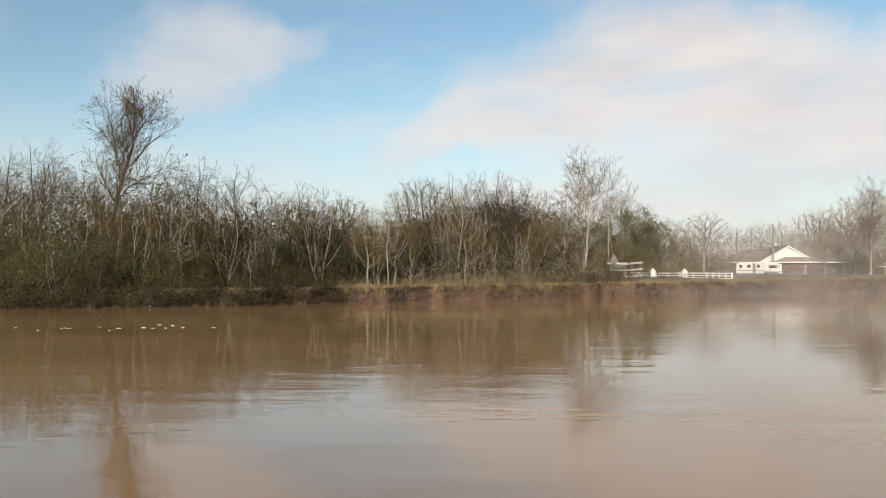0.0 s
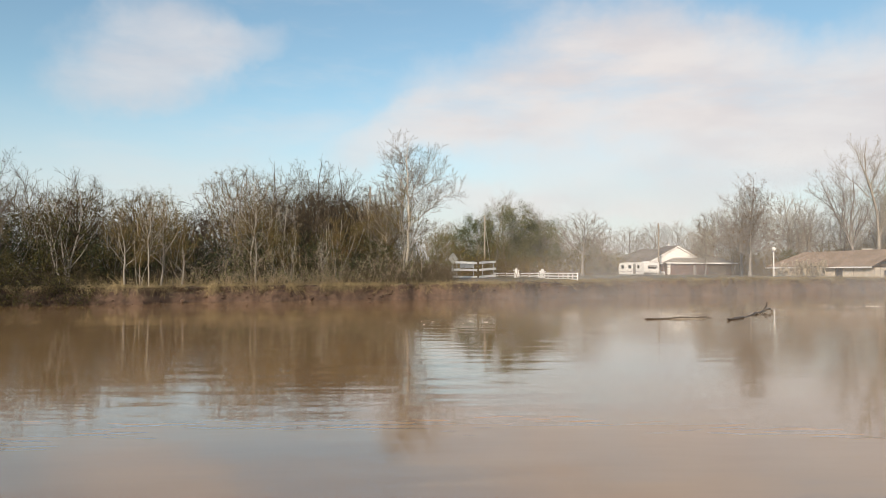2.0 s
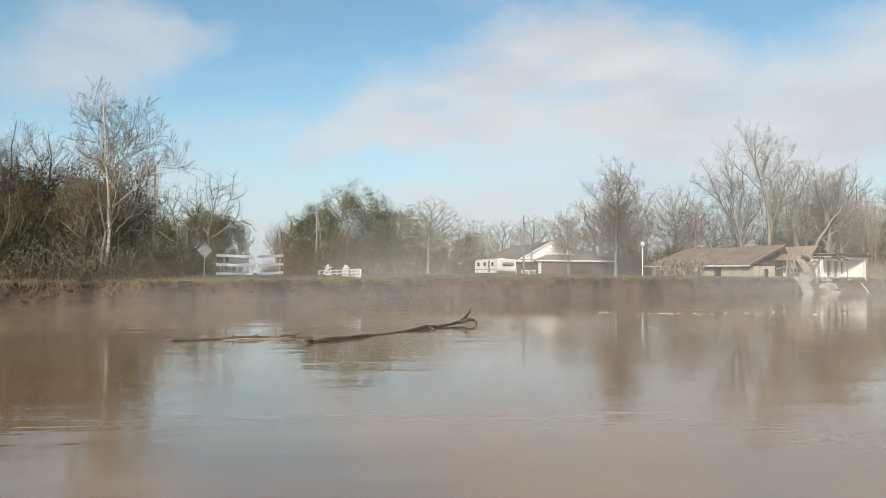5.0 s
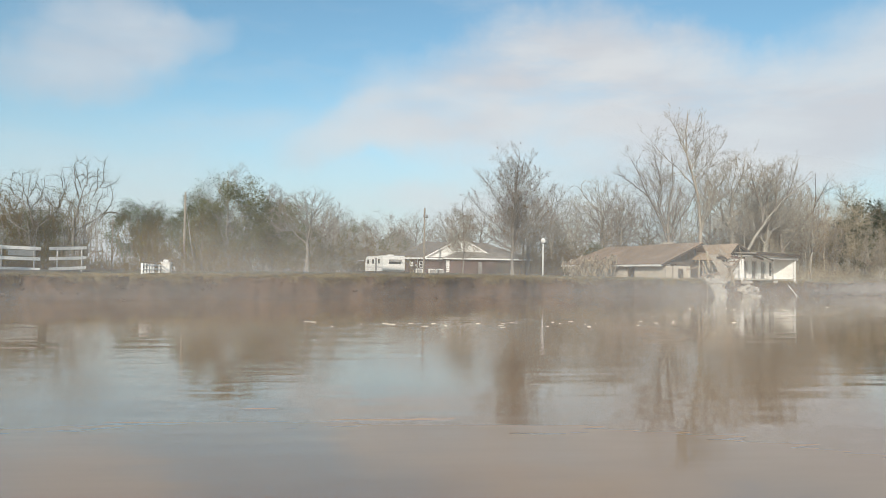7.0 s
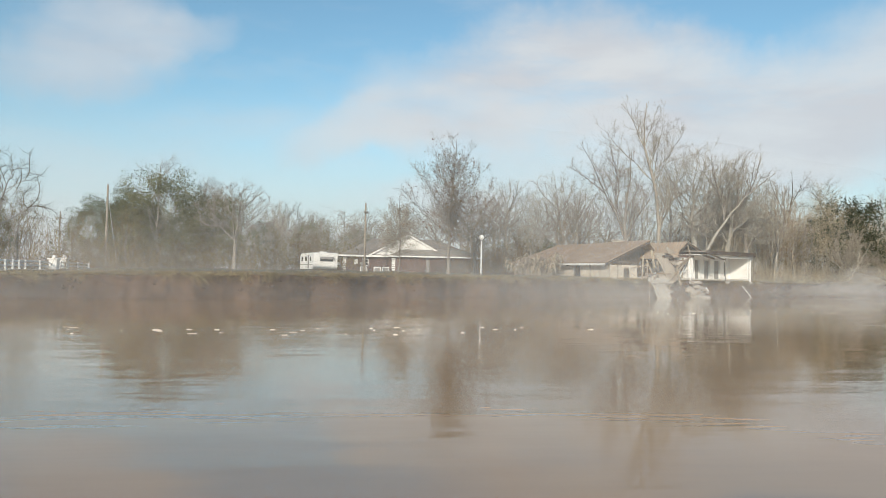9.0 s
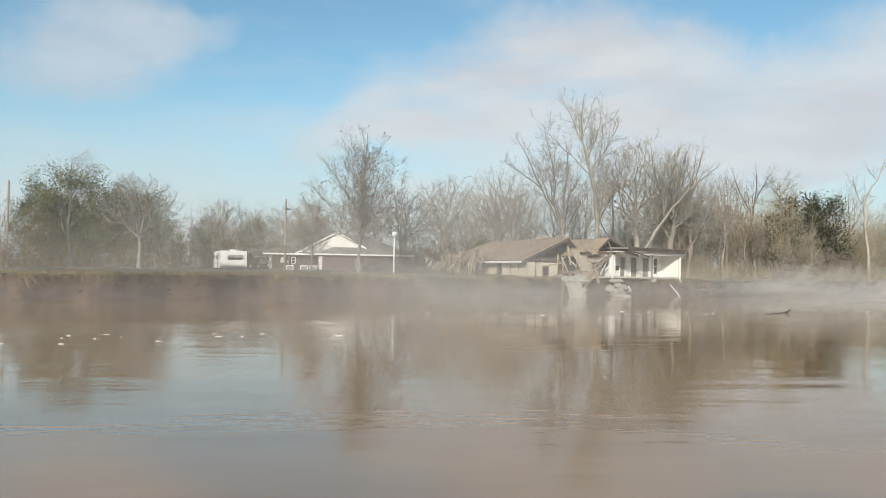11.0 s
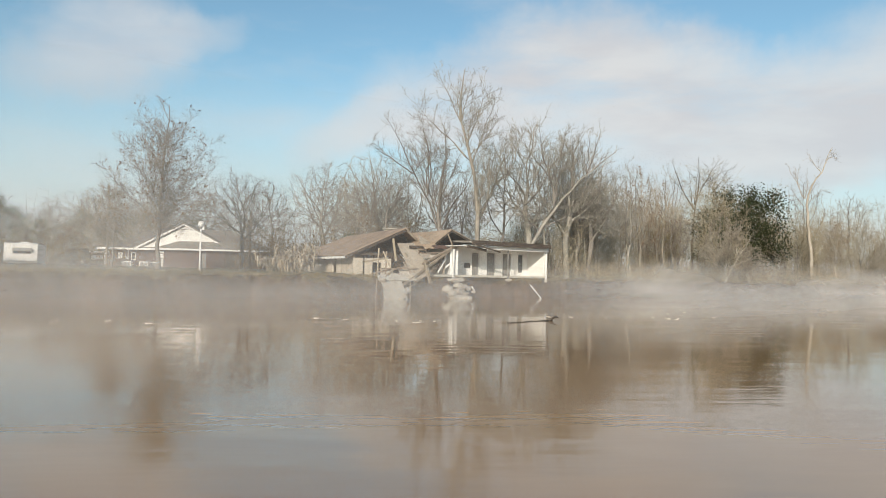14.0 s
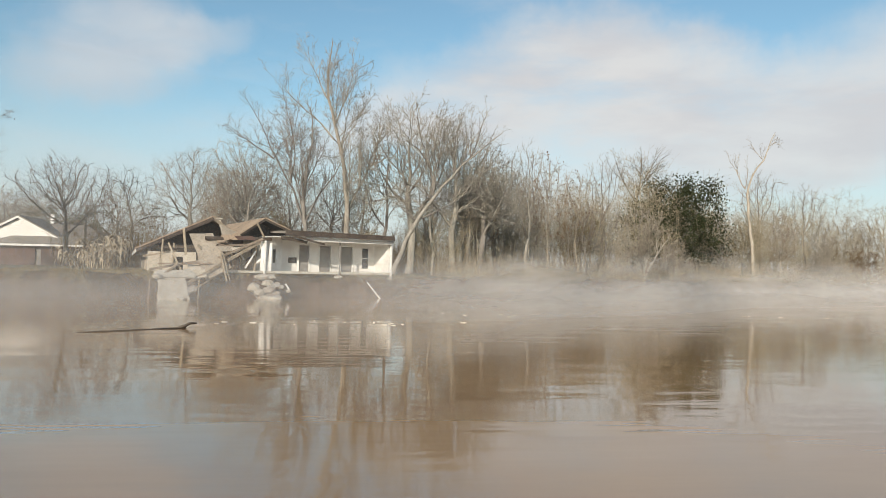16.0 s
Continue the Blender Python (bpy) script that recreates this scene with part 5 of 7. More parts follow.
woods("far_woods", "distant leafless wood closing the view", 15, 800, (-330, 460), (75, 130), 7.5, 45, 0.06, M_TWIG)
# the two riverside tangles are a dark backing for the wood's inner shade
woods("riverside_undergrowth", "dense dark tangle of stems inside the riverside wood", 16, 90, (-55, -11), (9, 26), 6.0, 300, 0.022, M_SCRUB_SHADE)
woods("riverside_saplings", "thick dark tangle of saplings inside the riverside wood", 19, 130, (-12, 13), (8, 24), 5.6, 270, 0.020, M_SCRUB_SHADE)
woods("downstream_undergrowth", "dense tawny tangle of twigs inside the downstream wood", 17, 230, (92, 175), (10, 42), 10.0, 225, 0.018, M_TAWNY)
woods("yard_undergrowth", "tangle of bare twigs behind the houses", 18, 130, (24, 96), (48, 72), 7.0, 110, 0.028, M_TWIG)


def mist():
    """Low veils of river mist, each a wavy upright sheet that follows the bank at its own distance."""
    for k, (gap, low, high) in enumerate(((-2, 0.01, 16), (-10, 0.01, 14), (-18, 0.01, 12), (-26, 0.01, 8), (9, 1.2, 11), (22, 1.3, 11))):
        xs = np.arange(-30, 262, 2.0) if gap < 0 else np.arange(20, 70, 2.0)
        base = np.interp(xs, BX, BY)
        ker = np.ones(9) / 9
        base = np.convolve(np.pad(base, 4, mode="edge"), ker, "valid")
        ys = base + gap + 0.8 * np.sin(xs * 0.21 + k) + 0.5 * np.sin(xs * 0.47 + 2 * k)
        zs = np.array([low, max(low, 1), 2, 4, 8, high])
        vs = [(x, y + 0.15 * z * math.sin(x * 0.1 + k), z) for x, y in zip(xs, ys) for z in np.maximum(zs, low)]
        nz = len(zs)
        fs = [(i * nz + j, (i + 1) * nz + j, (i + 1) * nz + j + 1, i * nz + j + 1) for i in range(len(xs) - 1) for j in range(nz - 1)]
        g = Geo().add(vs, fs)
        ob = part("mist_veil", g, M_MIST if gap < 0 else M_HAZE, smooth=True)
        tagged(ob, "thin white morning mist drifting over the river", "mist", "river mist", "stuff")


mist()

# ---------------------------------------------------------------- building helpers


def wall(p0, p1, z0, z1, thick, holes=()):
    """An upright wall from p0 to p1 with rectangular openings (start, end, sill, head) along it."""
    g = Geo()
    p0, p1 = Vector((*p0, 0)), Vector((*p1, 0))
    d = (p1 - p0).normalized()
    length = (p1 - p0).length

    def piece(a, b, lo, hi):
        if b - a > 0.01 and hi - lo > 0.01:
            g.beam(p0 + d * a + Vector((0, 0, (lo + hi) / 2)), p0 + d * b + Vector((0, 0, (lo + hi) / 2)), thick, hi - lo)

    at = 0.0
    for a, b, lo, hi in sorted(holes):
        piece(at, a, z0, z1)
        piece(a, b, z0, lo)
        piece(a, b, hi, z1)
        at = b
    piece(at, length, z0, z1)
    return g


def window(parent, a, b, z0, z1, m=None, frame_mat=None, label="", thick=0.1):
    """A window between plan points a and b: frame, mullion and dark panes, set in its opening."""
    fm = frame_mat or M_WHITE
    a, b = Vector((*a, 0)), Vector((*b, 0))
    d = (b - a).normalized()
    g = Geo()
    w = 0.07
    up = Vector((0, 0, 1))
    for p in (a + d * w / 2, b - d * w / 2):
        g.beam(p + up * z0, p + up * z1, thick, w, up=d)
    for z in (z0 + w / 2, z1 - w / 2, (z0 + z1) / 2):
        g.beam(a + d * w + up * z, b - d * w + up * z, thick, w if abs(z - (z0 + z1) / 2) > 0.1 else 0.04)
    f = part("window", g, fm, parent, label, m)
    for lo, hi in ((z0 + w, (z0 + z1) / 2 - 0.02), ((z0 + z1) / 2 + 0.02, z1 - w)):
        q = Geo().beam(a + d * w + up * (lo + hi) / 2, b - d * w + up * (lo + hi) / 2, 0.02, hi - lo)
        part("pane", q, M_GLASS, f)
    return f


def rough_plate(outline, thick, seed, amount=0.05):
    """A broken plate: an outline with a jagged edge, thickened."""
    rng = random.Random(seed)
    pts = []
    k = len(outline)
    for i in range(k):
        a, b = Vector(outline[i]), Vector(outline[(i + 1) % k])
        for s in (0, 0.2, 0.4, 0.6, 0.8):
            p = a.lerp(b, s)
            inward = (sum((Vector(o) for o in outline), Vector()) / k - p).normalized()
            pts.append(p + inward * rng.uniform(0, amount) * (b - a).length)
    return Geo().slab(pts, thick)


def chunk(seed, s):
    """A broken lump of concrete."""
    bm = bmesh.new()
    bmesh.ops.create_icosphere(bm, subdivisions=1, radius=1.0)
    rng = random.Random(seed)
    for v in bm.verts:
        v.co = Vector((v.co.x * s[0], v.co.y * s[1], v.co.z * s[2])) * rng.uniform(0.72, 1.12)
    me = bpy.data.meshes.new("concrete_chunk")
    bm.to_mesh(me)
    bm.free()
    return me


# ---------------------------------------------------------------- ruined house
H = pose(80.85, 96.3, 0, 0, 0, 29)
house = thing("ruined_house", H, "collapsed single-storey house torn open on the eroded river bank", "house")
FLOOR = 1.62
part("floor_slab", rough_plate([(-3.2, 0.3, FLOOR), (9.25, -0.05, FLOOR), (9.25, 6.5, FLOOR), (-3.2, 6.5, FLOOR)], 0.16, 3, 0.012), M_CONCRETE, house, "broken pale concrete floor slab")
# right wing: back wall with doors and a window
holes = [(2.95, 3.7, FLOOR, 3.62), (4.5, 5.4, FLOOR, 3.62), (6.2, 7.15, FLOOR, 3.62), (7.9, 8.55, 2.0, 3.62)]
part("back_wall", wall((0.0, 2.2), (9.0, 2.2), FLOOR, 4.08, 0.14, holes), M_WHITE, house, "white painted inner wall")
part("end_wall", wall((9.05, 0.05), (9.05, 6.4), FLOOR, 4.1, 0.16), M_WHITE, house, "white end wall")
part("end_wall", wall((0.0, 0.9), (0.0, 6.4), FLOOR, 4.08, 0.12), M_WHITE, house)
part("rear_wall", wall((0.0, 6.4), (9.0, 6.4), FLOOR, 4.1, 0.14), M_STUCCO, house)
# partition in front, with an oval opening
part("partition", wall((0.08, 0.95), (1.25, 1.25), FLOOR, 4.05, 0.1, [(0.50, 0.74, 2.3, 3.25)]), M_WHITE, house, "white partition with a narrow oval window")
part("pane", Geo().beam((0.57, 1.08, 2.77), (0.79, 1.13, 2.77), 0.03, 0.93), M_DARK, house, "dark narrow window")
part("partition", wall((1.25, 1.25), (1.25, 2.1), FLOOR, 4.05, 0.1), M_WHITE, house)
for a, b, lo, hi in holes[:3]:
    d = part("door", Geo().beam((a + 0.03, 2.24, (lo + hi) / 2), (b - 0.03, 2.24, (lo + hi) / 2), 0.05, hi - lo - 0.04), M_DOOR, house, "closed grey door")
    fr = Geo()
    for x in (a - 0.04, b + 0.04):
        fr.beam((x, 2.12, lo), (x, 2.12, hi + 0.08), 0.08, 0.08)
    fr.beam((a - 0.08, 2.12, hi + 0.05), (b + 0.08, 2.12, hi + 0.05), 0.08, 0.09)
    part("door_frame", fr, M_WHITE, d)
    part("knob", Geo().tube([(b - 0.14, 2.2, 2.55), (b - 0.14, 2.12, 2.55)], [0.03, 0.035], 8), M_STEEL, d)
window(house, (7.9, 2.2), (8.55, 2.2), 2.0, 3.62)
part("framed_notice", Geo().box((2.45, 2.1, 2.55), (0.6, 0.04, 0.4)), M_DARK, house, "small dark framed panel on the white wall")
part("ceiling", Geo().slab([(-0.1, -0.35, 4.06), (-0.1, 6.5, 4.1), (9.15, 6.5, 4.1), (9.15, -0.35, 4.06)][::-1], 0.04), M_WHITE, house, "white porch ceiling")
part("beam", Geo().beam((1.4, -0.3, 3.93), (9.1, -0.3, 3.93), 0.14, 0.24), M_WHITE, house, "white header beam")
part("post", Geo().beam((5.05, 0.05, FLOOR), (5.05, 0.05, 3.88), 0.09, 0.09), M_DOOR, house, "grey porch post")
part("post", Geo().beam((9.1, -0.1, FLOOR - 0.1), (9.1, -0.1, 4.45), 0.14, 0.14), M_WHITE, house, "white corner post")
part("roof", Geo().slab([(0.7, -0.7, 4.42), (9.0, -0.7, 4.36), (9.0, 6.9, 4.6), (0.7, 6.9, 4.66)], 0.14), M_SHINGLE_GREY, house, "low flat roof with dark edge")
part("fascia", Geo().beam((0.7, -0.73, 4.30), (9.0, -0.73, 4.24), 0.05, 0.34), M_DARKWOOD, house, "dark weathered fascia board")
# sagging middle roof
for nm, pts, mat in (
    ("roof_slope", [(-0.15, 0.7, 5.25), (-2.75, 0.5, 3.5), (-2.4, 8.5, 3.6), (0.1, 8.8, 5.15)], M_SHINGLE),
    ("roof_slope", [(-0.15, 0.7, 5.25), (0.1, 8.8, 5.15), (2.6, 8.6, 4.3), (1.7, 0.5, 4.45)], M_SHINGLE),
):
    part(nm, rough_plate(pts, 0.07, 11, 0.02), mat, house, "sagging tan shingle roof")
# deck plates are black so the shade under the roof is in their colour
part("roof_deck", Geo().slab([(-0.15, 0.85, 5.12), (-2.6, 0.65, 3.42), (-2.3, 8.4, 3.5), (0.1, 8.6, 5.02)], 0.03), M_DARK, house, "dark underside boards")
part("roof_deck", Geo().slab([(-0.15, 0.85, 5.12), (0.1, 8.6, 5.02), (2.5, 8.5, 4.18), (1.6, 0.65, 4.32)], 0.03), M_DARK, house)
part("barge_board", Geo().beam((-0.1, 0.66, 5.19), (-2.75, 0.46, 3.44), 0.05, 0.13), M_DARKWOOD, house)
part("barge_board", Geo().beam((-0.2, 0.66, 5.19), (1.7, 0.46, 4.39), 0.05, 0.13), M_DARKWOOD, house)
for k in range(5):
    part("rafter", Geo().beam((-0.15, 1.6 + 1.3 * k, 5.02), (-2.5, 1.5 + 1.3 * k, 3.42), 0.05, 0.14), M_WOOD, house)
# dark boards put the interior's darkness into this wall's colour
part("inner_wall", wall((-4.6, 5.0), (0.0, 5.0), FLOOR - 0.2, 4.0, 0.1), M_DARKWOOD, house, "dark stripped inner wall")
part("inner_wall", wall((-2.4, 2.6), (-0.1, 2.6), FLOOR, 3.4, 0.08, [(0.4, 1.3, 1.62, 3.1)]), M_WOOD, house)
part("header", Geo().beam((-4.1, 0.55, 3.78), (0.15, 0.3, 3.86), 0.16, 0.22), M_DARKWOOD, house)
part("brick_patch", Geo().box((-1.4, 0.38, 3.86), (0.9, 0.1, 0.2)), M_BRICK, house, "strip of red brickwork under the eaves")
for x, z0, z1, y, tilt in ((-0.3, 1.5, 3.75, 0.25, 0.05), (-0.12, 1.55, 3.8, 0.4, 0.0), (-0.75, 1.6, 3.7, 0.9, 0.14), (-2.0, 1.6, 3.6, 1.5, -0.1)):
    part("jamb", Geo().beam((x, y, z0), (x + tilt, y, z1), 0.12, 0.12), M_WHITE if x > -0.5 else M_WOOD, house)
# left block with its gable roof, running back from the river
H2 = H.inverted() @ pose(76.8, 98.0, 0, 0, 0, 17.5)
lw = [(6.6, 7.5, 1.6, 2.95), (8.1, 8.9, 1.6, 2.95), (12.6, 13.5, 1.75, 2.95), (14.2, 15.1, 1.75, 2.95)]
way = (4.7, 6.0, 1.42, 2.98)
part("side_wall", wall((-3.9, 0.58), (-3.9, 17.4), 1.4, 3.2, 0.16, lw + [way]), M_STUCCO, house, "cream plastered side wall", H2)
for a, b, lo, hi in lw:
    window(house, (-3.9, 0.58 + a), (-3.9, 0.58 + b), lo, hi, H2, label="window with a drawn white blind")
    part("blind", Geo().beam((-3.97, 0.66 + a, (lo + hi) / 2), (-3.97, 0.5 + b, (lo + hi) / 2), 0.02, (hi - lo) * 0.8), M_STUCCO, house, "drawn pale blind", H2)
# black slab behind the opening takes the place of the room's shade
part("doorway_lining", Geo().beam((-3.6, 0.58 + way[0], 2.2), (-3.6, 0.58 + way[1], 2.2), 0.05, 1.56), M_DARK, house, "dark open doorway", H2)
for yy in (2.1, 3.6):
    part("wall_batten", Geo().beam((-4.0, yy, 1.42), (-4.0, yy, 3.1), 0.04, 0.07), M_PANEL, house, "", H2)
part("front_wall", wall((-4.0, 0.5), (-1.0, 0.3), 1.4, 2.92, 0.14, [(0.75, 0.9, 1.4, 2.92), (1.5, 2.2, 1.5, 2.6)]), M_STUCCO, house, "torn cream plaster front wall", H2)
part("far_wall", wall((-3.8, 17.4), (3.8, 17.4), 1.4, 3.2, 0.16), M_STUCCO, house, "", H2)
part("cross_wall", wall((-1.6, 4.2), (1.6, 4.2), 1.5, 4.0, 0.1, [(0.6, 1.5, 1.5, 3.4)]), M_STUCCO, house, "", H2)
part("roof_slope", rough_plate([(0, -0.35, 5.3), (-4.75, 0.3, 3.05), (-4.75, 18.0, 3.05), (0, 15.3, 5.2)][::-1], 0.09, 21, 0.008), M_SHINGLE, house, "tan asphalt shingle roof slope", H2)
part("roof_slope", rough_plate([(0.02, -0.2, 5.28), (1.5, 0.6, 4.35), (3.9, 6.0, 3.4), (4.6, 18.0, 3.05), (0.02, 15.3, 5.2)], 0.09, 22, 0.012), M_SHINGLE, house, "broken tan shingle roof slope", H2)
part("roof_slope", Geo().slab([(4.6, 18.02, 3.05), (-4.75, 18.02, 3.05), (0.0, 15.32, 5.2)][::-1], 0.09), M_SHINGLE, house, "hipped tan shingle roof end", H2)
# black again here, as painted shade under the slope
part("roof_deck", Geo().slab([(0, -0.2, 5.16), (-4.6, 0.4, 2.94), (-4.6, 17.7, 2.94), (0, 15.1, 5.06)][::-1], 0.03), M_DARK, house, "dark underside boards", H2)
part("ridge_cap", Geo().beam((0, -0.3, 5.31), (0, 15.3, 5.21), 0.26, 0.05), M_SHINGLE, house, "", H2)
part("barge_board", Geo().beam((0.0, -0.38, 5.2), (-4.7, 0.27, 2.96), 0.05, 0.22), M_DARKWOOD, house, "", H2)
part("barge_board", Geo().beam((0.0, -0.28, 5.2), (1.55, 0.55, 4.25), 0.05, 0.2), M_WOOD, house, "", H2)
part("eave_board", Geo().beam((-4.72, 0.3, 2.95), (-4.72, 18.0, 2.95), 0.05, 0.18), M_WHITE, house, "white eave board", H2)
part("tie_beam", Geo().beam((-4.2, 0.5, 3.2), (-0.6, 0.3, 3.3), 0.1, 0.2), M_DARKWOOD, house, "", H2)
for k in range(6):
    part("rafter", Geo().beam((-0.05, 0.4 + 1.4 * k, 5.12), (-4.4, 0.6 + 1.4 * k, 3.06), 0.05, 0.14), M_WOOD, house, "", H2)
part("gable_siding", rough_plate([(0.1, 4.1, 5.1), (-0.1, 4.1, 3.9), (2.6, 4.1, 3.8), (2.2, 4.1, 4.3)], 0.05, 23, 0.04), M_WOOD, house, "brown board siding", H2)
ch = part("chimney", Geo().box((0.7, 5.4, 5.0), (0.85, 0.8, 1.0)), M_STUCCO, house, "short pale chimney", H2)
part("chimney_cap", Geo().box((0.7, 5.4, 5.56), (1.0, 0.95, 0.1)), M_CONCRETE, ch)

# black panels added under both gables in place of the lofts' shade
part("loft_wall", Geo().slab([(-4.3, 1.1, 3.25), (0.6, 1.1, 3.5), (0.6, 1.1, 4.7), (0.0, 1.1, 5.12)], 0.05), M_DARK, house, "dark inside of the open loft", H2)
part("loft_wall", Geo().slab([(-2.4, 1.9, 3.7), (1.8, 1.9, 3.95), (1.6, 1.9, 4.25), (-0.15, 1.9, 5.05)], 0.05), M_DARK, house, "dark inside of the sagging loft")

# torn plaster, hanging boards and bent sheets round the break
rngw = random.Random(91)
for k in range(26):
    x, y = rngw.uniform(-4.4, -0.2), rngw.uniform(0.2, 2.4)
    z0 = rngw.uniform(1.7, 2.9)
    ln = rngw.uniform(0.5, 1.7)
    a = rngw.uniform(-0.9, 0.9)
    part("splintered_board", Geo().beam((x, y, z0), (x + ln * math.sin(a), y + rngw.uniform(-0.4, 0.2), z0 + ln * math.cos(a) * rngw.uniform(0.3, 1.0)), 0.03, rngw.uniform(0.05, 0.14)), (M_WOOD, M_PANEL, M_DARKWOOD, M_WHITE)[k % 4], house)
part("plaster_sheet", rough_plate([(-3.1, 1.1, 4.75), (-1.6, 1.0, 4.15), (-1.9, 0.7, 3.75), (-3.0, 0.8, 4.0)], 0.04, 37, 0.05), M_PANEL, house, "torn tan plaster sheet under the roof")
part("insulation", rough_plate([(-2.4, 0.25, 3.98), (-1.2, 0.2, 4.02), (-0.9, 0.2, 3.72), (-2.1, 0.2, 3.7)], 0.06, 38, 0.06), M_BRICK, house, "reddish torn insulation strip")
part("hanging_gutter", Geo().beam((1.2, -0.78, 4.1), (3.4, -0.95, 3.62), 0.06, 0.12), M_DARKWOOD, house, "bent gutter hanging off the roof edge")
for x in (0.05, 0.35, 0.6):
    part("curtain_strip", rough_plate([(x - 0.5, 0.5, 3.8), (x - 0.3, 0.45, 3.8), (x - 0.42, 0.3, 1.75), (x - 0.62, 0.35, 1.8)], 0.03, int(50 + x * 10), 0.03), M_WHITE, house, "torn white wall strip")
# loose wreckage of the house
def loose(name, geo, mat, label, category, group="house wreckage", m=H):
    ob = part(name, geo, mat, None, "", m)
    return tagged(ob, label, category, group)


loose("wall_panel", rough_plate([(-5.0, 0.9, 4.0), (-3.55, 0.9, 4.1), (-2.65, -0.3, 1.9), (-4.35, -0.5, 1.05)], 0.05, 31, 0.03), M_PANEL, "large fallen tan wall panel leaning on the wreck", "panel")
loose("plaster_sheet", rough_plate([(-5.2, 0.4, 2.1), (-4.2, 0.2, 2.2), (-4.3, -0.8, 1.3), (-5.6, -0.7, 1.2)], 0.03, 32, 0.06), M_STUCCO, "broken sheet of cream plasterboard", "plasterboard")
for k, (a, b, w) in enumerate((
    ((-6.4, -0.9, 0.45), (-0.6, 0.3, 3.65), 0.2), ((-3.5, -0.3, 2.55), (-0.45, 0.25, 3.85), 0.16), ((-3.45, -0.45, 2.85), (-3.05, -0.6, 1.1), 0.14), ((-3.25, -0.4, 2.7), (-2.85, -0.55, 1.15), 0.10),
    ((-5.35, 0.9, 4.35), (-5.25, 0.6, 2.7), 0.18), ((-7.6, 1.4, 2.55), (-5.6, 1.1, 2.95), 0.12), ((-7.4, 0.4, 1.75), (-4.1, 0.2, 2.4), 0.14), ((-7.0, 0.2, 2.1), (-3.9, -0.2, 2.2), 0.10))):
    loose("timber", Geo().beam(a, b, w * 0.6, w), M_WOOD, "splintered tan framing timber in the collapsed part", "timber")
for k, (a, b, w) in enumerate((
    ((-6.7, 0.8, 1.6), (-6.6, 0.8, 3.6), 0.12), ((-6.0, 0.8, 1.6), (-5.9, 0.9, 3.4), 0.12), ((-6.3, 0.7, 3.4), (-5.5, 0.3, 1.5), 0.10), ((-7.2, -0.6, 1.2), (-6.0, -0.3, 2.1), 0.14),
    ((-3.6, 0.6, 3.5), (-1.0, 0.8, 3.0), 0.10), ((-3.2, 0.4, 3.3), (-0.9, 0.4, 3.5), 0.12), ((-4.9, -0.9, -0.3), (-4.75, -0.6, 1.4), 0.08), ((-0.9, 0.2, 4.9), (-0.3, 0.3, 3.9), 0.10), ((-7.8, -0.9, -0.4), (-7.65, -0.8, 1.4), 0.10),
    ((-5.0, -0.5, 0.6), (-2.4, 0.0, 2.1), 0.10), ((-6.9, -0.7, 0.9), (-5.6, -0.6, 1.5), 0.16))):
    loose("timber", Geo().beam(a, b, w * 0.6, w), M_WOOD, "splintered tan framing timber in the collapsed part", "timber")
loose("concrete_slab", rough_plate([(-7.3, -0.6, 1.35), (-5.6, -0.6, 1.5), (-5.4, -1.7, -0.5), (-7.5, -1.7, -0.5)], 0.16, 41, 0.10), M_CONCRETE, "pale concrete slab tipped down into the water", "slab")
loose("concrete_slab", rough_plate([(-7.4, -0.2, 1.6), (-5.2, -0.2, 1.75), (-5.0, -0.9, 1.25), (-7.2, -0.9, 1.15)], 0.12, 42, 0.12), M_CONCRETE, "cracked concrete floor edge hanging over the bank", "slab")
for k, (x, y, z, s) in enumerate(((-0.6, -0.3, 1.38, (0.75, 0.5, 0.24)), (-0.35, -0.4, 1.0, (0.5, 0.45, 0.3)), (-0.2, -0.55, 0.55, (0.6, 0.5, 0.34)), (-0.45, -0.9, 0.05, (1.1, 0.7, 0.26)), (0.1, -0.6, 0.3, (0.5, 0.4, 0.3)), (-0.9, -0.5, 0.4, (0.4, 0.4, 0.35)), (0.5, -0.7, 0.75, (0.3, 0.25, 0.16)), (1.0, -0.7, 0.5, (0.25, 0.2, 0.15)), (-1.2, -0.3, 0.7, (0.5, 0.4, 0.4)), (4.85, -0.3, 1.45, (0.42, 0.25, 0.16)), (8.9, -0.3, 1.4, (0.25, 0.2, 0.16)), (-6.0, -1.2, 0.05, (0.7, 0.5, 0.18)), (-7.3, -0.9, 1.35, (0.4, 0.3, 0.2)), (-5.9, -0.6, 1.3, (0.35, 0.3, 0.2)))):
    loose("concrete_chunk", chunk(k, s), M_CONCRETE, "lump of broken pale concrete", "rubble", m=H @ pose(x, y, z, 0, 0, 40 * k))
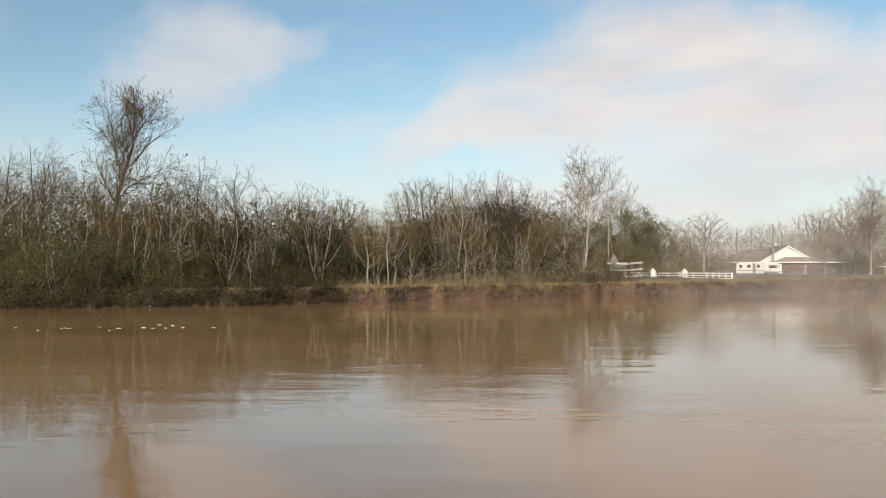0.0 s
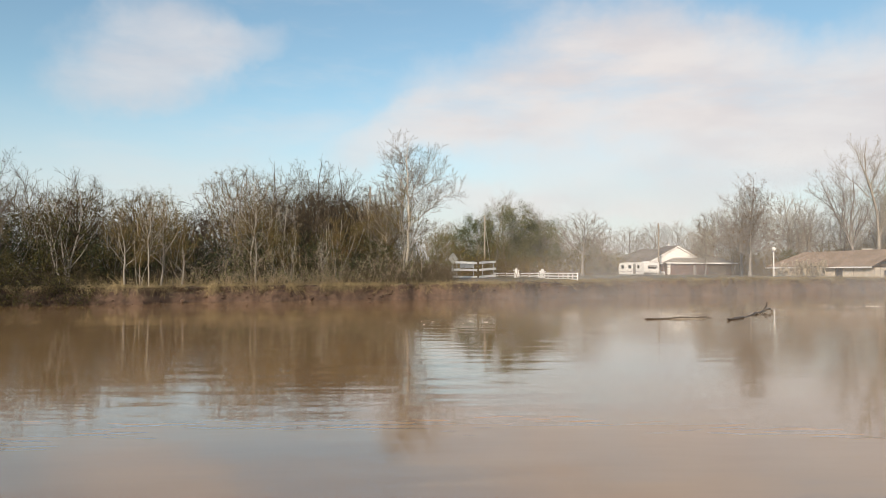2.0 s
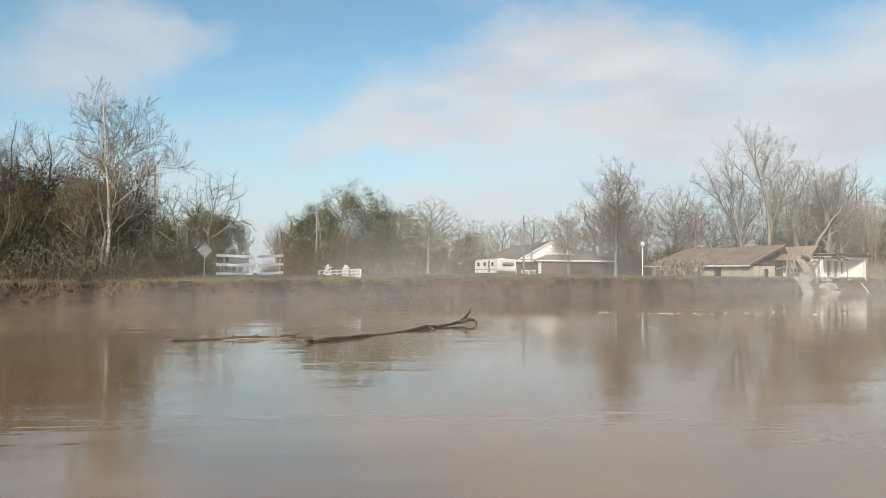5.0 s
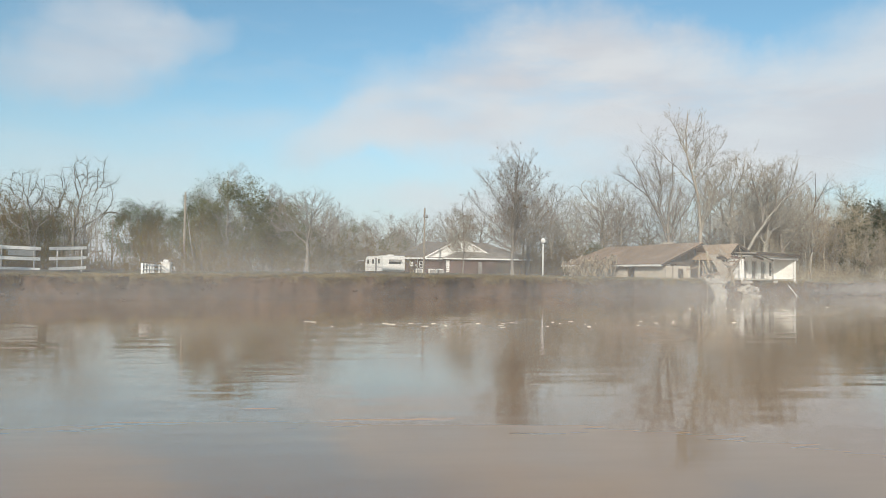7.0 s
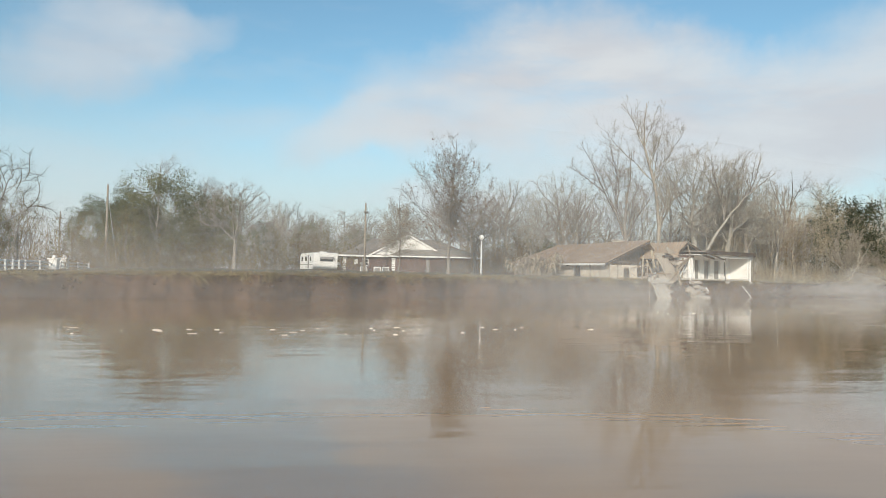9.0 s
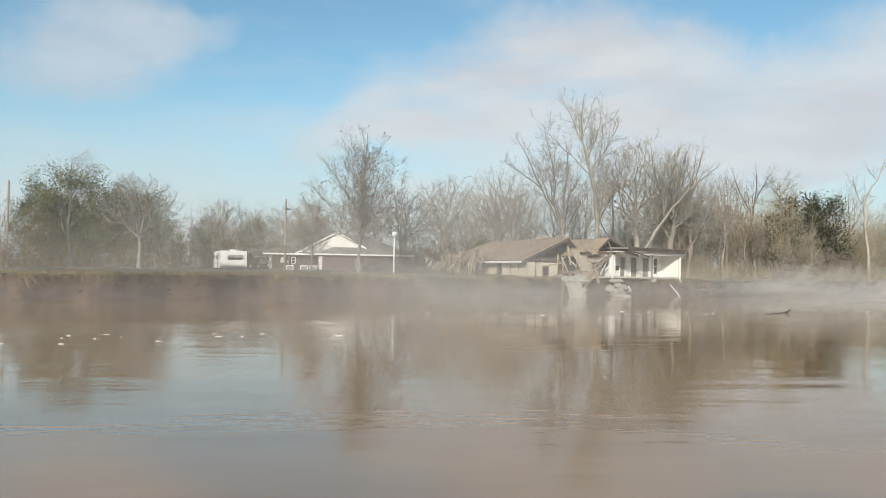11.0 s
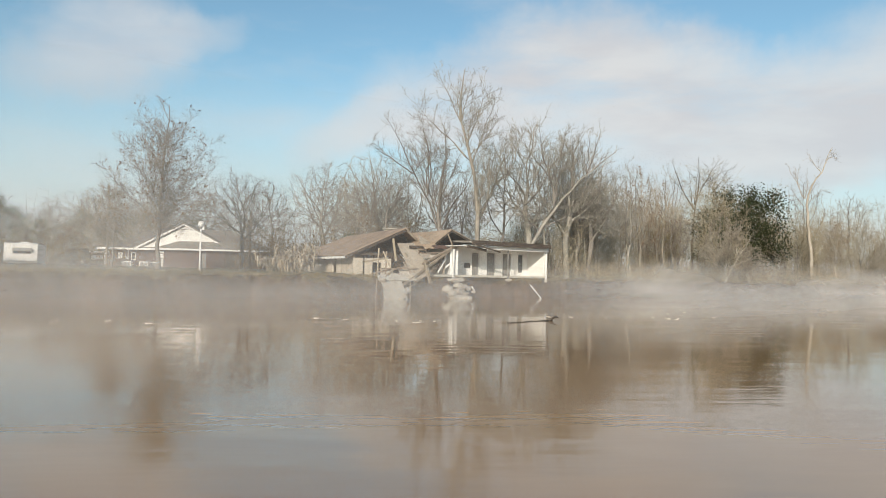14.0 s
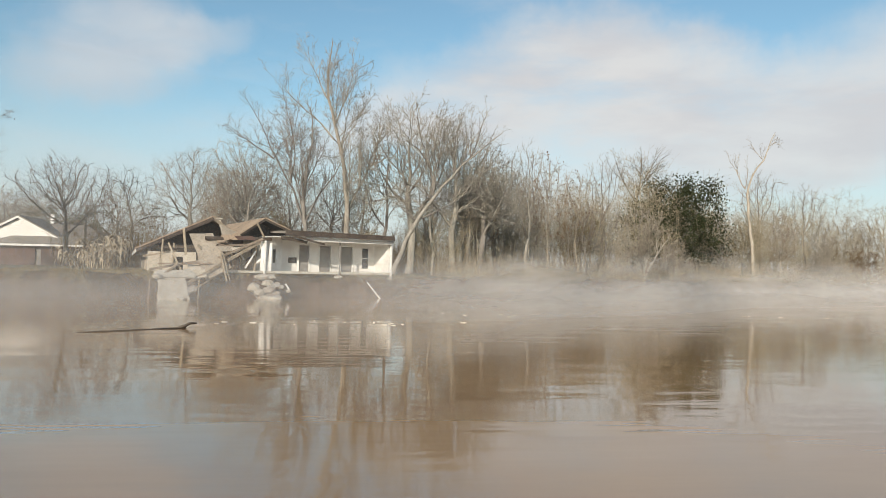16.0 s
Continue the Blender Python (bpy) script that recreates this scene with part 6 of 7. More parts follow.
for k, pts in enumerate(([(-1.0, -0.7, 1.25), (0.1, -0.75, 1.3), (0.2, -0.3, 1.5), (-0.9, -0.2, 1.45)], [(-0.5, -0.9, 0.75), (0.35, -1.0, 0.85), (0.45, -0.5, 1.1), (-0.4, -0.4, 1.0)], [(-1.1, -1.3, 0.02), (0.3, -1.4, 0.04), (0.4, -0.7, 0.3), (-1.0, -0.6, 0.28)], [(-6.9, -1.0, 1.2), (-6.0, -1.1, 1.0), (-5.9, -0.6, 1.4), (-6.8, -0.5, 1.5)], [(-5.6, -1.3, 0.3), (-5.0, -1.2, 0.5), (-5.1, -0.8, 0.8), (-5.7, -0.9, 0.6)])):
    loose("concrete_slab", rough_plate(pts, 0.11, 60 + k, 0.12), M_CONCRETE, "small broken plate of pale concrete in the rubble", "slab")
loose("roof_board", Geo().beam((0.5, -0.45, 4.0), (2.35, -0.5, 3.72), 0.04, 0.2), M_DARKWOOD, "dark roof board hanging loose under the eaves", "board")
for k, (pts, mat, lab) in enumerate((([(-3.2, 0.5, 4.0), (-2.0, 0.5, 4.25), (-1.7, 0.2, 3.75), (-3.0, 0.1, 3.6)], M_SHINGLE, "torn sheet of tan roof shingles"), ([(-3.6, 0.4, 3.3), (-2.4, 0.6, 3.5), (-2.2, 0.1, 3.0), (-3.3, -0.1, 2.9)], M_PANEL, "crumpled tan wallboard in the wreck"), ([(-2.6, 0.2, 3.2), (-1.4, 0.4, 3.45), (-1.3, 0.1, 3.1), (-2.5, -0.1, 2.85)], M_STUCCO, "torn piece of pale plasterboard"))):
    loose("wallboard", rough_plate(pts, 0.03, 80 + k, 0.14), mat, lab, "wallboard")
loose("pipe", Geo().tube([(6.9, -0.6, 1.1), (7.3, -0.9, 0.5), (7.75, -1.2, -0.15)], [0.05, 0.05, 0.05], 8), M_WHITE, "white plastic pipe sticking out of the bank", "pipe")
loose("pipe", Geo().tube([(0.85, -0.6, 0.95), (1.0, -0.8, 0.6)], [0.06, 0.06], 8), M_WHITE, "short broken white pipe in the rubble", "pipe")


def dry_clump(x, y, n, seed, height):
    """A dead banana-like clump: tall stalks with drooping leaf blades."""
    rng = random.Random(seed)
    t = thing("dry_leaf_clump", pose(x, y, float(ground_z(x, y))), "clump of dead pale drooping leaves beside the house", "plant")
    stalk, blade = Geo(), Geo()
    for _ in range(n):
        bx, by = rng.gauss(0, 0.6), rng.gauss(0, 0.5)
        tx, ty = bx * 1.9 + rng.gauss(0, 0.35), by * 1.6
        h = height * rng.uniform(0.45, 1.0) * (1 - 0.12 * abs(bx))
        stalk.tube([(bx, by, -0.1), (bx + (tx - bx) * 0.45, by + (ty - by) * 0.45, h * 0.6), (tx, ty, h)], [0.04, 0.03, 0.012], 5)
        for _ in range(13):
            a, up = rng.uniform(0, 6.28), rng.uniform(0.3, 1.0)
            z, ox, oy = h * up, bx + (tx - bx) * up, by + (ty - by) * up
            ln, w = rng.uniform(0.5, 1.0), rng.uniform(0.05, 0.11)
            c, s = math.cos(a), math.sin(a)
            pts = [(0, 0), (ln * 0.4, 0.22), (ln * 0.75, 0.05), (ln * 0.85, -0.45)]
            vs = []
            for i, (r, dz) in enumerate(pts):
                k = w * (0.5, 1.0, 0.8, 0.15)[i]
                vs += [(ox + c * r - s * k, oy + s * r + c * k, z + dz), (ox + c * r + s * k, oy + s * r - c * k, z + dz)]
            blade.add(vs, [(2 * i, 2 * i + 1, 2 * i + 3, 2 * i + 2) for i in range(3)])
    part("stalks", stalk, M_DRYLEAF, t)
    part("blades", blade, M_DRYLEAF, t)


dry_clump(67.9, 103.6, 26, 3, 2.6)
dry_clump(66.4, 105.2, 14, 4, 2.0)

# ---------------------------------------------------------------- brick house
B = pose(55.3, 119.0, 1.6, 0, 0, 2)
bh = thing("brick_house", B, "low dark red brick house with grey hipped roof and white gable", "house")
part("wall", wall((-7.6, 0.0), (8.2, 0.0), -0.3, 2.1, 0.2, [(2.4, 2.9, 0.9, 1.7)]), M_BRICK, bh)
part("wall", wall((-7.6, 0.1), (-7.6, 9.0), -0.3, 2.1, 0.2), M_BRICK, bh)
part("wall", wall((8.2, 0.1), (8.2, 9.0), -0.3, 2.1, 0.2), M_BRICK, bh)
part("wall", wall((-7.6, 9.0), (8.2, 9.0), -0.3, 2.1, 0.2), M_BRICK, bh)
window(bh, (-5.2, 0.0), (-4.7, 0.0), 0.9, 1.7)
# front block with a recessed garage opening
part("wall", wall((-1.9, -1.6), (8.2, -1.6), -0.3, 2.1, 0.2, [(3.9, 4.4, 0.0, 1.75), (6.2, 9.3, -0.1, 1.7)]), M_BRICK, bh)
part("garage_door", Geo().box((5.85, -1.5, 0.8), (3.06, 0.06, 1.76)), M_DARKWOOD, bh, "dark garage door")
part("door", Geo().box((2.25, -1.5, 0.87), (0.48, 0.06, 1.72)), M_DOOR, bh, "narrow grey door")
part("wall", wall((-1.9, -1.5), (-1.9, 0.0), -0.3, 2.1, 0.2), M_BRICK, bh)
part("wall", wall((8.2, -1.5), (8.2, 0.0), -0.3, 2.1, 0.2), M_BRICK, bh)
GY = -0.35
part("gable", Geo().slab([(-4.5, GY, 2.2), (4.5, GY, 2.2), (0, GY, 4.5)], 0.12), M_WHITE, bh, "white boarded gable")
for k in range(9):
    z = 2.35 + 0.23 * k
    w = 4.4 * (4.5 - z) / 2.3
    part("board", Geo().beam((-w, GY - 0.03, z), (w, GY - 0.03, z), 0.03, 0.19), M_WHITE, bh)
for sx in (-1, 1):
    part("gable_trim", Geo().beam((sx * 4.9, GY - 0.3, 2.02), (0, GY - 0.3, 4.68), 0.08, 0.2), M_WHITE, bh)
    part("gable_roof", Geo().slab([(0, GY - 0.35, 4.76), (sx * 5.0, GY - 0.35, 2.05), (sx * 5.0, 4.4, 2.05), (0, 4.4, 4.76)][::-sx], 0.1), M_SHINGLE_GREY, bh)
part("hip_roof", Geo().slab([(-8.3, -0.7, 2.12), (8.9, -0.7, 2.12), (4.2, 4.5, 4.4), (-3.8, 4.5, 4.4)], 0.1), M_SHINGLE_GREY, bh)
part("hip_roof", Geo().slab([(8.9, 9.7, 2.12), (-8.3, 9.7, 2.12), (-3.8, 4.5, 4.4), (4.2, 4.5, 4.4)], 0.1), M_SHINGLE_GREY, bh)
part("hip_roof", Geo().slab([(-8.3, 9.7, 2.12), (-8.3, -0.7, 2.12), (-3.8, 4.5, 4.4)], 0.1), M_SHINGLE_GREY, bh)
part("hip_roof", Geo().slab([(8.9, -0.7, 2.12), (8.9, 9.7, 2.12), (4.2, 4.5, 4.4)], 0.1), M_SHINGLE_GREY, bh)
part("eave_board", Geo().beam((-8.3, -0.75, 2.05), (-2.4, -0.75, 2.05), 0.06, 0.2), M_WHITE, bh)
part("eave_board", Geo().beam((-8.33, -0.7, 2.05), (-8.33, 9.7, 2.05), 0.06, 0.2), M_WHITE, bh)
# low hip over the front block
part("porch_roof", Geo().slab([(-2.5, -2.2, 2.15), (8.8, -2.2, 2.15), (6.9, -0.45, 2.95), (-0.5, -0.45, 2.95)], 0.08), M_SHINGLE_GREY, bh, "low grey porch roof")
part("porch_roof", Geo().slab([(-2.5, -0.45, 2.15), (-2.5, -2.2, 2.15), (-0.5, -0.45, 2.95)], 0.08), M_SHINGLE_GREY, bh)
part("eave_board", Geo().beam((-2.5, -2.24, 2.07), (8.8, -2.24, 2.07), 0.06, 0.17), M_WHITE, bh)
chm = part("chimney", Geo().box((0.9, 5.2, 4.7), (0.3, 0.3, 1.3)), M_WHITE, bh, "thin white flue")
part("chimney_cap", Geo().box((0.9, 5.2, 5.38), (0.42, 0.42, 0.07)), M_CONCRETE, chm)
for cx, cy in ((-7.55, -0.02), (-1.85, -1.62)):
    for k in range(8):
        part("quoin", Geo().box((cx, cy - 0.02, -0.05 + 0.26 * k), (0.46 if k % 2 else 0.36, 0.26, 0.2)), M_WHITE, bh)
# low wing behind, with a row of white sashes
part("wall", wall((-12.0, 4.6), (-7.7, 4.6), -0.3, 1.75, 0.2, [(0.5 + 0.95 * k, 1.2 + 0.95 * k, 0.75, 1.6) for k in range(4)]), M_BRICK, bh)
part("wall", wall((-12.0, 4.7), (-12.0, 9.0), -0.3, 1.75, 0.2), M_BRICK, bh)
for k in range(4):
    window(bh, (-11.5 + 0.95 * k, 4.6), (-10.8 + 0.95 * k, 4.6), 0.75, 1.6)
part("wing_roof", Geo().slab([(-12.7, 4.0, 1.8), (-8.2, 4.0, 1.8), (-8.2, 6.8, 2.9), (-10.4, 6.8, 2.9)], 0.1), M_SHINGLE_GREY, bh)
part("wing_roof", Geo().slab([(-12.7, 9.6, 1.8), (-12.7, 4.0, 1.8), (-10.4, 6.8, 2.9)], 0.1), M_SHINGLE_GREY, bh)
part("wing_roof", Geo().slab([(-8.2, 9.6, 1.8), (-12.7, 9.6, 1.8), (-10.4, 6.8, 2.9), (-8.2, 6.8, 2.9)], 0.1), M_SHINGLE_GREY, bh)
part("eave_board", Geo().beam((-12.7, 3.96, 1.73), (-8.35, 3.96, 1.73), 0.06, 0.17), M_WHITE, bh)
# meter boxes and a conduit on the brick front
part("meter_box", Geo().box((-6.2, -0.17, 1.35), (0.42, 0.14, 0.6)), M_WHITE, bh, "white electric meter box")
part("meter_box", Geo().box((-5.55, -0.17, 1.15), (0.28, 0.14, 0.36)), M_STEEL, bh, "grey meter box")
part("conduit", Geo().tube([(-5.45, -0.16, -0.2), (-5.45, -0.16, 2.0)], [0.04, 0.04], 6), M_STEEL, bh)


def ac_unit(x, y):
    t = thing("air_conditioner", B @ pose(x, y, -0.05), "boxy grey-white outdoor air conditioner by the brick wall", "air conditioner")
    part("casing", Geo().box((0, 0, 0.42), (0.8, 0.75, 0.8)), M_WHITE, t)
    part("grille", Geo().box((0, -0.39, 0.42), (0.66, 0.03, 0.6)), M_DOOR, t)
    part("fan_guard", Geo().tube([(0, 0, 0.82), (0, 0, 0.85)], [0.3, 0.3], 14), M_DARK, t)


ac_unit(-5.3, -0.8), ac_unit(-3.7, -0.8), ac_unit(-2.7, -0.8)


def utility_pole(x, y, height, arm=True, transformer=False, turn=0, label="weathered wooden utility pole with a crossarm"):
    t = thing("utility_pole", pose(x, y, float(ground_z(x, y)), 0, 0, turn), label, "utility pole")
    part("pole", Geo().tube([(0, 0, -0.3), (0, 0, height * 0.5), (0, 0, height)], [0.13, 0.11, 0.085], 10), M_POLE, t, smooth=True)
    if arm:
        part("crossarm", Geo().beam((-0.6, -0.12, height - 1.1), (0.6, -0.12, height - 1.1), 0.08, 0.1), M_POLE, t)
        for sx in (-0.55, -0.2, 0.2, 0.55):
            part("insulator", Geo().tube([(sx, -0.12, height - 1.04), (sx, -0.12, height - 0.86)], [0.05, 0.03], 7), M_DOOR, t)
    if transformer:
        part("transformer", Geo().tube([(0.32, -0.1, height - 2.4), (0.32, -0.1, height - 2.35), (0.32, -0.1, height - 1.65), (0.32, -0.1, height - 1.6)], [0.15, 0.2, 0.2, 0.14], 12), M_STEEL, t, "grey transformer can")
    return t


pole = utility_pole(24.1, 107.5, 8.4, False, False, 10, "plain weathered wooden utility pole beside the road")
part("stay_wire", Geo().tube([(0.0, 0.0, 7.6), (1.1, 0.2, 0.0)], [0.02, 0.02], 5), M_STEEL, pole)
utility_pole(50.0, 111.8, 7.6, True, False, 60)
utility_pole(8.9, 95.0, 11.0, True, False, 20)
utility_pole(3.9, 150.0, 8.6, True, False, 20)
utility_pole(62.5, 115.0, 5.4, False, label="short wooden yard pole")


def yard_lamp(x, y, top):
    t = thing("yard_lamp", pose(x, y, float(ground_z(x, y))), "white lamp post with a round head in the yard", "lamp post")
    part("post", Geo().tube([(0, 0, -0.2), (0, 0, 0.6), (0, 0, top - 0.4)], [0.09, 0.07, 0.06], 10), M_WHITE, t, smooth=True)
    part("collar", Geo().tube([(0, 0, top - 0.42), (0, 0, top - 0.3)], [0.06, 0.15], 10), M_STEEL, t)
    prof = [(0.1, -0.3), (0.2, -0.2), (0.24, -0.05), (0.2, 0.1), (0.08, 0.18)]
    part("globe", Geo().tube([(0, 0, top + z) for r, z in prof], [r for r, z in prof], 12), M_WHITE, t, "white round lamp head", smooth=True)


yard_lamp(60.9, 99.7, 3.75)


def camper(m):
    t = thing("camper_trailer", m, "white travel trailer with an awning window parked in the yard", "camper")
    prof = [(-3.0, 0.12), (-3.08, 0.9), (-2.95, 1.5), (-2.4, 1.72), (2.8, 1.75), (3.0, 1.66), (3.03, 0.3), (2.9, 0.12)]
    k = len(prof)
    vs = [(x, -1.2, z) for x, z in prof] + [(x, 1.2, z) for x, z in prof]
    fs = [tuple(range(k)), tuple(range(2 * k - 1, k - 1, -1))] + [(i, k + i, k + (i + 1) % k, (i + 1) % k) for i in range(k)]
    part("body", Geo().add(vs, fs), M_WHITE, t)
    for x0, x1 in ((-2.3, -1.7), (-0.6, 0.1), (1.5, 2.0)):
        part("window", Geo().box(((x0 + x1) / 2, -1.21, 1.15), (x1 - x0, 0.03, 0.45)), M_GLASS, t)
    part("door", Geo().box((0.85, -1.215, 0.85), (0.6, 0.03, 1.35)), M_DOOR, t)
    part("window", Geo().box((3.03, 0.1, 1.1), (0.04, 1.3, 0.42)), M_GLASS, t)
    part("awning", Geo().slab([(3.05, -0.6, 1.34), (3.05, 0.8, 1.34), (3.3, 0.8, 1.1), (3.3, -0.6, 1.1)], 0.02), M_DOOR, t, "grey propped window cover")
    part("roof_vent", Geo().box((1.6, 0.1, 1.81), (0.7, 0.6, 0.16)), M_WHITE, t)
    part("stripe", Geo().box((0, -1.212, 0.55), (5.6, 0.02, 0.07)), M_DOOR, t)
    for sy in (-1.05, 1.05):
        w = part("wheel", Geo().tube([(0.2, sy - 0.1, 0.25), (0.2, sy + 0.1, 0.25)], [0.3, 0.3], 16), M_DARK, t)
        part("rim", Geo().tube([(0.2, sy - 0.115, 0.25), (0.2, sy + 0.115, 0.25)], [0.17, 0.17], 12), M_STEEL, w)


camper(pose(45.2, 106.3, float(ground_z(45.2, 106.3)), 0, 0, -74))


def pickup(m):
    t = thing("pickup_truck", m, "dark parked pickup truck with a pale tailgate beside the camper", "truck")
    prof = [(-2.5, 0.45), (-2.55, 1.0), (-1.3, 1.12), (-0.75, 1.75), (0.6, 1.78), (0.8, 1.12), (2.5, 1.1), (2.55, 0.45)]
    k = len(prof)
    vs = [(x, -0.9 + (0.12 if z > 1.5 else 0), z) for x, z in prof] + [(x, 0.9 - (0.12 if z > 1.5 else 0), z) for x, z in prof]
    fs = [tuple(range(k)), tuple(range(2 * k - 1, k - 1, -1))] + [(i, k + i, k + (i + 1) % k, (i + 1) % k) for i in range(k)]
    part("body", Geo().add(vs, fs), M_DARK, t)
    part("tailgate", Geo().box((2.57, 0, 0.85), (0.04, 1.5, 0.45)), M_WHITE, t, "pale tailgate")
    part("side_window", Geo().box((-0.1, -0.83, 1.42), (1.1, 0.04, 0.4)), M_GLASS, t)
    for sx in (-1.6, 1.6):
        for sy in (-0.8, 0.8):
            w = part("wheel", Geo().tube([(sx, sy - 0.12, 0.36), (sx, sy + 0.12, 0.36)], [0.37, 0.37], 16), M_DARK, t)
            part("rim", Geo().tube([(sx, sy - 0.13, 0.36), (sx, sy + 0.13, 0.36)], [0.2, 0.2], 12), M_STEEL, w)


pickup(pose(44.6, 119.5, float(ground_z(44.6, 119.5)), 0, 0, -25))

# ---------------------------------------------------------------- broken road, barrier, sign, fence
ROADM = material("worn_asphalt", (0.085, 0.08, 0.072), (0.15, 0.14, 0.125), 0.95, 0.8, 10, 0.4)
g = Geo()
for k in range(60):
    y0, y1 = 67.6 + 4 * k, 67.6 + 4 * k + 4
    c0, c1 = 20.3 - (y0 - 70) * 0.137, 20.3 - (y1 - 70) * 0.137
    z0, z1 = float(ground_z(c0, y0 + 1.0)) + 0.05, float(ground_z(c1, y1 + 1.0)) + 0.05
    g.add([(c0 - 3.2, y0, z0), (c0 + 3.2, y0, z0), (c1 + 3.2, y1, z1), (c1 - 3.2, y1, z1), (c0 - 3.2, y0, z0 - 0.2), (c0 + 3.2, y0, z0 - 0.2), (c1 + 3.2, y1, z1 - 0.2), (c1 - 3.2, y1, z1 - 0.2)],
          [(0, 1, 2, 3), (0, 4, 5, 1), (1, 5, 6, 2), (3, 7, 4, 0)])
tagged(part("road", g, ROADM), "worn asphalt road broken off at the river bank", "road", kind="structure")
br = thing("road_barrier", Matrix.Identity(4), "broken white three-board road-end barrier on steel posts", "barrier")
BL, BR = ((17.65, 79.5), (20.3, 80.8)), ((20.6, 81.5), (22.5, 83.2))
for half, ((xa, ya), (xb, yb)) in enumerate((BL, BR)):
    for f in (0.2, 0.86):
        x, y = xa + (xb - xa) * f, ya + (yb - ya) * f + 0.1
        part("post", Geo().beam((x, y, float(ground_z(x, y)) - 0.3), (x, y, 3.3), 0.08, 0.1), M_STEEL, br)
    for k in range(3):
        z = 3.14 - 0.72 * k
        part("board", Geo().beam((xa, ya, z - 0.03 * half), (xb, yb, z + (0.12 if half else -0.06)), 0.05, 0.22), M_WHITE, br)
part("panel", Geo().beam((18.5, 80.05, 2.78), (20.0, 80.8, 2.78), 0.03, 0.4), M_STEEL, br, "grey metal sheet behind the boards")
sg = thing("diamond_sign", pose(17.5, 75.6, float(ground_z(17.5, 75.6)), 0, 0, 38), "back of a grey diamond road sign on a post", "sign")
zc = 3.42 - sg.matrix_basis.translation.z
part("post", Geo().beam((0, 0.03, -0.3), (0, 0.03, zc + 0.3), 0.06, 0.05), M_STEEL, sg)
part("plate", Geo().add([(a * 0.6, y, zc + b * 0.6) for y in (-0.01, 0.01) for a, b in ((-1, 0), (0, -1), (1, 0), (0, 1))], [(0, 1, 2, 3), (7, 6, 5, 4), (0, 4, 5, 1), (1, 5, 6, 2), (2, 6, 7, 3), (3, 7, 4, 0)]), M_CONCRETE, sg)

fence = thing("board_fence", Matrix.Identity(4), "white four-board fence running back from the eroded bank", "fence")
FP = [(28.9, 73.9), (28.75, 75.2), (28.6, 76.5), (28.42, 77.8), (28.25, 79.1), (27.85, 82.3), (27.45, 85.6), (26.9, 88.4), (26.3, 91.2), (25.5, 96.0), (24.7, 101.0)]
for i, (x, y) in enumerate(FP):
    part("post", Geo().beam((x, y, 0.85 if i == 0 else (0.62 if i == 1 else 1.0)), (x, y, 2.14), 0.11, 0.11), M_WHITE, fence)
for i, ((xa, ya), (xb, yb)) in enumerate(zip(FP, FP[1:])):
    for k in range(4):
        z = 2.06 - 0.27 * k
        part("board", Geo().beam((xa - 0.075, ya, z), (xb - 0.075, yb, z - (0.05 if i > 4 else 0)), 0.03, 0.11), M_WHITE, fence)
for x, y in ((27.75, 84.9), (26.0, 91.6)):
    t = thing("gate_pillar", pose(x, y, float(ground_z(x, y))), "squat white gate pillar with a cap beside the fence", "pillar", "gate pillars")
    part("shaft", Geo().box((0, 0, 0.3), (0.52, 0.52, 0.8)), M_WHITE, t)
    part("cap", Geo().box((0, 0, 0.74), (0.66, 0.66, 0.1)), M_WHITE, t)
    part("finial", Geo().tube([(0, 0, 0.78), (0, 0, 0.84), (0, 0, 0.96), (0, 0, 1.0)], [0.1, 0.16, 0.14, 0.04], 10), M_WHITE, t, smooth=True)

# ---------------------------------------------------------------- floating things
log = thing("floating_log", Matrix.Identity(4), "long dark driftwood log with a forked end floating on the river", "log")
part("stem", Geo().tube([(27.15, 38.75, -0.01), (27.3, 38.8, 0.02), (27.75, 39.25, 0.05), (28.2, 39.85, 0.03), (28.6, 40.3, 0.045), (29.0, 40.95, 0.0), (29.7, 41.95, 0.0), (30.2, 42.6, 0.03), (30.7, 43.3, 0.075), (31.1, 43.85, 0.04), (31.6, 44.5, 0.06), (31.95, 45.0, 0.1), (32.25, 45.35, 0.12)], [0.025, 0.048, 0.06, 0.044, 0.048, 0.035, 0.035, 0.044, 0.066, 0.048, 0.048, 0.062, 0.055], 9), M_WETWOOD, log, smooth=True)
part("fork", Geo().tube([(32.0, 45.05, 0.1), (32.22, 45.35, 0.2), (32.36, 45.5, 0.3), (32.46, 45.62, 0.42), (32.54, 45.72, 0.56)], [0.06, 0.056, 0.042, 0.034, 0.012], 8), M_WETWOOD, log, smooth=True)
part("fork", Geo().tube([(32.1, 45.15, 0.1), (32.4, 45.45, 0.17), (32.62, 45.55, 0.16), (32.74, 45.6, 0.05), (32.78, 45.6, -0.05)], [0.055, 0.055, 0.045, 0.03, 0.015], 8), M_WETWOOD, log, smooth=True)
part("knot", Geo().tube([(27.3, 38.8, 0.03), (27.18, 38.72, 0.08), (27.1, 38.66, 0.09)], [0.06, 0.05, 0.02], 7), M_WETWOOD, log, smooth=True)
part("stub", Geo().tube([(30.8, 43.4, 0.07), (30.95, 43.35, 0.0), (31.05, 43.3, -0.04)], [0.04, 0.035, 0.02], 7), M_WETWOOD, log, smooth=True)
log2 = thing("floating_branch", Matrix.Identity(4), "thin floating branch with broken side twigs", "branch")
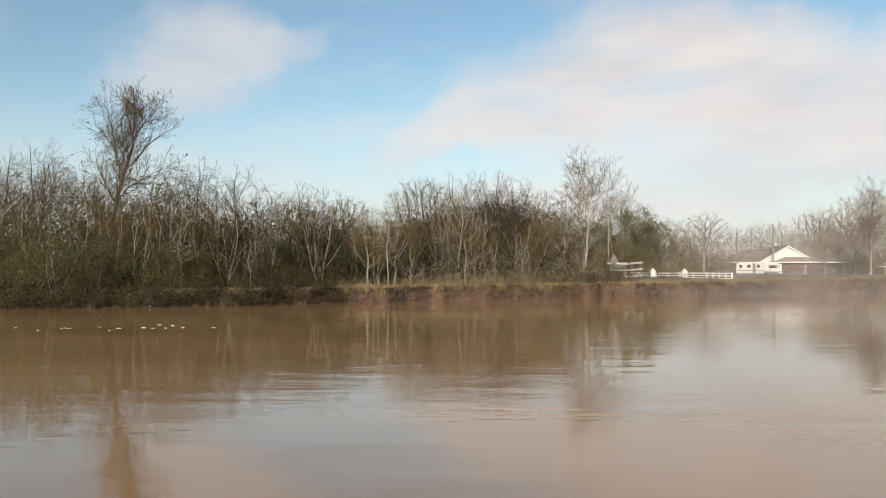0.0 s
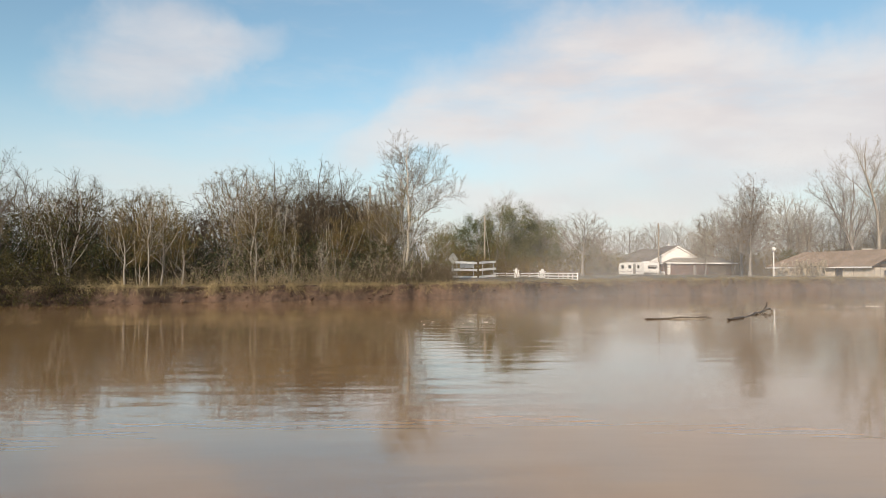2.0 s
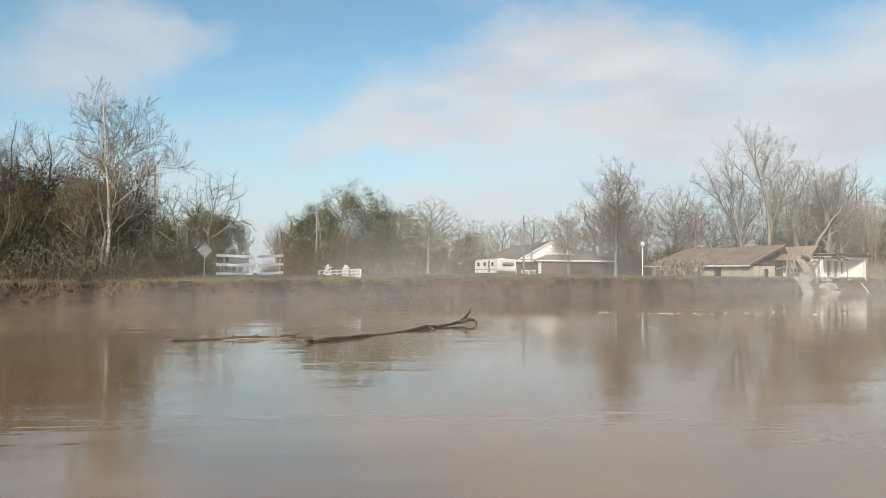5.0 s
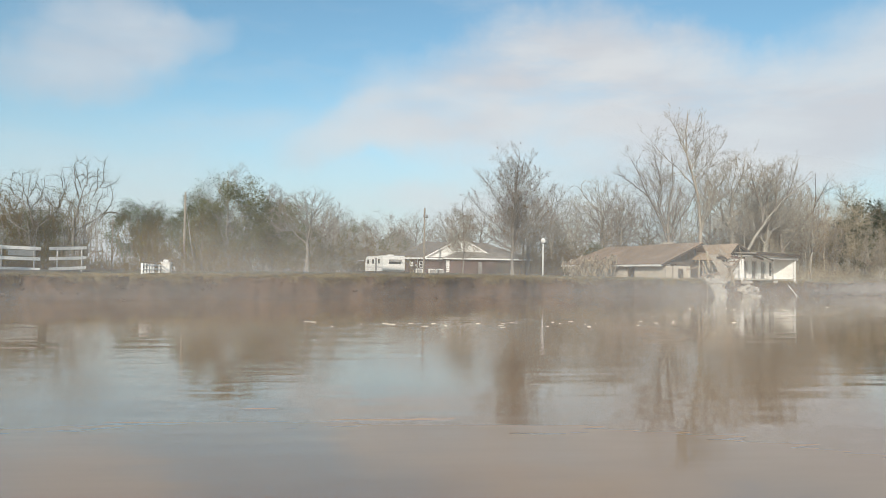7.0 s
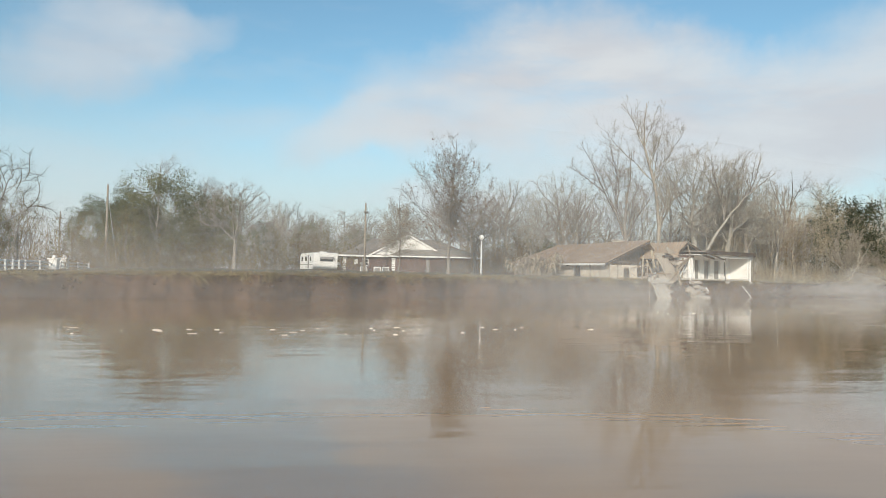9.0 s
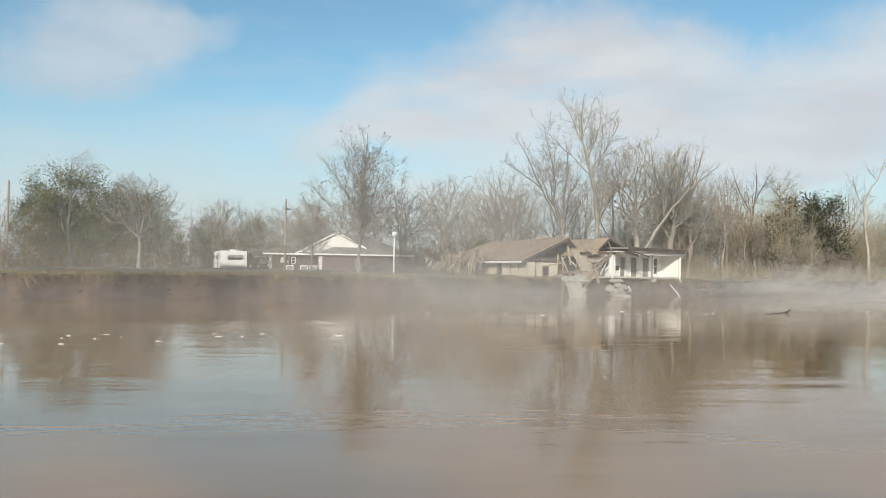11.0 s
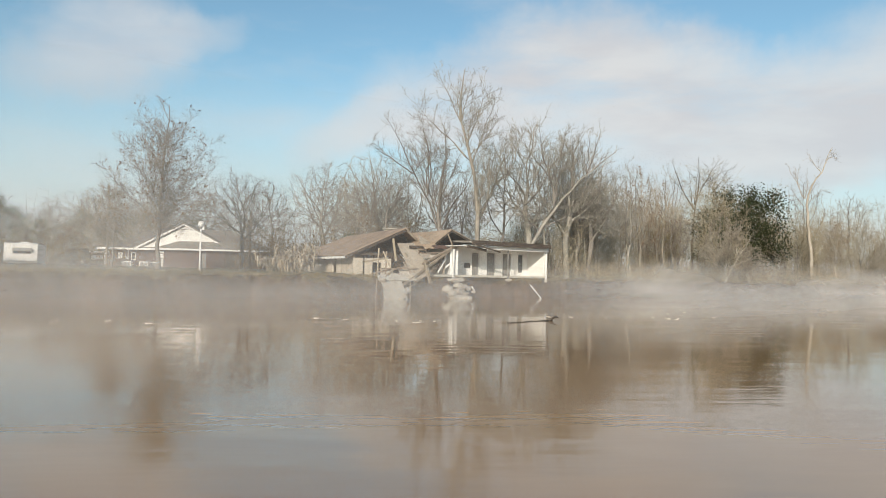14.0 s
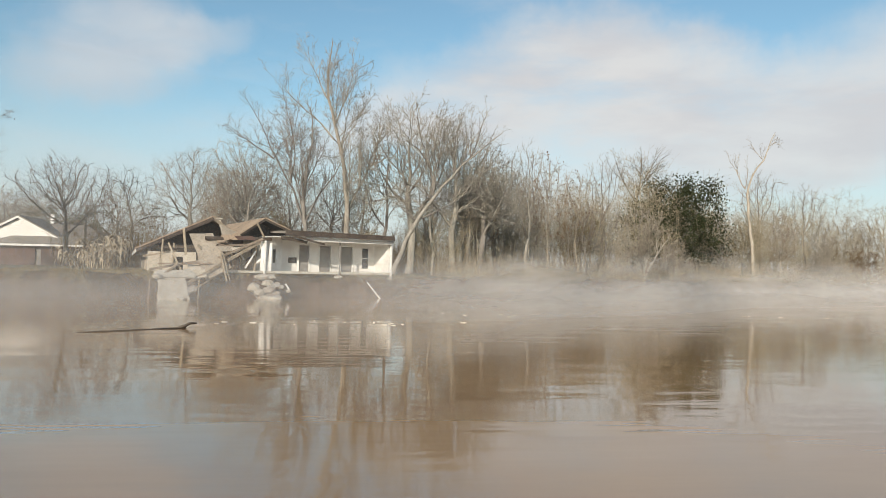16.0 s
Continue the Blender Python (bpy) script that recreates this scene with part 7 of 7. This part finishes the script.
part("stem", Geo().tube([(23.6, 39.35, 0.0), (23.75, 39.4, 0.04), (24.3, 39.6, 0.02), (24.8, 39.75, 0.025), (25.3, 39.85, 0.05), (25.7, 39.95, 0.04), (26.2, 40.1, 0.02), (26.9, 40.3, 0.01), (27.5, 40.5, -0.02)], [0.03, 0.045, 0.028, 0.026, 0.04, 0.045, 0.03, 0.022, 0.012], 8), M_WETWOOD, log2, smooth=True)
part("stem", Geo().tube([(24.9, 39.6, 0.0), (25.4, 39.7, 0.025), (25.9, 39.8, 0.01), (26.5, 40.0, 0.02), (26.8, 40.05, -0.01)], [0.01, 0.025, 0.02, 0.02, 0.008], 7), M_POLE, log2, "pale stripped branch", smooth=True)
for a, b, c in (((25.2, 39.83, 0.05), (25.16, 39.8, 0.12), (25.18, 39.8, 0.17)), ((25.65, 39.93, 0.05), (25.72, 39.95, 0.1), (25.84, 40.0, 0.13)), ((26.55, 40.2, 0.02), (26.75, 40.25, 0.06), (26.95, 40.3, 0.17)), ((26.3, 40.1, 0.02), (26.5, 40.15, 0.08), (26.8, 40.25, 0.08))):
    part("twig", Geo().tube([a, b, c], [0.025, 0.02, 0.008], 6), M_WETWOOD, log2, smooth=True)
log3 = thing("floating_log", Matrix.Identity(4), "thin low driftwood log with a raised knob floating", "log")
part("stem", Geo().tube([(78.3, 68.6, -0.05), (79.5, 69.2, -0.01), (80.5, 70.2, -0.02), (81.5, 70.9, 0.0)], [0.02, 0.045, 0.045, 0.04], 8), M_WETWOOD, log3, smooth=True)
part("knob", Geo().tube([(81.25, 70.75, 0.0), (81.5, 70.85, 0.09), (81.62, 70.9, 0.16), (81.8, 71.0, 0.15)], [0.04, 0.05, 0.04, 0.02], 8), M_WETWOOD, log3, smooth=True)


def flecks(name, label, seeds, n, spread_x, spread_y, size):
    """Foam flecks and litter drifting in loose rafts."""
    rng = random.Random(len(seeds) * 7 + n)
    g = Geo()
    for cx, cy in seeds:
        for _ in range(n):
            x, y = cx + rng.gauss(0, spread_x), cy + rng.gauss(0, spread_y)
            a, b = size * rng.uniform(0.4, 3.0), size * rng.uniform(0.3, 0.8)
            ph = rng.uniform(0, 3)
            k = 6
            ring = [(x + a * rng.uniform(0.7, 1.2) * math.cos(q * 2 * math.pi / k + ph), y + b * rng.uniform(0.7, 1.2) * math.sin(q * 2 * math.pi / k + ph)) for q in range(k)]
            h = rng.uniform(0.008, 0.025)
            g.add([(px, py, 0.002) for px, py in ring] + [(x + (px - x) * 0.6, y + (py - y) * 0.6, h) for px, py in ring], [(i, (i + 1) % k, k + (i + 1) % k, k + i) for i in range(k)] + [tuple(range(k, 2 * k))])
    tagged(part(name, g, M_FOAM), label, "foam", kind="stuff")


flecks("foam_flecks", "white foam flecks and litter drifting on the water", [(-14, 29.3), (-11, 30.5), (14.5, 37.3), (41, 52.3), (45, 52.0), (50, 53.0), (52.5, 54), (63, 67), (74, 69), (84, 73.3), (86, 74), (92, 80), (106, 82)], 8, 2.2, 0.6, 0.05)
